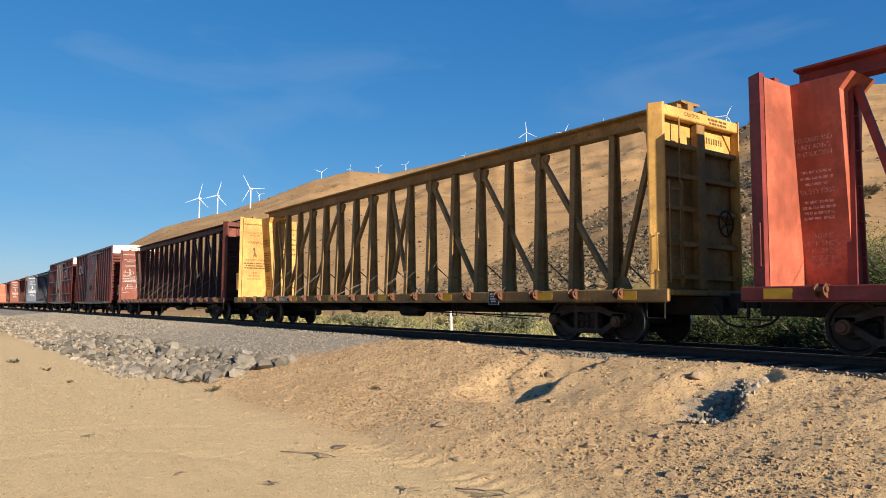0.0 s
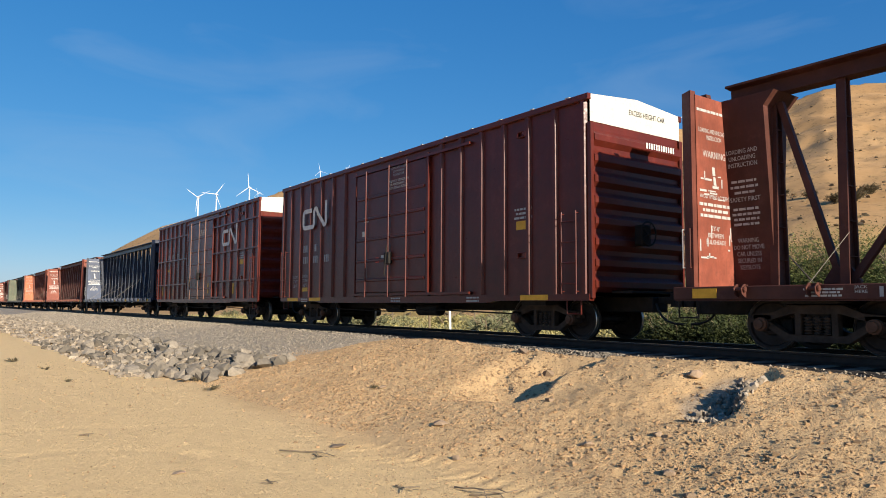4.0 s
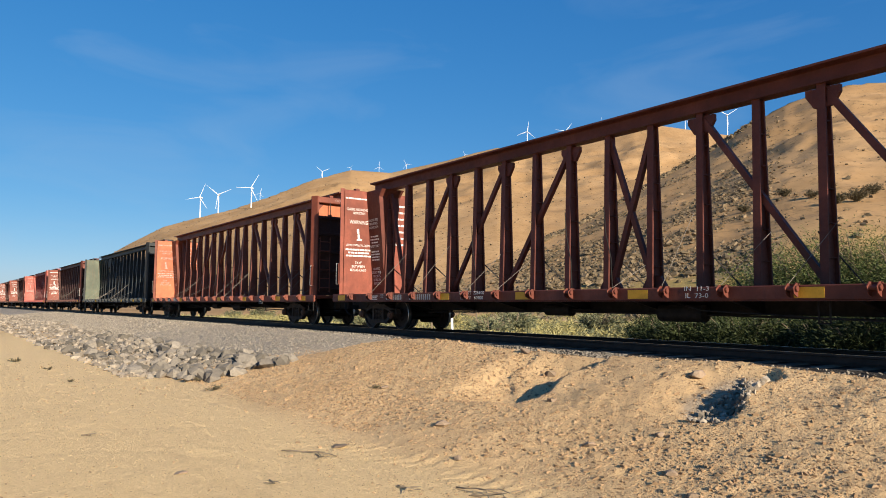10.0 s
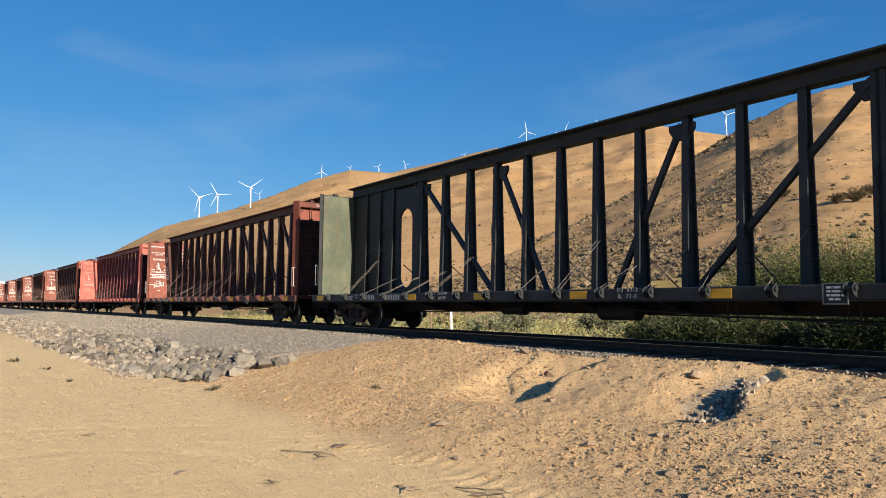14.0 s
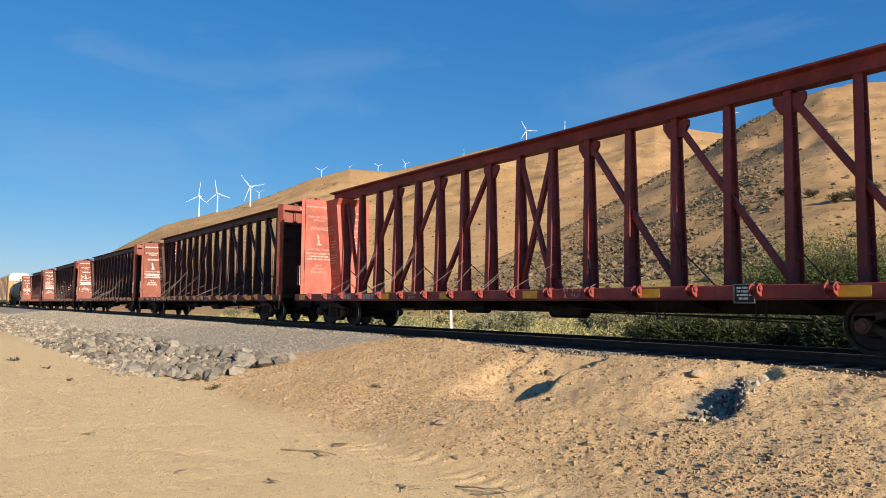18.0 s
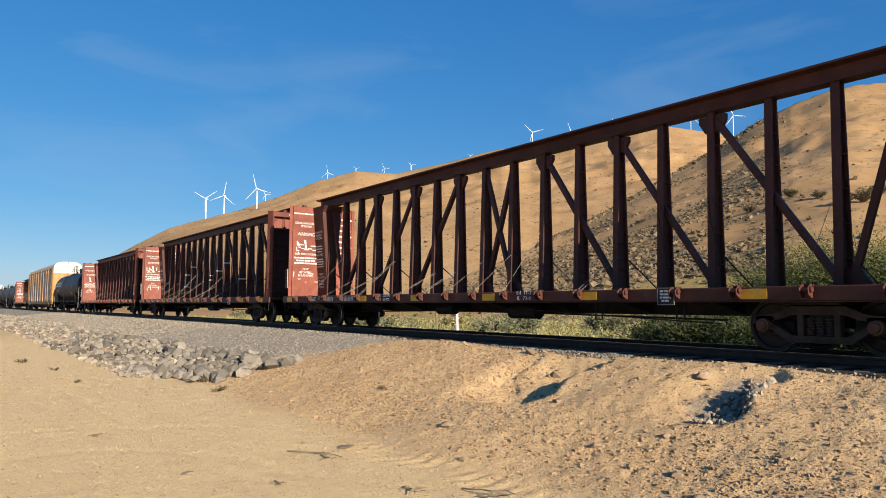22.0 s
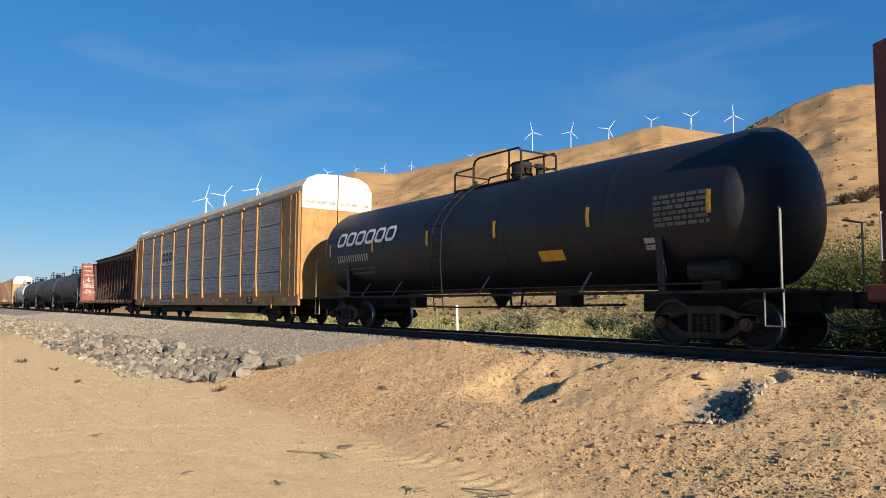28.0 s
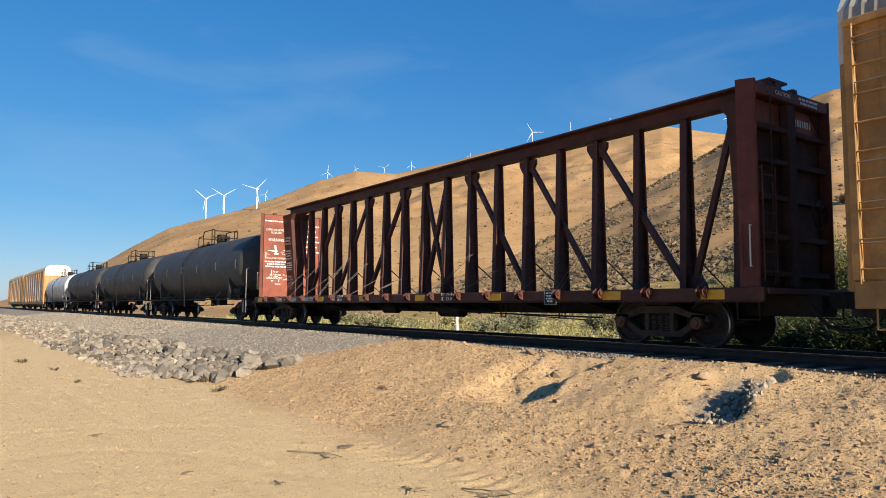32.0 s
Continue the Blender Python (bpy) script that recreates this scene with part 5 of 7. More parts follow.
        for x in (-6.75, -4.9, 6.2):
            part("sill_strip", shape("sill_strip", lambda: Geo().box(-0.45, 0.45, -0.003, 0, -0.06, 0.06)), YELLOW_MARK, car, "dull yellow strip on the side sill", pose(x, -1.581, 0.93))
        for x in (-5.75, 0.4, 4.0):
            part("stencil_text", shape("box_sill_lines", lambda: bars([0.5, 0.5], 0.04, 0.04, 34)), GREY_LETTER, car, m=pose(x, -1.583, 0.96))
    part("door_notice", shape("door_notice", lambda: TXT_DOOR), GREY_LETTER, door, "white stencilled door notice", pose(0.53, -hw - 0.08, 4.74))
    part("door_notice", shape("door_notice_fr", lambda: TXT_PORTE), GREY_LETTER, door, "white stencilled door notice", pose(0.53, -hw - 0.08, 4.36))
    part("stencil_text", shape("box_lines", lambda: bars([0.6, 0.5, 0.62, 0.4], 0.05, 0.05, 31)), GREY_LETTER, car, m=pose(5.8, y, 3.0))
    part("stencil_text", shape("box_lines3", lambda: bars([0.45, 0.3], 0.045, 0.06, 35)), GREY_LETTER, door, m=pose(-1.3, -hw - 0.08, 3.45))
    for px, pz, pm in ((-0.62, 2.1, RED_SIGN), (-0.3, 2.15, WHITE_PANEL), (-1.45, 2.95, WHITE_PANEL)):
        part("label_plate", shape("label_plate", lambda: Geo().box(-0.10, 0.10, -0.004, 0, -0.08, 0.08)), pm, door, "small worn label", pose(px, -hw - 0.078, pz))
    for x, z, h in ((6.96, 1.45, 0.5), (4.8, 1.45, 0.5), (1.53, 1.5, 0.5), (-1.49, 1.9, 0.45), (-4.7, 1.45, 0.4), (-6.86, 1.45, 0.4)) if banded else ():
        part("reflector", shape("box_reflector", lambda: Geo().box(-0.085, 0.085, -0.004, 0, -0.24, 0.24)), YELLOW_MARK, car, "yellow reflective strip", pose(x, y - (0.076 if abs(x) < 1.9 else 0.0), z))
    part("yellow_plate", shape("yellow_plate", lambda: Geo().box(-0.25, 0.25, -0.004, 0, -0.1, 0.1)), YELLOW_MARK, car, "yellow label plate", pose(5.81, y, 2.6))
    part("yellow_plate", shape("yellow_plate_small", lambda: Geo().box(-0.22, 0.22, -0.004, 0, -0.07, 0.07)), YELLOW_MARK, car, "yellow label plate", pose(cols[0], y, 2.60 if banded else 1.29))
    for z in (1.9, 4.72):
        part("tie_bracket", shape("tie_bracket", lambda: Geo().box(-0.15, 0.15, -0.07, 0, 0.045, 0.075, 0.01).box(-0.15, 0.15, -0.07, 0, -0.075, -0.045, 0.01).box(-0.15, -0.11, -0.07, 0, -0.045, 0.045).box(0.04, 0.15, -0.07, 0, -0.045, 0.045)), body, car, m=pose(5.8, y, z))
    part("underframe", shape("box_under", lambda: Geo().box(-8.4, 8.4, -0.26, 0.26, 0.62, 0.95, 0.02).box(-6.4, -5.6, -1.4, 1.4, 0.76, 0.95).box(5.6, 6.4, -1.4, 1.4, 0.76, 0.95)), STEEL_DARK, car)
    part("brake_cylinder", shape("brake_cylinder", lambda: None), STEEL_DARK, car, m=pose(-0.6, -0.3, 0))
    part("air_reservoir", shape("air_reservoir", lambda: None), STEEL_DARK, car, m=pose(1.2, -0.3, 0))
    part("brake_rod", shape("box_rod", lambda: Geo().path([(-4.8, -1.0, 0.62), (-1.0, -1.1, 0.56), (2.0, -1.1, 0.62), (4.8, -0.9, 0.55)], 0.02)), STEEL_DARK, car)
    truck(car, 6.0)
    truck(car, -6.0)
    ends(car, 8.52)
    return car


# ---- tank cars ----
def tank_car(shell, letter=None, label="", marks=True, lit=False):
    car = new("tank_car")
    tagged(car, label, "railcar", "cars of the freight train")
    letter = letter or WHITE_LETTER
    R, zc, hl = 1.50, 2.62, 7.75
    def shell_mesh():
        prof = []
        for k in range(8):
            a = math.pi / 2 * k / 7
            prof.append((-hl - 0.72 * math.cos(a), max(R * math.sin(a), 0.02)))
        prof += [(-hl + 0.03, R), (-5.1, R), (-5.0, R), (-4.98, R + 0.004), (-4.94, R + 0.004), (-4.92, R), (-4.82, R), (-1.8, R), (-1.7, R), (-1.68, R + 0.004), (-1.64, R + 0.004), (-1.62, R), (-1.52, R), (1.6, R), (1.7, R), (1.72, R + 0.004), (1.76, R + 0.004), (1.78, R), (1.88, R), (4.9, R),
                 (5.0, R), (5.02, R + 0.004), (5.06, R + 0.004), (5.08, R), (5.18, R), (hl - 0.03, R)]
        prof += [(-s, r) for s, r in prof[:8]][::-1]
        return to_mesh("tank_shell", Geo().lathe(prof, 48, 0, (0, 0, zc)), True)
    part("tank_shell", shape("tank_shell", shell_mesh), shell, car)
    for s in (-1, 1):
        part("saddle", shape("saddle|%d" % s, lambda: Geo().slab([(-1.35, 1.0), (1.35, 1.0), (1.42, 2.1), (1.2, 1.75), (0.7, 1.32), (0, 1.16), (-0.7, 1.32), (-1.2, 1.75), (-1.42, 2.1)], 0, s * 6.3 - 0.08, s * 6.3 + 0.08)), shell, car)
        part("stub_sill", shape("stub_sill|%d" % s, lambda: Geo().box(*sorted((s * 5.0, s * 8.7)), -0.28, 0.28, 0.66, 1.05, 0.02)), STEEL_DARK, car)
        part("end_platform", shape("end_platform|%d" % s, lambda: Geo().box(*sorted((s * 7.6, s * 8.75)), -1.45, 1.45, 1.0, 1.06, 0.01)), STEEL_DARK, car)
        part("end_rail", shape("end_rail|%d" % s, lambda: Geo().path([(s * 8.7, -1.42, 1.05), (s * 8.7, -1.42, 2.35), (s * 8.62, -1.30, 2.42)], 0.022)
             .path([(s * 8.7, 1.42, 1.05), (s * 8.7, 1.42, 2.35), (s * 8.4, 1.3, 2.42)], 0.022).path([(s * 8.72, -1.42, 1.05), (s * 8.72, -1.42, 0.45), (s * 8.4, -1.42, 0.45), (s * 8.4, -1.42, 1.0)], 0.018)), GREY_STEEL, car, "pale steel handrail")
    part("walkway", shape("tank_walk", lambda: Geo().box(-7.6, 7.6, -1.42, -1.36, 1.0, 1.06).rod((-7.6, -1.40, 1.18), (7.6, -1.40, 1.18), 0.015)), STEEL_DARK, car)
    for x in (-5.4, -3.5, 0.7, 4.2):
        part("side_bracket", shape("side_bracket", lambda: Geo().beam((0, -1.38, 1.03), (0.05, -1.05, 1.5), 0.06, 0.02)), GREY_STEEL, car, m=pose(x, 0, 0))
    part("ladder", shape("tank_ladder", lambda: tank_ladder(R, zc)), STEEL_DARK, car, "side ladder curving over the shell", pose(-1.15, 0, 0))
    # fittings on the top
    plat = part("top_platform", shape("top_platform", lambda: Geo().box(-1.4, 1.4, -0.65, 0.65, zc + R - 0.12, zc + R - 0.07)), STEEL_DARK, car, m=pose(0.08, 0, 0))
    zr = zc + R

    def railing():
        g = Geo()
        for y in (-0.62, 0.62):
            g.path([(-0.55, y, zr - 0.25), (-0.55, y, zr + 0.52), (-0.48, y, zr + 0.64), (-0.3, y, zr + 0.70), (1.32, y, zr + 0.70), (1.42, y, zr + 0.62), (1.42, y, zr - 0.25)], 0.03)
            g.path([(-1.42, y, zr - 0.25), (-1.42, y, zr + 0.36), (-1.34, y, zr + 0.44), (-0.55, y, zr + 0.46)], 0.026)
            g.rod((0.95, y, zr - 0.25), (0.95, y, zr + 0.70), 0.026)
            g.rod((0.95, y, zr + 0.30), (1.42, y, zr + 0.30), 0.02)
        for x, z in ((1.42, zr + 0.62), (1.42, zr + 0.25), (-1.42, zr + 0.40)):
            g.rod((x, -0.62, z), (x, 0.62, z), 0.024)
        return g
    part("safety_railing", shape("safety_railing", railing), STEEL_DARK, plat, "dark pipe railing")
    part("manway", shape("manway", lambda: Geo().lathe([(zr - 0.15, 0.27), (zr + 0.12, 0.27), (zr + 0.13, 0.30), (zr + 0.17, 0.30), (zr + 0.18, 0.27), (zr + 0.46, 0.27), (zr + 0.48, 0.24)], 20, 2, (0.75, 0, 0)).rod((1.02, -0.1, zr + 0.3), (1.16, -0.1, zr + 0.2), 0.03)), STEEL_DARK, plat)
    part("valve", shape("valve", lambda: Geo().rod((0, 0, zr - 0.1), (0, 0, zr + 0.28), 0.09, 10).rod((0, 0, zr + 0.28), (0, 0, zr + 0.36), 0.13, 10)), STEEL_DARK, plat, m=pose(1.27, 0.15, 0))
    part("valve", shape("valve_small", lambda: Geo().rod((0, 0, zr - 0.1), (0, 0, zr + 0.2), 0.06, 8).rod((-0.2, 0, zr + 0.05), (0.2, 0, zr + 0.05), 0.05, 8)), STEEL_DARK, plat, m=pose(-1.0, -0.2, 0))
    part("bottom_outlet", shape("bottom_outlet", lambda: Geo().lathe([(0.72, 0.1), (0.86, 0.16), (1.15, 0.34), (1.25, 0.34)], 14, 2)), STEEL_DARK, car)
    part("skid", shape("skid", lambda: Geo().path([(0.9, -0.5, 1.2), (1.0, -0.5, 0.72), (1.35, -0.5, 0.72), (1.45, -0.5, 1.2)], 0.03)), STEEL_DARK, car)
    part("brake_reservoir", shape("tank_reservoir", lambda: Geo().lathe([(-0.5, 0.05), (-0.44, 0.2), (0.44, 0.2), (0.5, 0.05)], 16, 0, (0, -1.15, 1.42)).box(-0.2, 0.2, -1.25, -1.05, 1.06, 1.24)), STEEL_DARK, car, m=pose(7.3, 0, 0))

    # markings follow the curve of the shell
    def wrap(me, z0):
        me = me if isinstance(me, bpy.types.Mesh) else to_mesh("marking", me)
        me = me.copy()
        for v in me.vertices:
            a = (v.co.z + z0 - zc) / R
            v.co.z, v.co.y = zc + (R + 0.012) * math.sin(a), -(R + 0.012) * math.cos(a)
        return me
    if marks:
        def brand():
            ring = []
            for inset in (0.0, 0.105):
                u0, u1, w0, w1, c = inset, 0.555 - inset, inset * 0.9, 0.47 - inset * 0.9, 0.10 - inset * 0.5
                ring.append([(u0 + c, w0), (u1 - c, w0), (u1, w0 + c), (u1, w1 - c), (u1 - c, w1), (u0 + c, w1), (u0, w1 - c), (u0, w0 + c)])
            g2 = Geo().add([(u + 0.24 * v, 0, v) for r in ring for u, v in r], [(q, (q + 1) % 8, 8 + (q + 1) % 8, 8 + q) for q in range(8)])
            return wrap(g2, 2.72)
        for q in range(6):
            part("brand_block", shape("brand_block", brand), BRAND_WHITE, car, "pale hollow brand block", pose(-6.95 + 0.632 * q, 0, 0))
        part("fleet_number", shape("tank_number", lambda: wrap(bars([2.1], 0.23, 0.05, 41, True), 2.42)), letter, car, m=pose(-5.86, 0, 0))
        part("stencil_text", shape("tank_lines", lambda: wrap(bars([2.2, 2.0], 0.07, 0.09, 42), 1.98)), GREY_STEEL, car, m=pose(-5.7, 0, 0))
        part("notice_panel_text", shape("tank_panel", lambda: wrap(bars([1.2] * 6, 0.07, 0.035, 43), 2.86)), GREY_STEEL, car, "grey notice panel with close lines", pose(6.85, 0, 0))
        part("placard", shape("tank_placard", lambda: wrap(bars([0.42, 0.42], 0.11, 0.03, 44), 2.08)), letter, car, m=pose(6.15, 0, 0))
        part("orange_plate", shape("orange_plate", lambda: wrap(bars_solid(0.78, 0.26), 2.0)), YELLOW_MARK, car, "orange label plate", pose(3.32, 0, 0))
        part("number_end", shape("tank_end_mark", lambda: bars([0.9], 0.12, 0.05, 45, True)), letter, car, m=pose(hl + 0.58, 0.35, 3.3) @ FACE_FRONT)
    for x in (-7.44, -4.5, -1.46, 1.49, 4.57, 7.45):
        part("reflector", shape("tank_reflector", lambda: wrap(bars_solid(0.1, 0.42), 2.85)), YELLOW_MARK, car, "yellow reflective strip", pose(x, 0, 0))
    part("brake_rod", shape("tank_rod", lambda: Geo().path([(-5.2, -0.6, 0.8), (-1.0, -0.7, 0.72), (4.8, -0.6, 0.8)], 0.025).box(3.0, 3.5, -0.9, -0.5, 0.75, 1.1).box(-3.2, -2.9, -0.9, -0.5, 0.7, 1.1)), STEEL_DARK, car)
    truck(car, 7.0)
    truck(car, -7.0)
    ends(car, 8.7)
    return car


def bars_solid(w, h):
    n = 6
    vs = [(x, 0, -h * k / n) for k in range(n + 1) for x in (-w / 2, w / 2)]
    return Geo().add(vs, [(2 * k, 2 * k + 1, 2 * k + 3, 2 * k + 2) for k in range(n)])


def tank_ladder(R, zc):
    g = Geo()
    for dx in (0, 0.42):
        pts = [(dx, -1.44, 0.62), (dx, -1.56, 2.0)]
        for a in (10, 30, 50, 68):
            pts.append((dx + 0.012 * a, -(R + 0.12) * math.cos(radians(a)), zc + (R + 0.12) * math.sin(radians(a))))
        g.path(pts, 0.016)
    for k in range(9):
        z = 0.7 + k * 0.28
        y = -1.44 - 0.12 * min((z - 0.62) / 1.38, 1.0)
        g.rod((0, y, z), (0.42, y, z), 0.012)
    for a in (12, 26, 40, 54):
        x = 0.012 * a
        g.rod((x, -(R + 0.12) * math.cos(radians(a)), zc + (R + 0.12) * math.sin(radians(a))), (x + 0.42, -(R + 0.12) * math.cos(radians(a)), zc + (R + 0.12) * math.sin(radians(a))), 0.012)
    return g


# ---- covered automobile rack cars ----
RACK_POSTS = [-8.87, -6.87, -4.07, -1.29, 1.53, 4.35, 7.18, 9.08]


def rack_panel(w, h):
    """One corrugated, perforated sheet, standing in the x-z plane."""
    g = Geo()
    n = max(4, int(round(h / 0.105)))
    vs, fs = [], []
    for k in range(n * 2 + 1):
        z = h * k / (n * 2)
        y = -0.042 if k % 2 else 0.0
        vs += [(0, y, z), (w, y, z)]
    for k in range(n * 2):
        fs.append((2 * k, 2 * k + 1, 2 * k + 3, 2 * k + 2))
    g.add(vs, fs)
    m = len(vs)
    g.add([(0, 0.02, 0), (w, 0.02, 0), (w, 0.02, h), (0, 0.02, h)], [(0, 3, 2, 1)])
    return g


def auto_rack(label="", side_mark=True, seed=0, screens=None):
    car = new("automobile_rack_car")
    tagged(car, label, "railcar", "cars of the freight train")
    hl, hw = 13.45, 1.52
    part("side_sill", shape("rack_sill|n", lambda: Geo().box(-hl, hl, -hw - 0.02, -hw + 0.08, 0.74, 1.16, 0.02)), RACK_YELLOW, car, "yellow side sill")
    part("side_sill", shape("rack_sill|f", lambda: Geo().box(-hl, hl, hw - 0.08, hw + 0.02, 0.74, 1.16, 0.02)), RACK_YELLOW, car)
    part("deck", shape("rack_deck", lambda: Geo().box(-hl, hl, -hw + 0.08, hw - 0.08, 0.95, 1.05)), STEEL_DARK, car)
    part("centre_sill", shape("rack_centre", lambda: Geo().box(-13.8, 13.8, -0.3, 0.3, 0.6, 0.95, 0.02).box(-13.6, -7.0, -1.3, 1.3, 0.62, 0.74).box(-8.2, 8.2, -1.1, 1.1, 0.40, 0.74, 0.03)), STEEL_DARK, car)
    part("inner_deck", shape("rack_inner", lambda: Geo().box(-hl + 0.3, hl - 0.3, -1.4, 1.4, 2.45, 2.5).box(-hl + 0.3, hl - 0.3, -1.4, 1.4, 3.95, 4.0)), STEEL_DARK, car)

    def roof():
        base = [(-1.54, 5.05), (-1.50, 5.30), (-1.34, 5.53), (-1.0, 5.69), (-0.5, 5.77), (0, 5.79), (0.5, 5.77), (1.0, 5.69), (1.34, 5.53), (1.50, 5.30), (1.54, 5.05)]
        vs, fs = [], []
        n = 300
        for k in range(n + 1):
            x = -hl + 2 * hl * k / n
            d = 0.028 if k % 2 else 0.0
            vs += [(x, y * (1 + d * 0.5), z + d) for y, z in base]
        m = len(base)
        for k in range(n):
            for i in range(m - 1):
                fs.append((k * m + i, k * m + i + 1, (k + 1) * m + i + 1, (k + 1) * m + i))
        return Geo().add(vs, fs)
    part("roof", shape("rack_roof", roof), RACK_ROOF, car, "corrugated galvanised arched roof")
    part("roof_rail", shape("roof_rail", lambda: Geo().box(-hl, hl, -1.53, -1.45, 4.98, 5.07, 0.01).box(-hl, hl, 1.45, 1.53, 4.98, 5.07, 0.01)), GREY_STEEL, car)
    edges = [-11.65] + RACK_POSTS + [11.65]
    rows = [(1.31, 2.08), (2.11, 3.05), (3.08, 4.02), (4.05, 4.96)]
    for side in (-1, 1):
        for i in range(len(edges) - 1):
            a, b = edges[i] + (0.09 if i else 0.12), edges[i + 1] - 0.09
            for r, (z0, z1) in enumerate(rows):
                if side > 0 and i % 2:
                    continue
                w, h = b - a, z1 - z0
                part("screen_panel", shape("screen|%.2f|%.2f" % (w, h), lambda: rack_panel(w, h)),
                     SCREEN_PALE if (i, r) in ((1, 2), (1, 0), (7, 2)) else SCREEN_MAT, car, m=pose(a, -hw + 0.01, z0) if side < 0 else pose(b, hw - 0.01, z0, 0, 0, 180))
        if side > 0:
            tagged(part("far_screen", shape("far_screens", lambda: far_screens(edges, rows, hw)), SCREEN_MAT, car), kind="stuff")
    for a, b in zip(edges, edges[1:]):
        part("kick_panel", shape("kick_panel|%.2f" % (b - a), lambda: Geo().box(0.08, b - a - 0.08, -hw - 0.012, -hw + 0.03, 1.165, 1.295, 0.008)), RACK_YELLOW, car, m=pose(a, 0, 0))
    for x in RACK_POSTS:
        def rack_post():
            g = Geo().box(-0.075, 0.075, -hw - 0.09, -hw + 0.02, 1.9, 4.98, 0.012)
            g.slab([(-0.22, 1.12), (0.22, 1.12), (0.075, 1.95), (-0.075, 1.95)], 1, -hw - 0.09, -hw + 0.02)
            g.box(-0.33, 0.33, -hw - 0.10, -hw + 0.03, 5.01, 5.11, 0.01)
            return g
        ps = part("rack_post", shape("rack_post", rack_post), RACK_YELLOW, car, m=pose(x, 0, 0))
        for z in (2.095, 3.065, 4.035):
            for s in (-1, 1):
                part("clip", shape("clip", lambda: Geo().box(-0.035, 0.035, -hw - 0.05, -hw, -0.05, 0.05, 0.008)), GREY_STEEL, ps, m=pose(s * 0.13, 0, z))
    for s in (-1, 1):
        a, b = sorted((s * 11.65, s * hl))
        bay = part("end_bay", shape("end_bay|%d" % s, lambda: Geo().box(a, b, -hw - 0.02, -hw + 0.05, 1.16, 5.05, 0.01)), RACK_YELLOW, car, "yellow end bay")
        part("end_bay", shape("end_bay_far|%d" % s, lambda: Geo().box(a, b, hw - 0.05, hw + 0.02, 1.16, 5.05, 0.01)), RACK_YELLOW, car)
        part("bay_frame", shape("bay_frame|%d" % s, lambda: Geo().box(*sorted((s * 11.66, s * 11.80)), -hw - 0.07, -hw - 0.021, 1.16, 5.04, 0.01).box(*sorted((s * 13.29, s * 13.44)), -hw - 0.07, -hw - 0.021, 1.16, 5.04, 0.01).box(*sorted((s * 11.66, s * 13.44)), -hw - 0.09, -hw - 0.021, 4.98, 5.10, 0.01)), RACK_YELLOW, bay)
        for zz in (1.7, 2.3, 2.9, 3.5, 4.1, 4.7):
            part("tie_wire", shape("tie_wire|%d" % s, lambda: Geo().rod((s * 11.75, -hw - 0.075, 0), (s * 13.35, -hw - 0.075, 0), 0.009, 5)), GREY_STEEL, bay, m=pose(0, 0, zz))
        part("ladder", shape("rack_ladder|%d" % s, lambda: ladder_geo(0.5, 1.1, 5.0, 9, 0.09)), RACK_YELLOW, bay, m=pose(s * 13.05, -hw - 0.02, 0))
        d0, d1 = sorted((s * hl, s * (hl + 0.09)))
        part("end_door", shape("end_door|%dn" % s, lambda: Geo().slab([(-1.5, 1.0), (-0.02, 1.0), (-0.02, 4.45), (-1.5, 4.45)], 0, d0, d1)), RACK_YELLOW, bay, "yellow folding end door")
        part("end_door", shape("end_door|%df" % s, lambda: Geo().slab([(0.02, 1.0), (1.5, 1.0), (1.5, 4.45), (0.02, 4.45)], 0, d0, d1)), RACK_YELLOW, bay, "yellow folding end door")
        part("end_cap", shape("end_cap|%dn" % s, lambda: Geo().slab([(-1.5, 4.46), (-0.02, 4.46), (-0.02, 5.86), (-0.9, 5.80), (-1.3, 5.62), (-1.5, 5.30)], 0, *sorted((s * (hl - 0.2), s * (hl + 0.1))))), WHITE_PANEL, bay, "white painted door top")
        part("end_cap", shape("end_cap|%df" % s, lambda: Geo().slab([(0.02, 4.46), (1.5, 4.46), (1.5, 5.30), (1.3, 5.62), (0.9, 5.80), (0.02, 5.86)], 0, *sorted((s * (hl - 0.2), s * (hl + 0.1))))), WHITE_PANEL, bay, "white painted door top")
        for dy in (-0.75, 0.75):
            part("height_notice", shape("height_notice", lambda: TXT_HIGH), BLACK_MAT, bay, m=pose(s * (hl + 0.104), dy, 4.66) @ (FACE_FRONT if s > 0 else Matrix.Rotation(-math.pi / 2, 4, "Z")))
        part("sill_step", shape("rack_step", lambda: Geo().beam((0, -hw - 0.03, 1.1), (0.12, -hw - 0.1, 0.62), 0.12, 0.02, (0, 1, 0))), RACK_YELLOW, bay, m=pose(s * 10.9, 0, 0))
        part("sill_step", shape("sill_step", step_geo), RACK_YELLOW, bay, m=pose(s * 12.95, -1.5, 0.76))
    if side_mark:
        part("brand_panel", shape("brand_panel", lambda: Geo().box(-1.30, 1.30, -0.012, 0, 0.0, 0.92)), WHITE_PANEL, car, "white brand panel", pose(-5.47, -hw - 0.03, 3.09))
        def mark():
            out = [(-0.30, -0.16), (-0.18, -0.28), (0.18, -0.28), (0.30, -0.16), (0.30, 0.16), (0.18, 0.28), (-0.18, 0.28), (-0.30, 0.16)]
            return Geo().add([(u * k, -0.002, w * k) for k in (1.0, 0.38) for u, w in out], [(q, (q + 1) % 8, 8 + (q + 1) % 8, 8 + q) for q in range(8)])
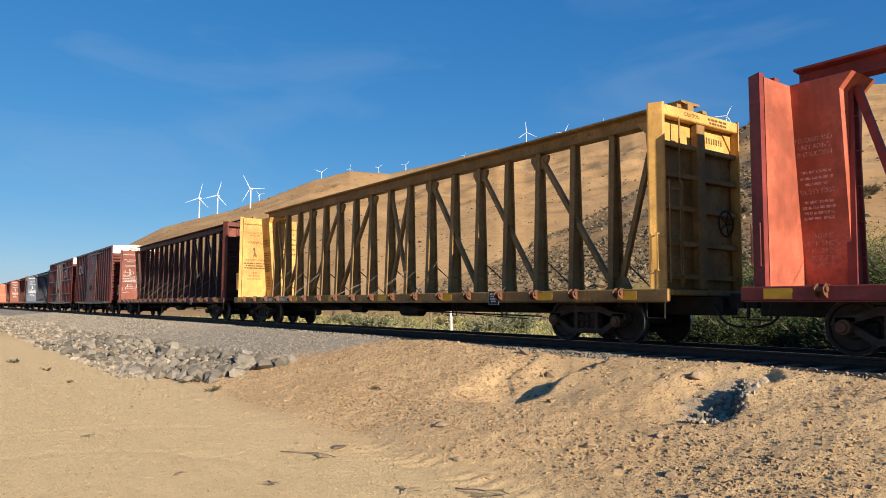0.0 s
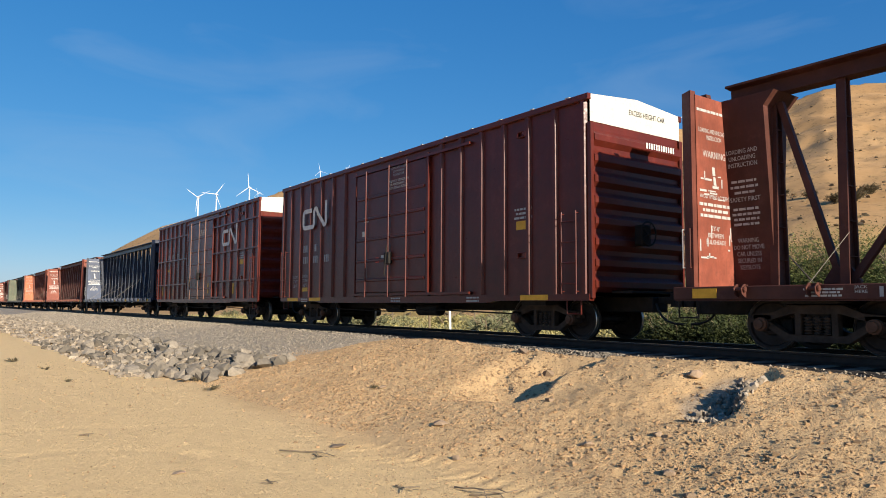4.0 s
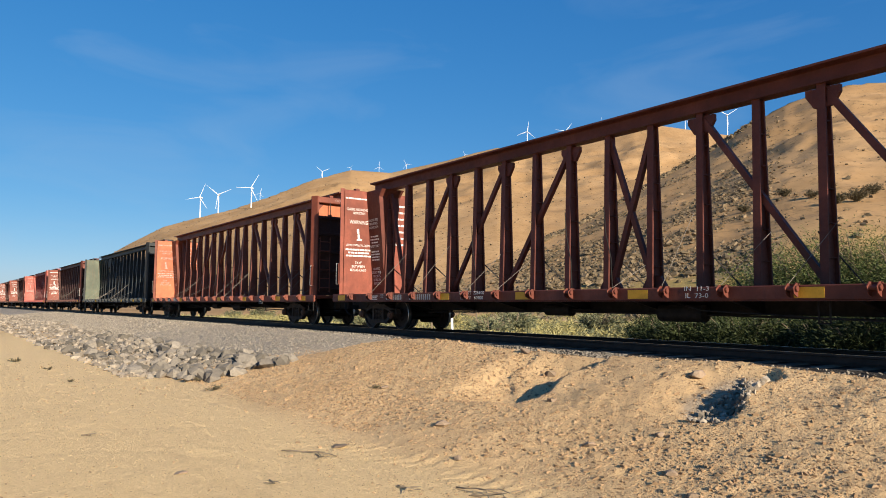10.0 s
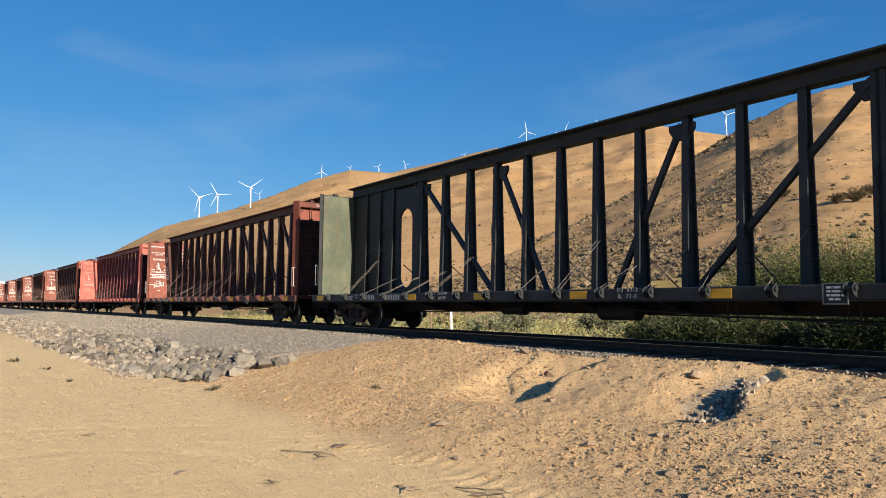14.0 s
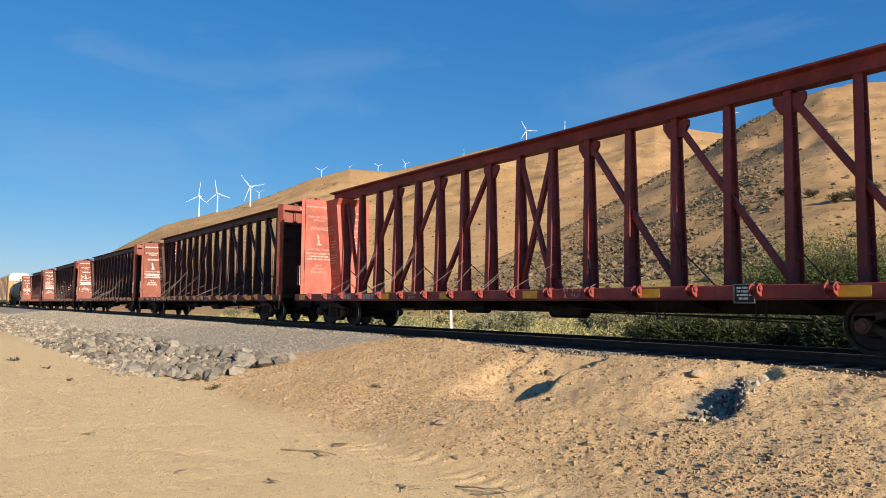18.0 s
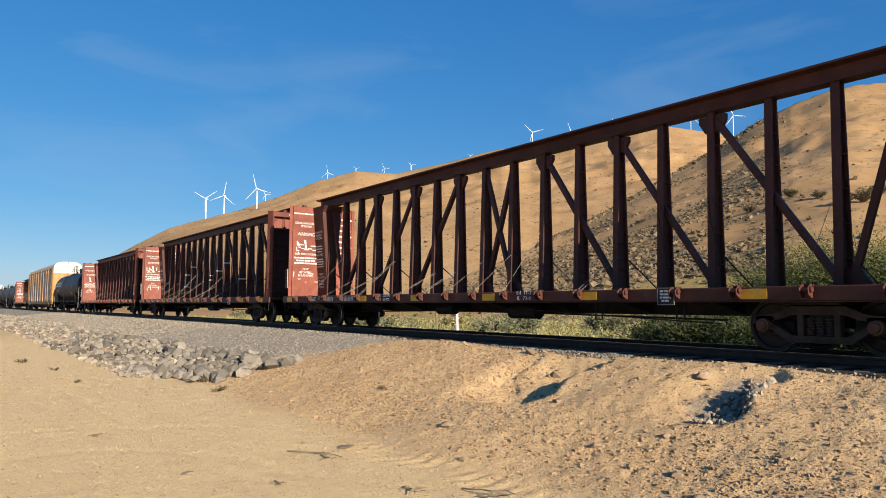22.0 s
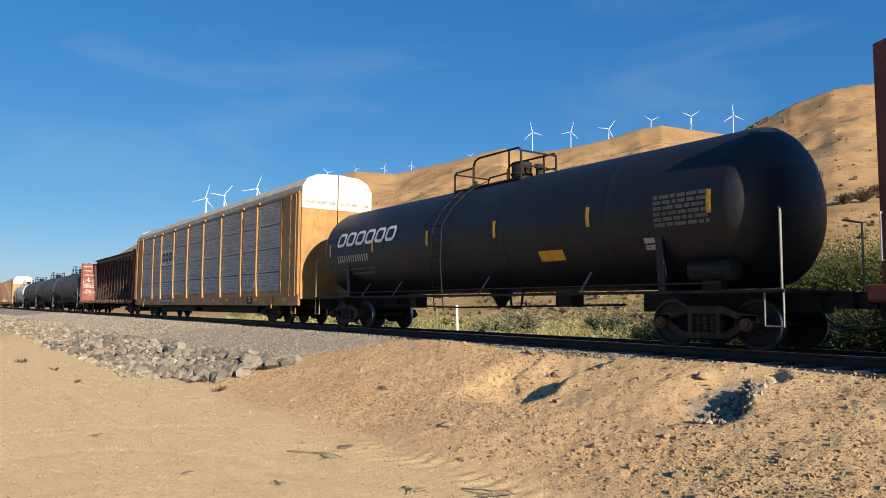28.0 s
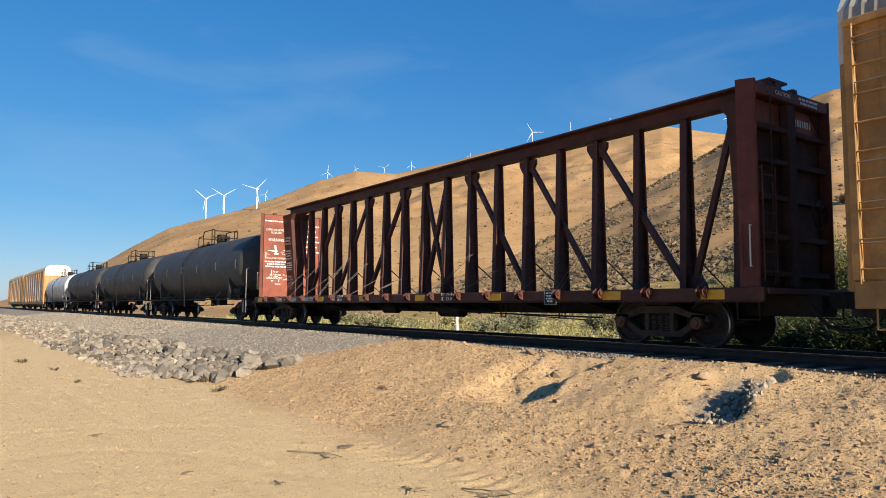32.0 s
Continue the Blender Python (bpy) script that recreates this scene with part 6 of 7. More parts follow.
        for dx in (-0.72, 0.0, 0.72):
            part("brand_mark", shape("brand_mark", mark), BLACK_MAT, car, "dark blocky brand shape", pose(-5.50 + dx, -hw - 0.046, 3.57))
        part("brand_rule", shape("brand_rule", lambda: bars_solid(1.0, 0.045)), BLACK_MAT, car, m=pose(-5.2, -hw - 0.046, 3.21))
    part("fleet_plate", shape("rack_number_plate", lambda: Geo().box(-1.2, 1.2, -0.006, 0, -0.28, 0.0)), BLACK_MAT, car, m=pose(-5.5, -hw - 0.022, 1.12))
    part("fleet_number", shape("rack_number", lambda: bars([2.1], 0.17, 0.04, 52, True)), WHITE_LETTER, car, m=pose(-5.5, -hw - 0.03, 1.07))
    part("sill_emblem", shape("sill_emblem", lambda: bars([0.85], 0.26, 0.04, 53, True)), ROD_MAT, car, "faded brown sill emblem", pose(6.12, -hw - 0.022, 1.08))
    part("data_plate", shape("rack_data", lambda: Geo().box(-0.33, 0.33, -0.006, 0, -0.34, 0.0)), BLACK_MAT, car, "black data plate", pose(8.37, -hw - 0.022, 1.13))
    part("plate_text", shape("plate_lines", lambda: None), WHITE_LETTER, car, m=pose(8.37, -hw - 0.031, 1.1))
    sign = Geo()
    sign.lathe([(-0.004, 0.18), (0.0, 0.18)], 20, 1)
    part("round_sign", shape("round_sign", lambda: sign), WHITE_PANEL, car, "round prohibition sign", pose(9.0, -hw - 0.096, 1.62))
    ring = Geo().lathe([(-0.008, 0.15), (-0.008, 0.18), (-0.004, 0.18), (-0.004, 0.15), (-0.008, 0.15)], 20, 1, caps=False).beam((-0.11, -0.006, 0.11), (0.11, -0.006, -0.11), 0.004, 0.03)
    part("sign_ring", shape("sign_ring", lambda: ring), RED_SIGN, car, "red ring and slash", pose(9.0, -hw - 0.096, 1.62))
    for x in (-12.4, -8.9, -7.0, -4.0, 3.4, 5.4, 9.0, 12.2):
        part("reflector", shape("rack_reflector", lambda: Geo().box(-0.2, 0.2, -0.004, 0, -0.06, 0.06)), YELLOW_MARK, car, "yellow reflective strip", pose(x, -hw - 0.021, 0.98))
    part("brake_rod", shape("rack_rod", lambda: Geo().path([(-7.5, -1.2, 0.66), (7.5, -1.2, 0.66)], 0.02).box(-1.0, 0.2, -1.1, -0.6, 0.4, 0.7, 0.03)), STEEL_DARK, car)
    truck(car, 9.9)
    truck(car, -9.9)
    ends(car, 13.72)
    return car


def far_screens(edges, rows, hw):
    g = Geo()
    for i in range(len(edges) - 1):
        if i % 2:
            for z0, z1 in rows:
                g.box(edges[i] + 0.09, edges[i + 1] - 0.09, hw - 0.03, hw - 0.01, z0, z1)
    return g


# ---- paints ----
def screen(name, color):
    """Galvanised sheet with rows of small punched holes and dull patches."""
    m, nt, bs = nodes_of(name)
    co = nt.nodes.new("ShaderNodeTexCoord")
    br = nt.nodes.new("ShaderNodeTexBrick")
    br.inputs["Scale"].default_value = 1.0
    br.inputs["Brick Width"].default_value = 0.055
    br.inputs["Row Height"].default_value = 0.21
    br.inputs["Mortar Size"].default_value = 0.011
    br.inputs["Mortar Smooth"].default_value = 0.2
    br.inputs["Color1"].default_value = br.inputs["Color2"].default_value = (0, 0, 0, 1)
    br.inputs["Mortar"].default_value = (1, 1, 1, 1)
    sw = nt.nodes.new("ShaderNodeMapping")
    sw.inputs["Rotation"].default_value = (math.pi / 2, 0, 0)
    nt.links.new(co.outputs["Object"], sw.inputs["Vector"])
    nt.links.new(sw.outputs[0], br.inputs["Vector"])
    n1 = noise_node(nt, 1.6, 5, stretch=(1, 1, 4))
    n2 = noise_node(nt, 22.0, 4)
    col = mix(nt, ramp(nt, n1, 0.3, 0.7), tuple(c * 0.7 for c in color), tuple(min(1, c * 1.25) for c in color))
    hole = mix(nt, 1.0, br.outputs["Color"], ramp(nt, n2, 0.40, 0.7, (0, 0, 0), (0.7, 0.7, 0.7)), "MULTIPLY")
    col = mix(nt, hole, col, (0.03, 0.03, 0.032))
    nt.links.new(col, bs.inputs["Base Color"])
    bs.inputs["Metallic"].default_value = 0.15
    bs.inputs["Roughness"].default_value = 0.5
    return m


GREY_STEEL = plain("weathered_galvanised_steel", (0.24, 0.23, 0.21), 0.6, 0.3)
ROOF_MAT = plain("galvanised_roof", (0.40, 0.37, 0.33), 0.5, 0.3, 0.2, 2.0)
RACK_ROOF = plain("dusty_galvanised_roof", (0.29, 0.262, 0.225), 0.55, 0.2, 0.2, 2.0)
EMBLEM_WHITE = plain("chalky_white_paint", (0.52, 0.50, 0.48), 0.7, 0, 0.2, 5.0)
WHITE_PANEL = plain("aged_white_paint", (0.52, 0.49, 0.43), 0.55, 0, 0.08, 2.0)
ROD_MAT = plain("rusted_rods", (0.21, 0.115, 0.085), 0.6, 0.2, 0.3)
BRAND_WHITE = plain("brand_white_paint", (0.58, 0.57, 0.55), 0.6, 0, 0.12, 6.0)
# blue of the sun-facing end walls, brightened; frames keep the darker P_BLUE
P_BLUEWALL = paint("sunlit_blue", (0.034, 0.052, 0.105), 0.15, 0.38, (0.16, 0.17, 0.19), spec=0.45)
RED_SIGN = plain("red_sign_paint", (0.45, 0.05, 0.03), 0.5)
RACK_YELLOW = paint("rack_yellow", (0.37, 0.19, 0.05), 0.35, 0.55)
SCREEN_MAT = screen("galvanised_screen", (0.42, 0.42, 0.415))
SCREEN_PALE = screen("new_galvanised_screen", (0.46, 0.46, 0.455))
# frame paints are darkened for shade, wall paints brightened for sun
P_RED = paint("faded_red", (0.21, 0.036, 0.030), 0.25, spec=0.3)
# end wall colour with the shade of the next car put in
P_ENDSHADE = paint("shaded_end_wall", (0.055, 0.027, 0.023), 0.4, 0.7, spec=0.15)
P_PINKRED = paint("sunlit_red", (0.42, 0.095, 0.062), 0.3, fade=0.35)
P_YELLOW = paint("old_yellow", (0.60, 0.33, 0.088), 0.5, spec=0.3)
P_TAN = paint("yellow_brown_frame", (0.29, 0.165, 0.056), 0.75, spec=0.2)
DARK_LETTER = stencil("dark_brown_stencil", (0.13, 0.075, 0.025), 0.6)
P_RUSTY = paint("rusty_winches", (0.13, 0.055, 0.03), 0.7, spec=0.2)
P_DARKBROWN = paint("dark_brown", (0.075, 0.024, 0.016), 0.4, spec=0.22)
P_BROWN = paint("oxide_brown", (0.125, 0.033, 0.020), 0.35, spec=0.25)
P_BROWNRED = paint("sunlit_oxide_red", (0.23, 0.058, 0.033), 0.35, spec=0.3)
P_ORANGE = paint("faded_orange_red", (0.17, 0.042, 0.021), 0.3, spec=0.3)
P_ORANGEWALL = paint("sunlit_orange", (0.46, 0.125, 0.045), 0.2)
P_REDWALL = paint("sunlit_dirty_orange_red", (0.44, 0.105, 0.055), 0.75, rust_color=(0.16, 0.07, 0.045), fade=0.4)
P_BLUE = paint("navy_blue", (0.014, 0.021, 0.043), 0.3, 0.40, spec=0.34)
P_GREEN = paint("faded_green", (0.088, 0.104, 0.062), 0.7, rust_color=(0.22, 0.07, 0.03))
P_GREENDARK = paint("black_green", (0.020, 0.023, 0.024), 0.3, spec=0.25)
P_BOX = paint("box_car_brown", (0.112, 0.0138, 0.0062), 0.15, 0.32, fade=0.12, spec=0.3)
P_BOX2 = paint("box_car_brown_older", (0.096, 0.0128, 0.0062), 0.2, 0.36, fade=0.12, spec=0.3)
P_TANK = paint("tank_black", (0.0075, 0.0085, 0.0115), 0.08, 0.5, (0.016, 0.015, 0.016), fade=0.12, spec=0.35)
P_TANK2 = paint("tank_black_dusty", (0.045, 0.042, 0.038), 0.2, 0.6, (0.07, 0.06, 0.05), spec=0.5)
P_WHITETANK = paint("tank_white", (0.62, 0.60, 0.56), 0.2, 0.5)
PALE_RED = stencil("pink_white_stencil", (0.58, 0.36, 0.31), 0.7)
GREY_LETTER = stencil("dirty_grey_stencil", (0.42, 0.41, 0.39), 0.3)


# ---- the train: (car, its middle at the start) ----
def consist():
    flat, train = 24.555, []
    def put(car, length):
        if not train:
            x = -30.87 + 11.12 + flat
        else:
            x = train[-1][1] - train[-1][2] / 2 - length / 2
        train.append((car, x, length))
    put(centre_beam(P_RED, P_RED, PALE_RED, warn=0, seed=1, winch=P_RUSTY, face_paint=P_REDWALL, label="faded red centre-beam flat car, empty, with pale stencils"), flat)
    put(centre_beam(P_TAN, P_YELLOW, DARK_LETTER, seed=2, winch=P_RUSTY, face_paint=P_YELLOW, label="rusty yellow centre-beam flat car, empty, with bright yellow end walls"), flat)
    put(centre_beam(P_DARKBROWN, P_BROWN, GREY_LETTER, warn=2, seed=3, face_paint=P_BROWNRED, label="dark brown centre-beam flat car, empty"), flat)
    put(boxcar(P_BOX2, False, "brown high box car with smooth panels and a white emblem"), 18.1)
    put(boxcar(P_BOX, True, "brown high box car with banded sides and a white emblem"), 18.1)
    put(centre_beam(P_BLUE, None, None, seed=4, face_paint=P_BLUEWALL, label="navy blue centre-beam flat car, empty, with white warnings"), flat)
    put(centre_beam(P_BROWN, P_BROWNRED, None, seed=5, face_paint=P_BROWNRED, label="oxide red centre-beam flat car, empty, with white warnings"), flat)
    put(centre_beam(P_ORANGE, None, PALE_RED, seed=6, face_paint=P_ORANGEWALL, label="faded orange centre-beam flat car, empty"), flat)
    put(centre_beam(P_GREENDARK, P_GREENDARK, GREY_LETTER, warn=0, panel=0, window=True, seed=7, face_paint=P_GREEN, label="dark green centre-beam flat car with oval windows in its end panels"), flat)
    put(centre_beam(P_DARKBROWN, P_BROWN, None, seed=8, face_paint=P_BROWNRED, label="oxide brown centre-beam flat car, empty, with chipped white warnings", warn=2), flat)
    put(centre_beam(P_RED, P_PINKRED, PALE_RED, seed=9, face_paint=P_PINKRED, label="red centre-beam flat car, empty, with sunlit colour on its end walls"), flat)
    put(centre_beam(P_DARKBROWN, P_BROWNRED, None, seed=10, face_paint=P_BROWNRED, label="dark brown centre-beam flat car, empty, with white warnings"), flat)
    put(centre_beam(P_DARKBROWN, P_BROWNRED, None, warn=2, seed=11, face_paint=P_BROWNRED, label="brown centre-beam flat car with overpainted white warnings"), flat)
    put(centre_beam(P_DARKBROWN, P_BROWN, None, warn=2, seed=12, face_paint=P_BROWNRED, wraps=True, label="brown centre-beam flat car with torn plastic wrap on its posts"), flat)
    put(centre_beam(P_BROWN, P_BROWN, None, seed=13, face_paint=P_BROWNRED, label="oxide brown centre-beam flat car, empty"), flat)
    put(tank_car(P_TANK, None, "black tank car with a pale brand band"), 18.55)
    put(auto_rack("yellow and grey covered automobile rack car"), 28.35)
    put(centre_beam(P_DARKBROWN, P_BROWN, None, seed=14, face_paint=P_BROWNRED, warn=2, label="dark red centre-beam flat car, empty"), flat)
    put(tank_car(P_TANK2, None, "dusty black tank car", False), 16.6 + 1.7)
    put(tank_car(P_TANK2, None, "dusty black tank car", False), 18.3)
    put(tank_car(P_TANK2, None, "dusty black tank car", False), 18.3)
    put(tank_car(P_WHITETANK, None, "white tank car among black ones", False), 18.3)
    put(auto_rack("yellow covered automobile rack car", False), 28.35)
    put(auto_rack("yellow covered automobile rack car", False), 28.35)
    return train


TRAIN = consist()


# ---- wind turbines on the far ridges: bearing, height angle and distance of the hub ----
TURBINES = [(73.26, 8.17, 1302), (71.93, 8.46, 1302), (69.47, 9.11, 1205), (68.81, 8.70, 3255), (63.98, 10.63, 2325), (61.72, 11.02, 4400), (59.43, 11.13, 3255), (57.21, 11.39, 3255),
            (52.40, 12.19, 4300), (47.32, 13.96, 1627), (44.23, 13.91, 1808), (41.24, 14.00, 1627), (37.97, 14.46, 2170), (35.01, 14.54, 1808), (31.97, 14.36, 1627)]
ROTORS = []


def blade_geo():
    g = Geo()
    vs, fs = [], []
    prof = [(0.0, 0.42, 0.4), (1.5, 0.45, 0.4), (5.0, 0.95, 0.2), (12.0, 0.68, 0.12), (20.0, 0.42, 0.08), (25.4, 0.22, 0.04), (26.0, 0.06, 0.02)]
    for z, c, t in prof:
        vs += [(-c * 0.35, -t, z), (c * 0.65, 0, z), (-c * 0.35, t, z), (-c * 0.6, 0, z)]
    for k in range(len(prof) - 1):
        for i in range(4):
            j = (i + 1) % 4
            fs.append((4 * k + i, 4 * k + j, 4 * k + 4 + j, 4 * k + 4 + i))
    return g.add(vs, fs)


def build_turbines():
    rng = random.Random(31)
    for a, e, d in TURBINES:
        x, y = -math.sin(radians(a)) * d, math.cos(radians(a)) * d
        z = EYE[2] + math.tan(radians(e)) * d
        gz = ground_at(x, y)
        tall = max(z - gz + 1.0, 20.0)
        t = new("wind_turbine")
        t.matrix_basis = pose(x, y, z - tall, 0, 0, 50 + rng.uniform(-5, 5))
        tagged(t, "white three-bladed wind turbine on the ridge", "wind turbine", "turbines on the ridge")
        part("tower", Geo().rod((0, 0, 0), (0, 0, tall - 0.8), 1.15, 14, 0.7), TURBINE_MAT, t)
        part("nacelle", shape("nacelle", lambda: Geo().box(-1.4, 1.4, -3.0, 5.0, -1.3, 1.5, 0.5)), TURBINE_MAT, t, m=pose(0, 0, tall))
        rotor = part("rotor", shape("rotor_hub", lambda: Geo().lathe([(-1.4, 0.2), (-1.0, 0.9), (0.3, 1.1)], 14, 1)), TURBINE_MAT, t, m=pose(0, -3.4, tall))
        for k in range(3):
            part("blade", shape("blade", blade_geo), TURBINE_MAT, rotor, m=Matrix.Rotation(radians(120 * k), 4, "Y"))
        ROTORS.append((rotor, tall, rng.uniform(0, 120), rng.uniform(62, 90)))


build_turbines()


# ---- shrubs ----
LEAF_GREEN = leafy("willow_leaves", (0.035, 0.055, 0.015), (0.13, 0.145, 0.042))
# leaf green darkened to stand for the thicket's own shade
LEAF_SHADED = leafy("deep_green_leaves", (0.016, 0.024, 0.009), (0.06, 0.072, 0.024))
LEAF_HILL = leafy("grey_brown_scrub", (0.085, 0.065, 0.038), (0.22, 0.155, 0.088))
LEAF_SAGE = leafy("sage_leaves", (0.09, 0.10, 0.055), (0.20, 0.19, 0.10))
LEAF_GOLD = leafy("dry_gold_brush", (0.22, 0.19, 0.07), (0.38, 0.325, 0.135))
LEAF_DRY = leafy("dry_scrub", (0.06, 0.052, 0.03), (0.15, 0.115, 0.065))
TWIG_MAT = plain("shrub_wood", (0.19, 0.145, 0.095), 0.9)


def crown_mesh(seed, n, h, w, leaf=0.12):
    """Sprays of narrow leaves along arching stems."""
    rng = random.Random(seed)
    vs, fs = [], []
    stems = max(8, n // 45)
    for _ in range(stems):
        a = rng.uniform(0, 6.283)
        reach = w * rng.uniform(0.25, 1.0)
        top = h * rng.uniform(0.55, 1.0) * (1 - 0.35 * (reach / w) ** 2)
        for _ in range(n // stems):
            t = rng.random() ** 0.7
            p = Vector((math.cos(a) * reach * t, math.sin(a) * reach * t, top * (t ** 0.75)))
            p += Vector((rng.gauss(0, 1), rng.gauss(0, 1), rng.gauss(0, 1))) * 0.10 * h * 0.6
            p.z = max(p.z, 0.05)
            d = Vector((math.cos(a) + rng.gauss(0, 0.7), math.sin(a) + rng.gauss(0, 0.7), rng.uniform(-0.2, 1.2))).normalized()
            s = d.cross(Vector((rng.gauss(0, 1), rng.gauss(0, 1), rng.gauss(0, 1)))).normalized() * leaf * rng.uniform(0.14, 0.24)
            ln = leaf * rng.uniform(0.8, 1.7)
            k = len(vs)
            vs += [p - s, p + s, p + d * ln + s * 0.2, p + d * ln - s * 0.2]
            fs.append((k, k + 1, k + 2, k + 3))
    me = bpy.data.meshes.new("crown")
    me.from_pydata([tuple(v) for v in vs], [], fs)
    me.materials.append(None)
    return me


def stems_geo(seed, h, w):
    rng = random.Random(seed)
    g = Geo()
    for _ in range(9):
        a, r = rng.uniform(0, 6.283), w * rng.uniform(0.2, 0.8)
        m = Vector((math.cos(a) * r * 0.4, math.sin(a) * r * 0.4, h * 0.5))
        q = Vector((math.cos(a) * r, math.sin(a) * r, h * 0.85))
        g.rod((0, 0, -0.1), m, 0.045, 6, 0.03)
        g.rod(m, q, 0.03, 5, 0.01)
    return g


def shrub(x, y, size, kind, name, label, seed):
    crowns = {"willow": (LEAF_GREEN, 26000, 3.2, 2.2, 0.05), "thicket": (LEAF_SHADED, 11000, 1.6, 1.3, 0.085), "sage": (LEAF_SAGE, 1500, 1.0, 0.9, 0.11), "gold": (LEAF_GOLD, 1300, 0.9, 0.8, 0.12), "scrub": (LEAF_DRY, 2600, 1.7, 1.5, 0.17)}
    mat, n, h, w, leaf = crowns[kind]
    v = seed % 3
    ob = new(name)
    ob.matrix_basis = pose(x, y, ground_at(x, y), 0, 0, (seed * 77) % 360) @ Matrix.Scale(size, 4)
    tagged(ob, label, "shrub", "shrubs beyond the track")
    part("crown", shape("crown|%s%d" % (kind, v), lambda: crown_mesh(seed, n, h, w, leaf)), mat, ob)
    tagged(part("stem", shape("stems|%s%d" % (kind, v), lambda: stems_geo(seed, h, w)), TWIG_MAT, ob), kind="stuff")
    return ob


def polar(a, d):
    return -math.sin(radians(a)) * d, math.cos(radians(a)) * d


def build_plants():
    rng = random.Random(8)
    k = 0
    for a, d, s in ((34.5, 31, 0.7), (32, 31, 0.9), (30.0, 33, 1.3), (27.5, 31, 1.45), (25.5, 30, 1.5), (23.5, 31, 1.6), (21.0, 29, 1.5), (18.5, 28, 1.4), (29, 24, 0.7), (33.5, 24, 0.6), (36.5, 27, 0.6),
                    (26.5, 22.5, 0.7), (22.5, 22, 0.75), (31, 22, 0.55)):
        shrub(*polar(a, d), s, "willow", "willow_shrub", "green bushy willow shrub beyond the track", k)
        k += 1
    # unseen willows right of the view, added to throw shade on the thicket
    for x, y, size in ((-2.6, 18.8, 1.0), (-4.4, 20.4, 1.15), (-5.6, 18.7, 0.95), (-6.6, 21.3, 1.2)):
        shrub(x, y, size, "willow", "willow_shrub", "green bushy willow shrub beyond the track", k)
        k += 1
    for i in range(26):
        a = 12.5 + i * 0.97
        y = rng.uniform(18.2, 21.5)
        shrub(-math.tan(radians(a)) * y, y, rng.uniform(0.7, 1.15), "thicket", "thicket_bush", "dark green leafy bush beside the track", k)
        k += 1
    for _ in range(46):
        a = rng.uniform(33, 72)
        d = rng.uniform(30, 62) if a < 60 else rng.uniform(45, 90)
        kind = "gold" if rng.random() < 0.45 else "sage"
        shrub(*polar(a, d), rng.uniform(0.8, 1.7), kind, "rabbitbrush" if kind == "gold" else "sagebrush",
              "golden dry brush beyond the track" if kind == "gold" else "grey-green sagebrush beyond the track", k)
        k += 1
    for a, d, s in ((24.8, 140, 1.2), (23.6, 142, 1.5), (26.4, 150, 1.0), (28.2, 160, 1.1), (31, 155, 1.0), (22.6, 150, 1.3)):
        shrub(*polar(a, d), s, "scrub", "juniper_bush", "dark round bush on the hillside", k)
        k += 1
    # hillside scrub
    vs, fs = [], []
    data = []
    for i in range(6):
        core, spray = rock_mesh(880 + i, 0.62, 13), crown_mesh(900 + i, 22, 0.55, 0.62, 0.15)
        kc = len(core.vertices)
        co = np.array([(v.co.x * 0.5, v.co.y * 0.5, v.co.z * 0.5 + 0.14) for v in core.vertices] + [v.co[:] for v in spray.vertices])
        data.append((co, [tuple(p.vertices) for p in core.polygons] + [tuple(kc + q for q in p.vertices) for p in spray.polygons]))
    pts = []
    while len(pts) < 27000:
        a, d = rng.uniform(18, 60) if len(pts) < 12000 else rng.uniform(28, 50), 60 + 320 * rng.random() ** 1.2
        if len(pts) > 24500:
            a = rng.uniform(29.5, 47)
            d = float(curve(NEAR_DIST, a)) * rng.uniform(0.965, 1.0)
        elif len(pts) > 22000:
            a, d = rng.uniform(30, 80), rng.uniform(380, 1380)
        x, y = polar(a, d)
        pts.append((x, y, a, d))
    X, Y = np.array([p[0] for p in pts]), np.array([p[1] for p in pts])
    h, near, tn = hills(X, Y)
    patch = fbm(X, Y, 1 / 22.0, 5, 404)
    Z = ground_z(X, Y)
    n = 0
    for i, (x, y, a, d) in enumerate(pts):
        dense = patch[i] > -0.08 and near[i] and tn[i] < 0.85 and a > 29
        ridge = i > 24500
        if d < 380 and not dense and not ridge and rng.random() > 0.13:
            continue
        co, faces = data[rng.randrange(6)]
        s = rng.uniform(0.5, 1.1 + 1.0 * (rng.random() < 0.2)) * (1.6 if ridge else 1 if d < 380 else 2.0)
        t = rng.uniform(0, 6.283)
        c, q = math.cos(t) * s, math.sin(t) * s
        vs.append(np.stack([co[:, 0] * c - co[:, 1] * q + x, co[:, 0] * q + co[:, 1] * c + y, co[:, 2] * s + Z[i] - 0.05], -1))
        fs += [tuple(n + j for j in f) for f in faces]
        n += len(co)
    me = bpy.data.meshes.new("hillside_scrub")
    me.from_pydata(np.concatenate(vs).tolist(), [], fs)
    me.materials.append(LEAF_HILL)
    tagged(new("hillside_scrub", me), "low dark scrub scattered over the dry hillside", "scrub", kind="stuff")
    # low growth behind the track
    for name, mat, count, lo, hi, r0, r1, label in (("dry_grass", LEAF_GOLD, 3400, 36, 88, 24, 80, "yellow dry grass and brush beyond the track"),
                                                    ("weeds", LEAF_SHADED, 2300, 12, 38, 19, 34, "dark green weeds growing along the far side of the track"),
                                                    ("low_sage", LEAF_SAGE, 1500, 37, 85, 21, 80, "grey-green low brush beyond the track")):
        pts = []
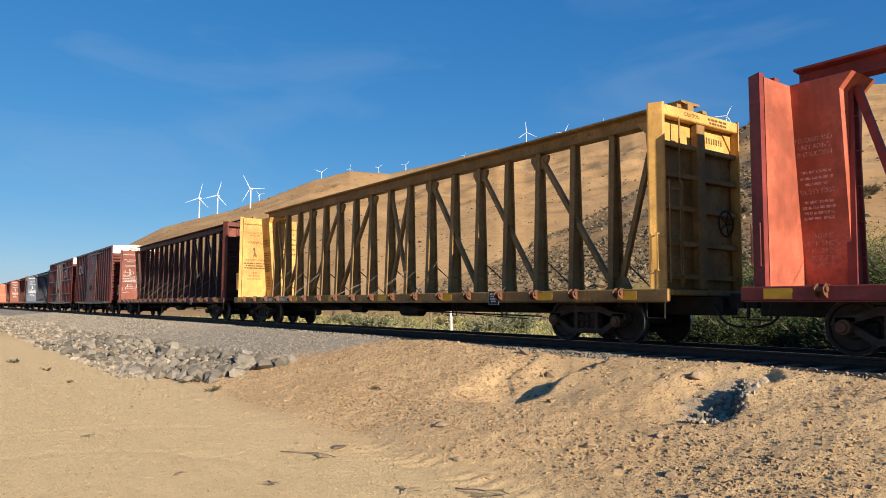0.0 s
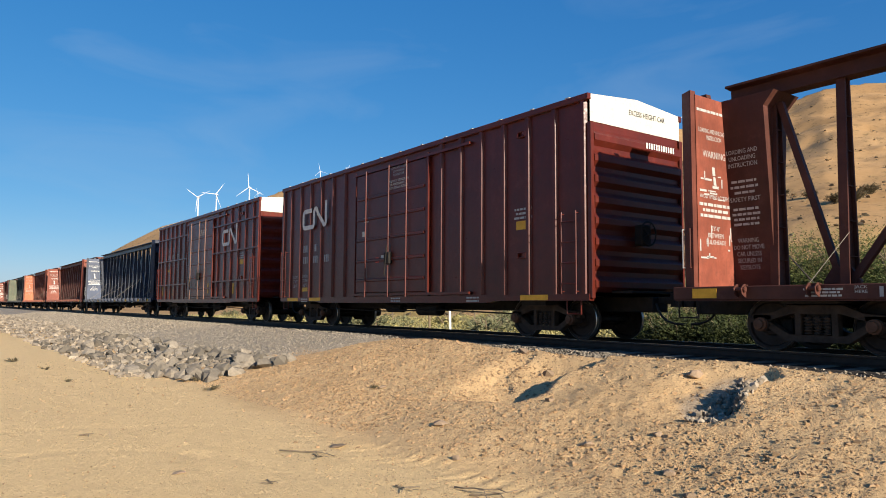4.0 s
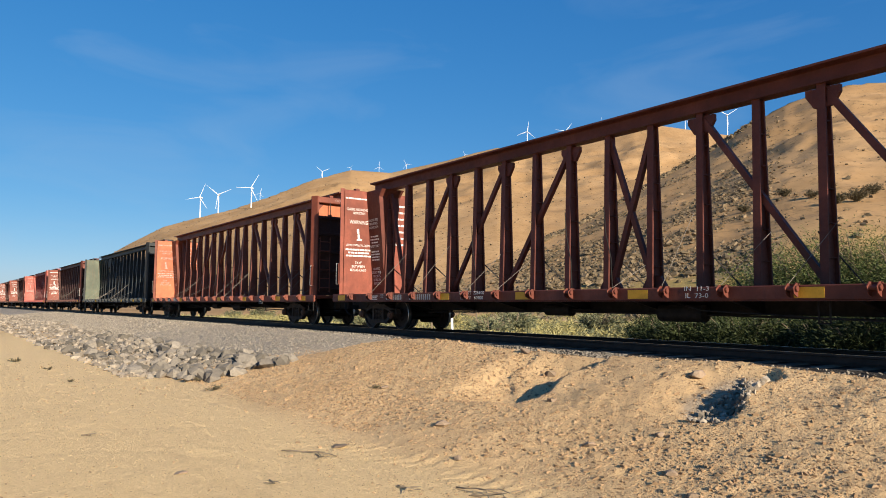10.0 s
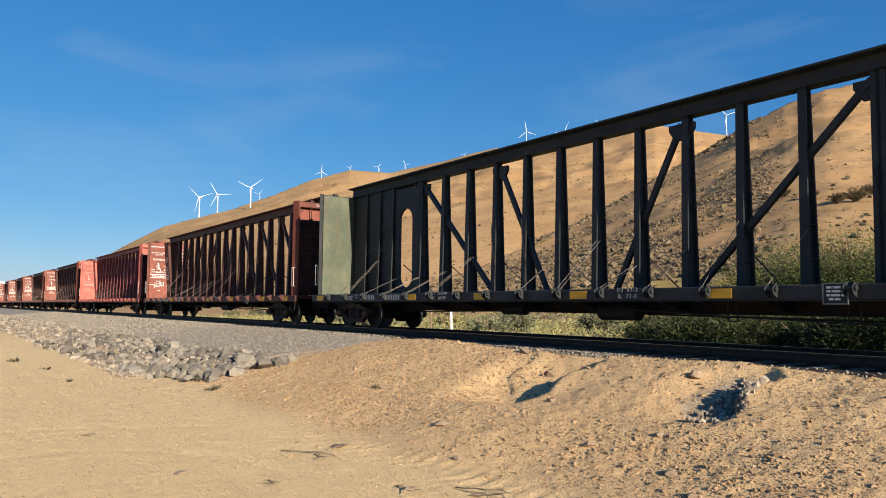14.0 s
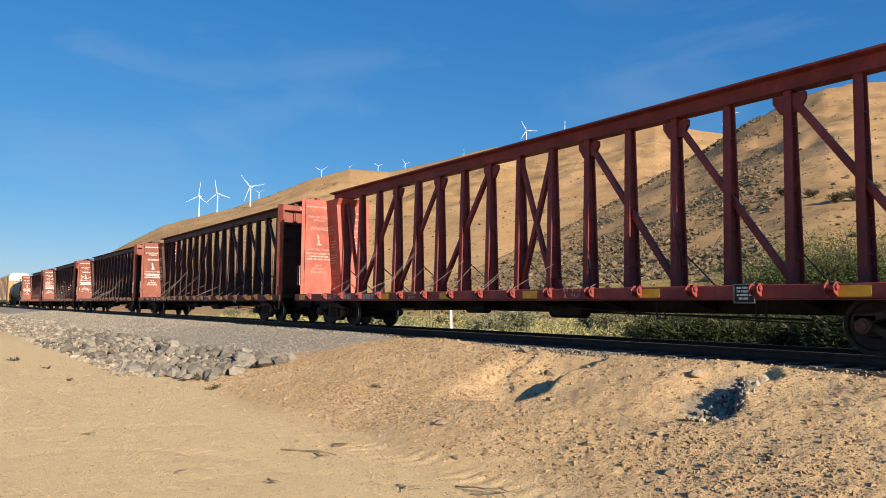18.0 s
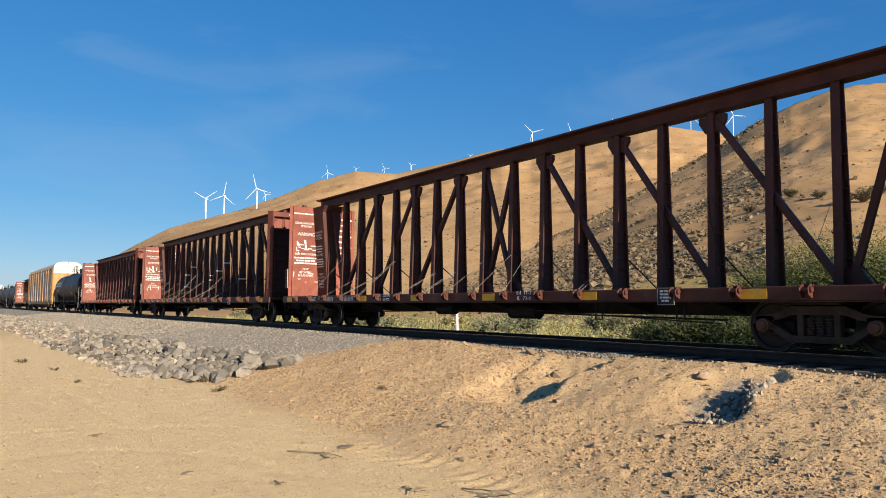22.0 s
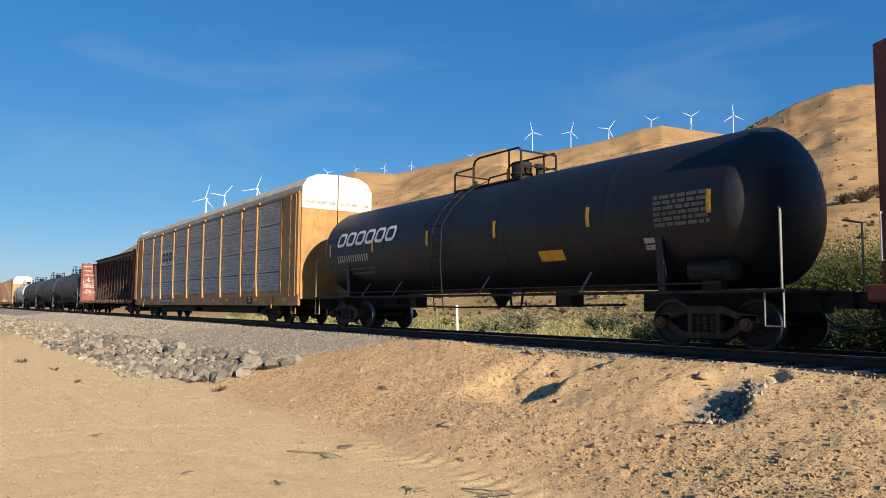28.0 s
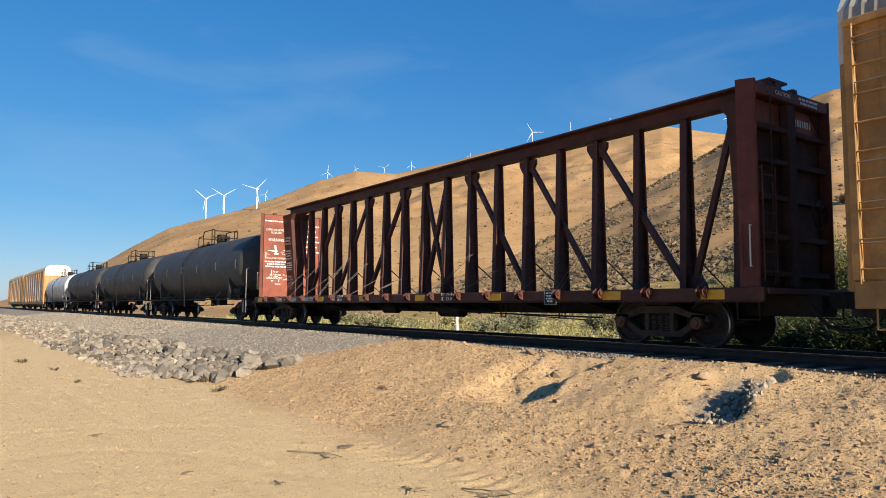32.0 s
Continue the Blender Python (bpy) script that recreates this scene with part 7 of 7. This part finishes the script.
        while len(pts) < count:
            x, y = polar(rng.uniform(lo, hi), rng.uniform(r0, r1))
            if y > 16.3:
                pts.append((x, y))
        Z = ground_z(np.array([p[0] for p in pts]), np.array([p[1] for p in pts]))
        base = [crown_mesh(950 + i, 150, 0.55, 0.45, 0.075) for i in range(4)]
        data = [(np.array([v.co[:] for v in m.vertices]), [tuple(p.vertices) for p in m.polygons]) for m in base]
        vs, fs, n = [], [], 0
        for (x, y), z in zip(pts, Z):
            co, faces = data[rng.randrange(4)]
            s, t = rng.uniform(0.6, 1.7), rng.uniform(0, 6.283)
            c, q = math.cos(t) * s, math.sin(t) * s
            vs.append(np.stack([co[:, 0] * c - co[:, 1] * q + x, co[:, 0] * q + co[:, 1] * c + y, co[:, 2] * s + z - 0.03], -1))
            fs += [tuple(n + j for j in f) for f in faces]
            n += len(co)
        me = bpy.data.meshes.new(name)
        me.from_pydata(np.concatenate(vs).tolist(), [], fs)
        me.materials.append(mat)
        tagged(new(name, me), label, "brush", kind="stuff")


build_plants()


# ---- posts and twigs ----
def build_posts():
    for a, d, h, w, mat, name, label in ((53.35, 30, 1.8, 0.055, TURBINE_MAT, "marker_post", "white marker post beyond the track"), (55.0, 30.5, 1.7, 0.05, TWIG_MAT, "fence_post", "weathered wooden post beyond the track"),
                                         (51.4, 60, 1.5, 0.07, TWIG_MAT, "fence_post", "weathered wooden post beyond the track"), (58.0, 60, 1.5, 0.07, TWIG_MAT, "fence_post", "weathered wooden post beyond the track")):
        x, y = polar(a, d)
        post = new(name, to_mesh(name, Geo().rod((0, 0, -0.2), (0, 0, h), w, 10, w * 0.92).rod((0, 0, h), (0, 0, h + 0.04), w * 1.05, 10)))
        post.data.materials[0] = mat
        post.matrix_basis = pose(x, y, ground_at(x, y), 1, -1, 0)
        tagged(post, label, "post")
    rng = random.Random(17)
    for x, y, ln, rz in ((-7.14, 3.08, 0.72, 22), (-6.75, 3.28, 0.35, -20), (-6.05, 2.5, 0.16, -50), (-4.85, 3.66, 0.6, 15), (-4.6, 3.62, 0.4, 50), (-9.2, 1.5, 0.2, 60), (-6.4, 4.72, 0.45, 30), (-5.2, 3.3, 0.3, 5)):
        g = Geo()
        pts = [(0, 0, 0.01)]
        for k in range(5):
            q = pts[-1]
            pts.append((q[0] + ln / 5, q[1] + rng.uniform(-0.05, 0.05), max(0.008, q[2] + rng.uniform(-0.012, 0.02))))
        twig = new("dry_twig", to_mesh("dry_twig", g.path(pts, 0.008, 6, 0.004)))
        twig.data.materials[0] = TWIG_MAT
        twig.matrix_basis = pose(x, y, ground_at(x, y), 0, 0, rz)
        part("branch", Geo().path([pts[2], (pts[2][0] + ln * 0.12, pts[2][1] + 0.06, 0.022), (pts[2][0] + ln * 0.25, pts[2][1] + 0.1, 0.02)], 0.005, 5, 0.003), TWIG_MAT, twig)
        part("branch", Geo().path([pts[3], (pts[3][0] + ln * 0.1, pts[3][1] - 0.05, 0.02), (pts[3][0] + ln * 0.2, pts[3][1] - 0.09, 0.015)], 0.005, 5, 0.003), TWIG_MAT, twig)
        tagged(twig, "dry grey twig lying on the sand", "twig", "twigs on the sand")
    for x, y, s, rz, thin in ((-14.7, 5.2, 0.22, 10, 1), (-5.05, 7.32, 0.14, 40, 1), (-7.5, 7.35, 0.12, 80, 1), (-8.35, 7.65, 0.12, 20, 1), (-6.93, 3.66, 0.12, 0, 0.3), (-6.69, 1.93, 0.09, 30, 0.3), (-6.62, 4.8, 0.11, 70, 0.8), (-4.72, 5.15, 0.075, 0, 0.8),
                              (-9.19, 5.58, 0.08, 50, 0.8), (-5.61, 4.25, 0.06, 15, 1), (-4.27, 5.6, 0.06, 0, 1), (-6.1, 6.0, 0.07, 25, 1), (-3.7, 5.0, 0.07, 65, 1), (-3.3, 4.7, 0.06, 35, 1)):
        ob = part("loose_stone", rock_mesh(int(700 + 10 * x + y), 0.55, 16), LOOSE_MAT, None, m=pose(x, y, ground_at(x, y) + s * 0.22 * thin, 0, 0, rz) @ Matrix.Diagonal((s, s, s * thin, 1)))
        tagged(ob, "pale loose stone on the sandy bank", "stone", "loose stones")
    for k, (x, y, size) in enumerate(((-21.5, 1.9, 0.22), (-18.6, 2.3, 0.16), (-15.6, 2.3, 0.12), (-12.7, 4.15, 0.2), (-9.3, 5.5, 0.12), (-14.0, 4.3, 0.16))):
        tuft = new("grass_tuft")
        tuft.matrix_basis = pose(x, y, ground_at(x, y), 0, 0, 50 * k) @ Matrix.Scale(size, 4)
        tagged(tuft, "small dry grass tuft on the sand", "grass", "tufts on the sand")
        part("leaves", shape("tuft|%d" % (k % 2), lambda: crown_mesh(70 + k, 160, 0.5, 0.9, 0.2)), LEAF_DRY, tuft)


LOOSE_MAT = pieces("pale_loose_stone", (0.24, 0.17, 0.11), (0.36, 0.26, 0.18), per_object=True)
build_posts()


# ---- what moves ----
# how far the train has run at each time
RUN = [(0, 0.0), (2, 23.9), (4, 47.8), (6, 71.68), (9, 107.5), (11, 131.3), (13, 155.08), (16, 190.8), (19, 226.5), (21.3, 253.75), (23.4, 278.5), (25.4, 302.1), (27.5, 326.9), (29.5, 350.2), (31, 367.75), (32, 379.5)]


def run_at(t):
    return float(np.interp(t, [r[0] for r in RUN], [r[1] for r in RUN]))


def motions():
    for car, x, _ in TRAIN:
        walk(car, [(t, pose(x + s, TRACK_Y, 0)) for t, s in RUN])
    for axles, dx in ((FRONT_AXLES, 0.89), (REAR_AXLES, -0.89)):
        rows = [(k / 30, pose(dx, 0, 0.457, 0, math.degrees(run_at(k / 30) / 0.457) % 360)) for k in range(0, 961)]
        walk(axles[0], rows)
        act = axles[0].animation_data
        for ob in axles[1:]:
            ob.rotation_mode = "QUATERNION"
            keys = ob.animation_data_create()
            keys.action = act.action
            keys.action_slot = act.action_slot
    for rotor, tall, start, speed in ROTORS:
        walk(rotor, [(t / 2, pose(0, -3.4, tall, 0, start + speed * t / 2)) for t in range(65)])


motions()
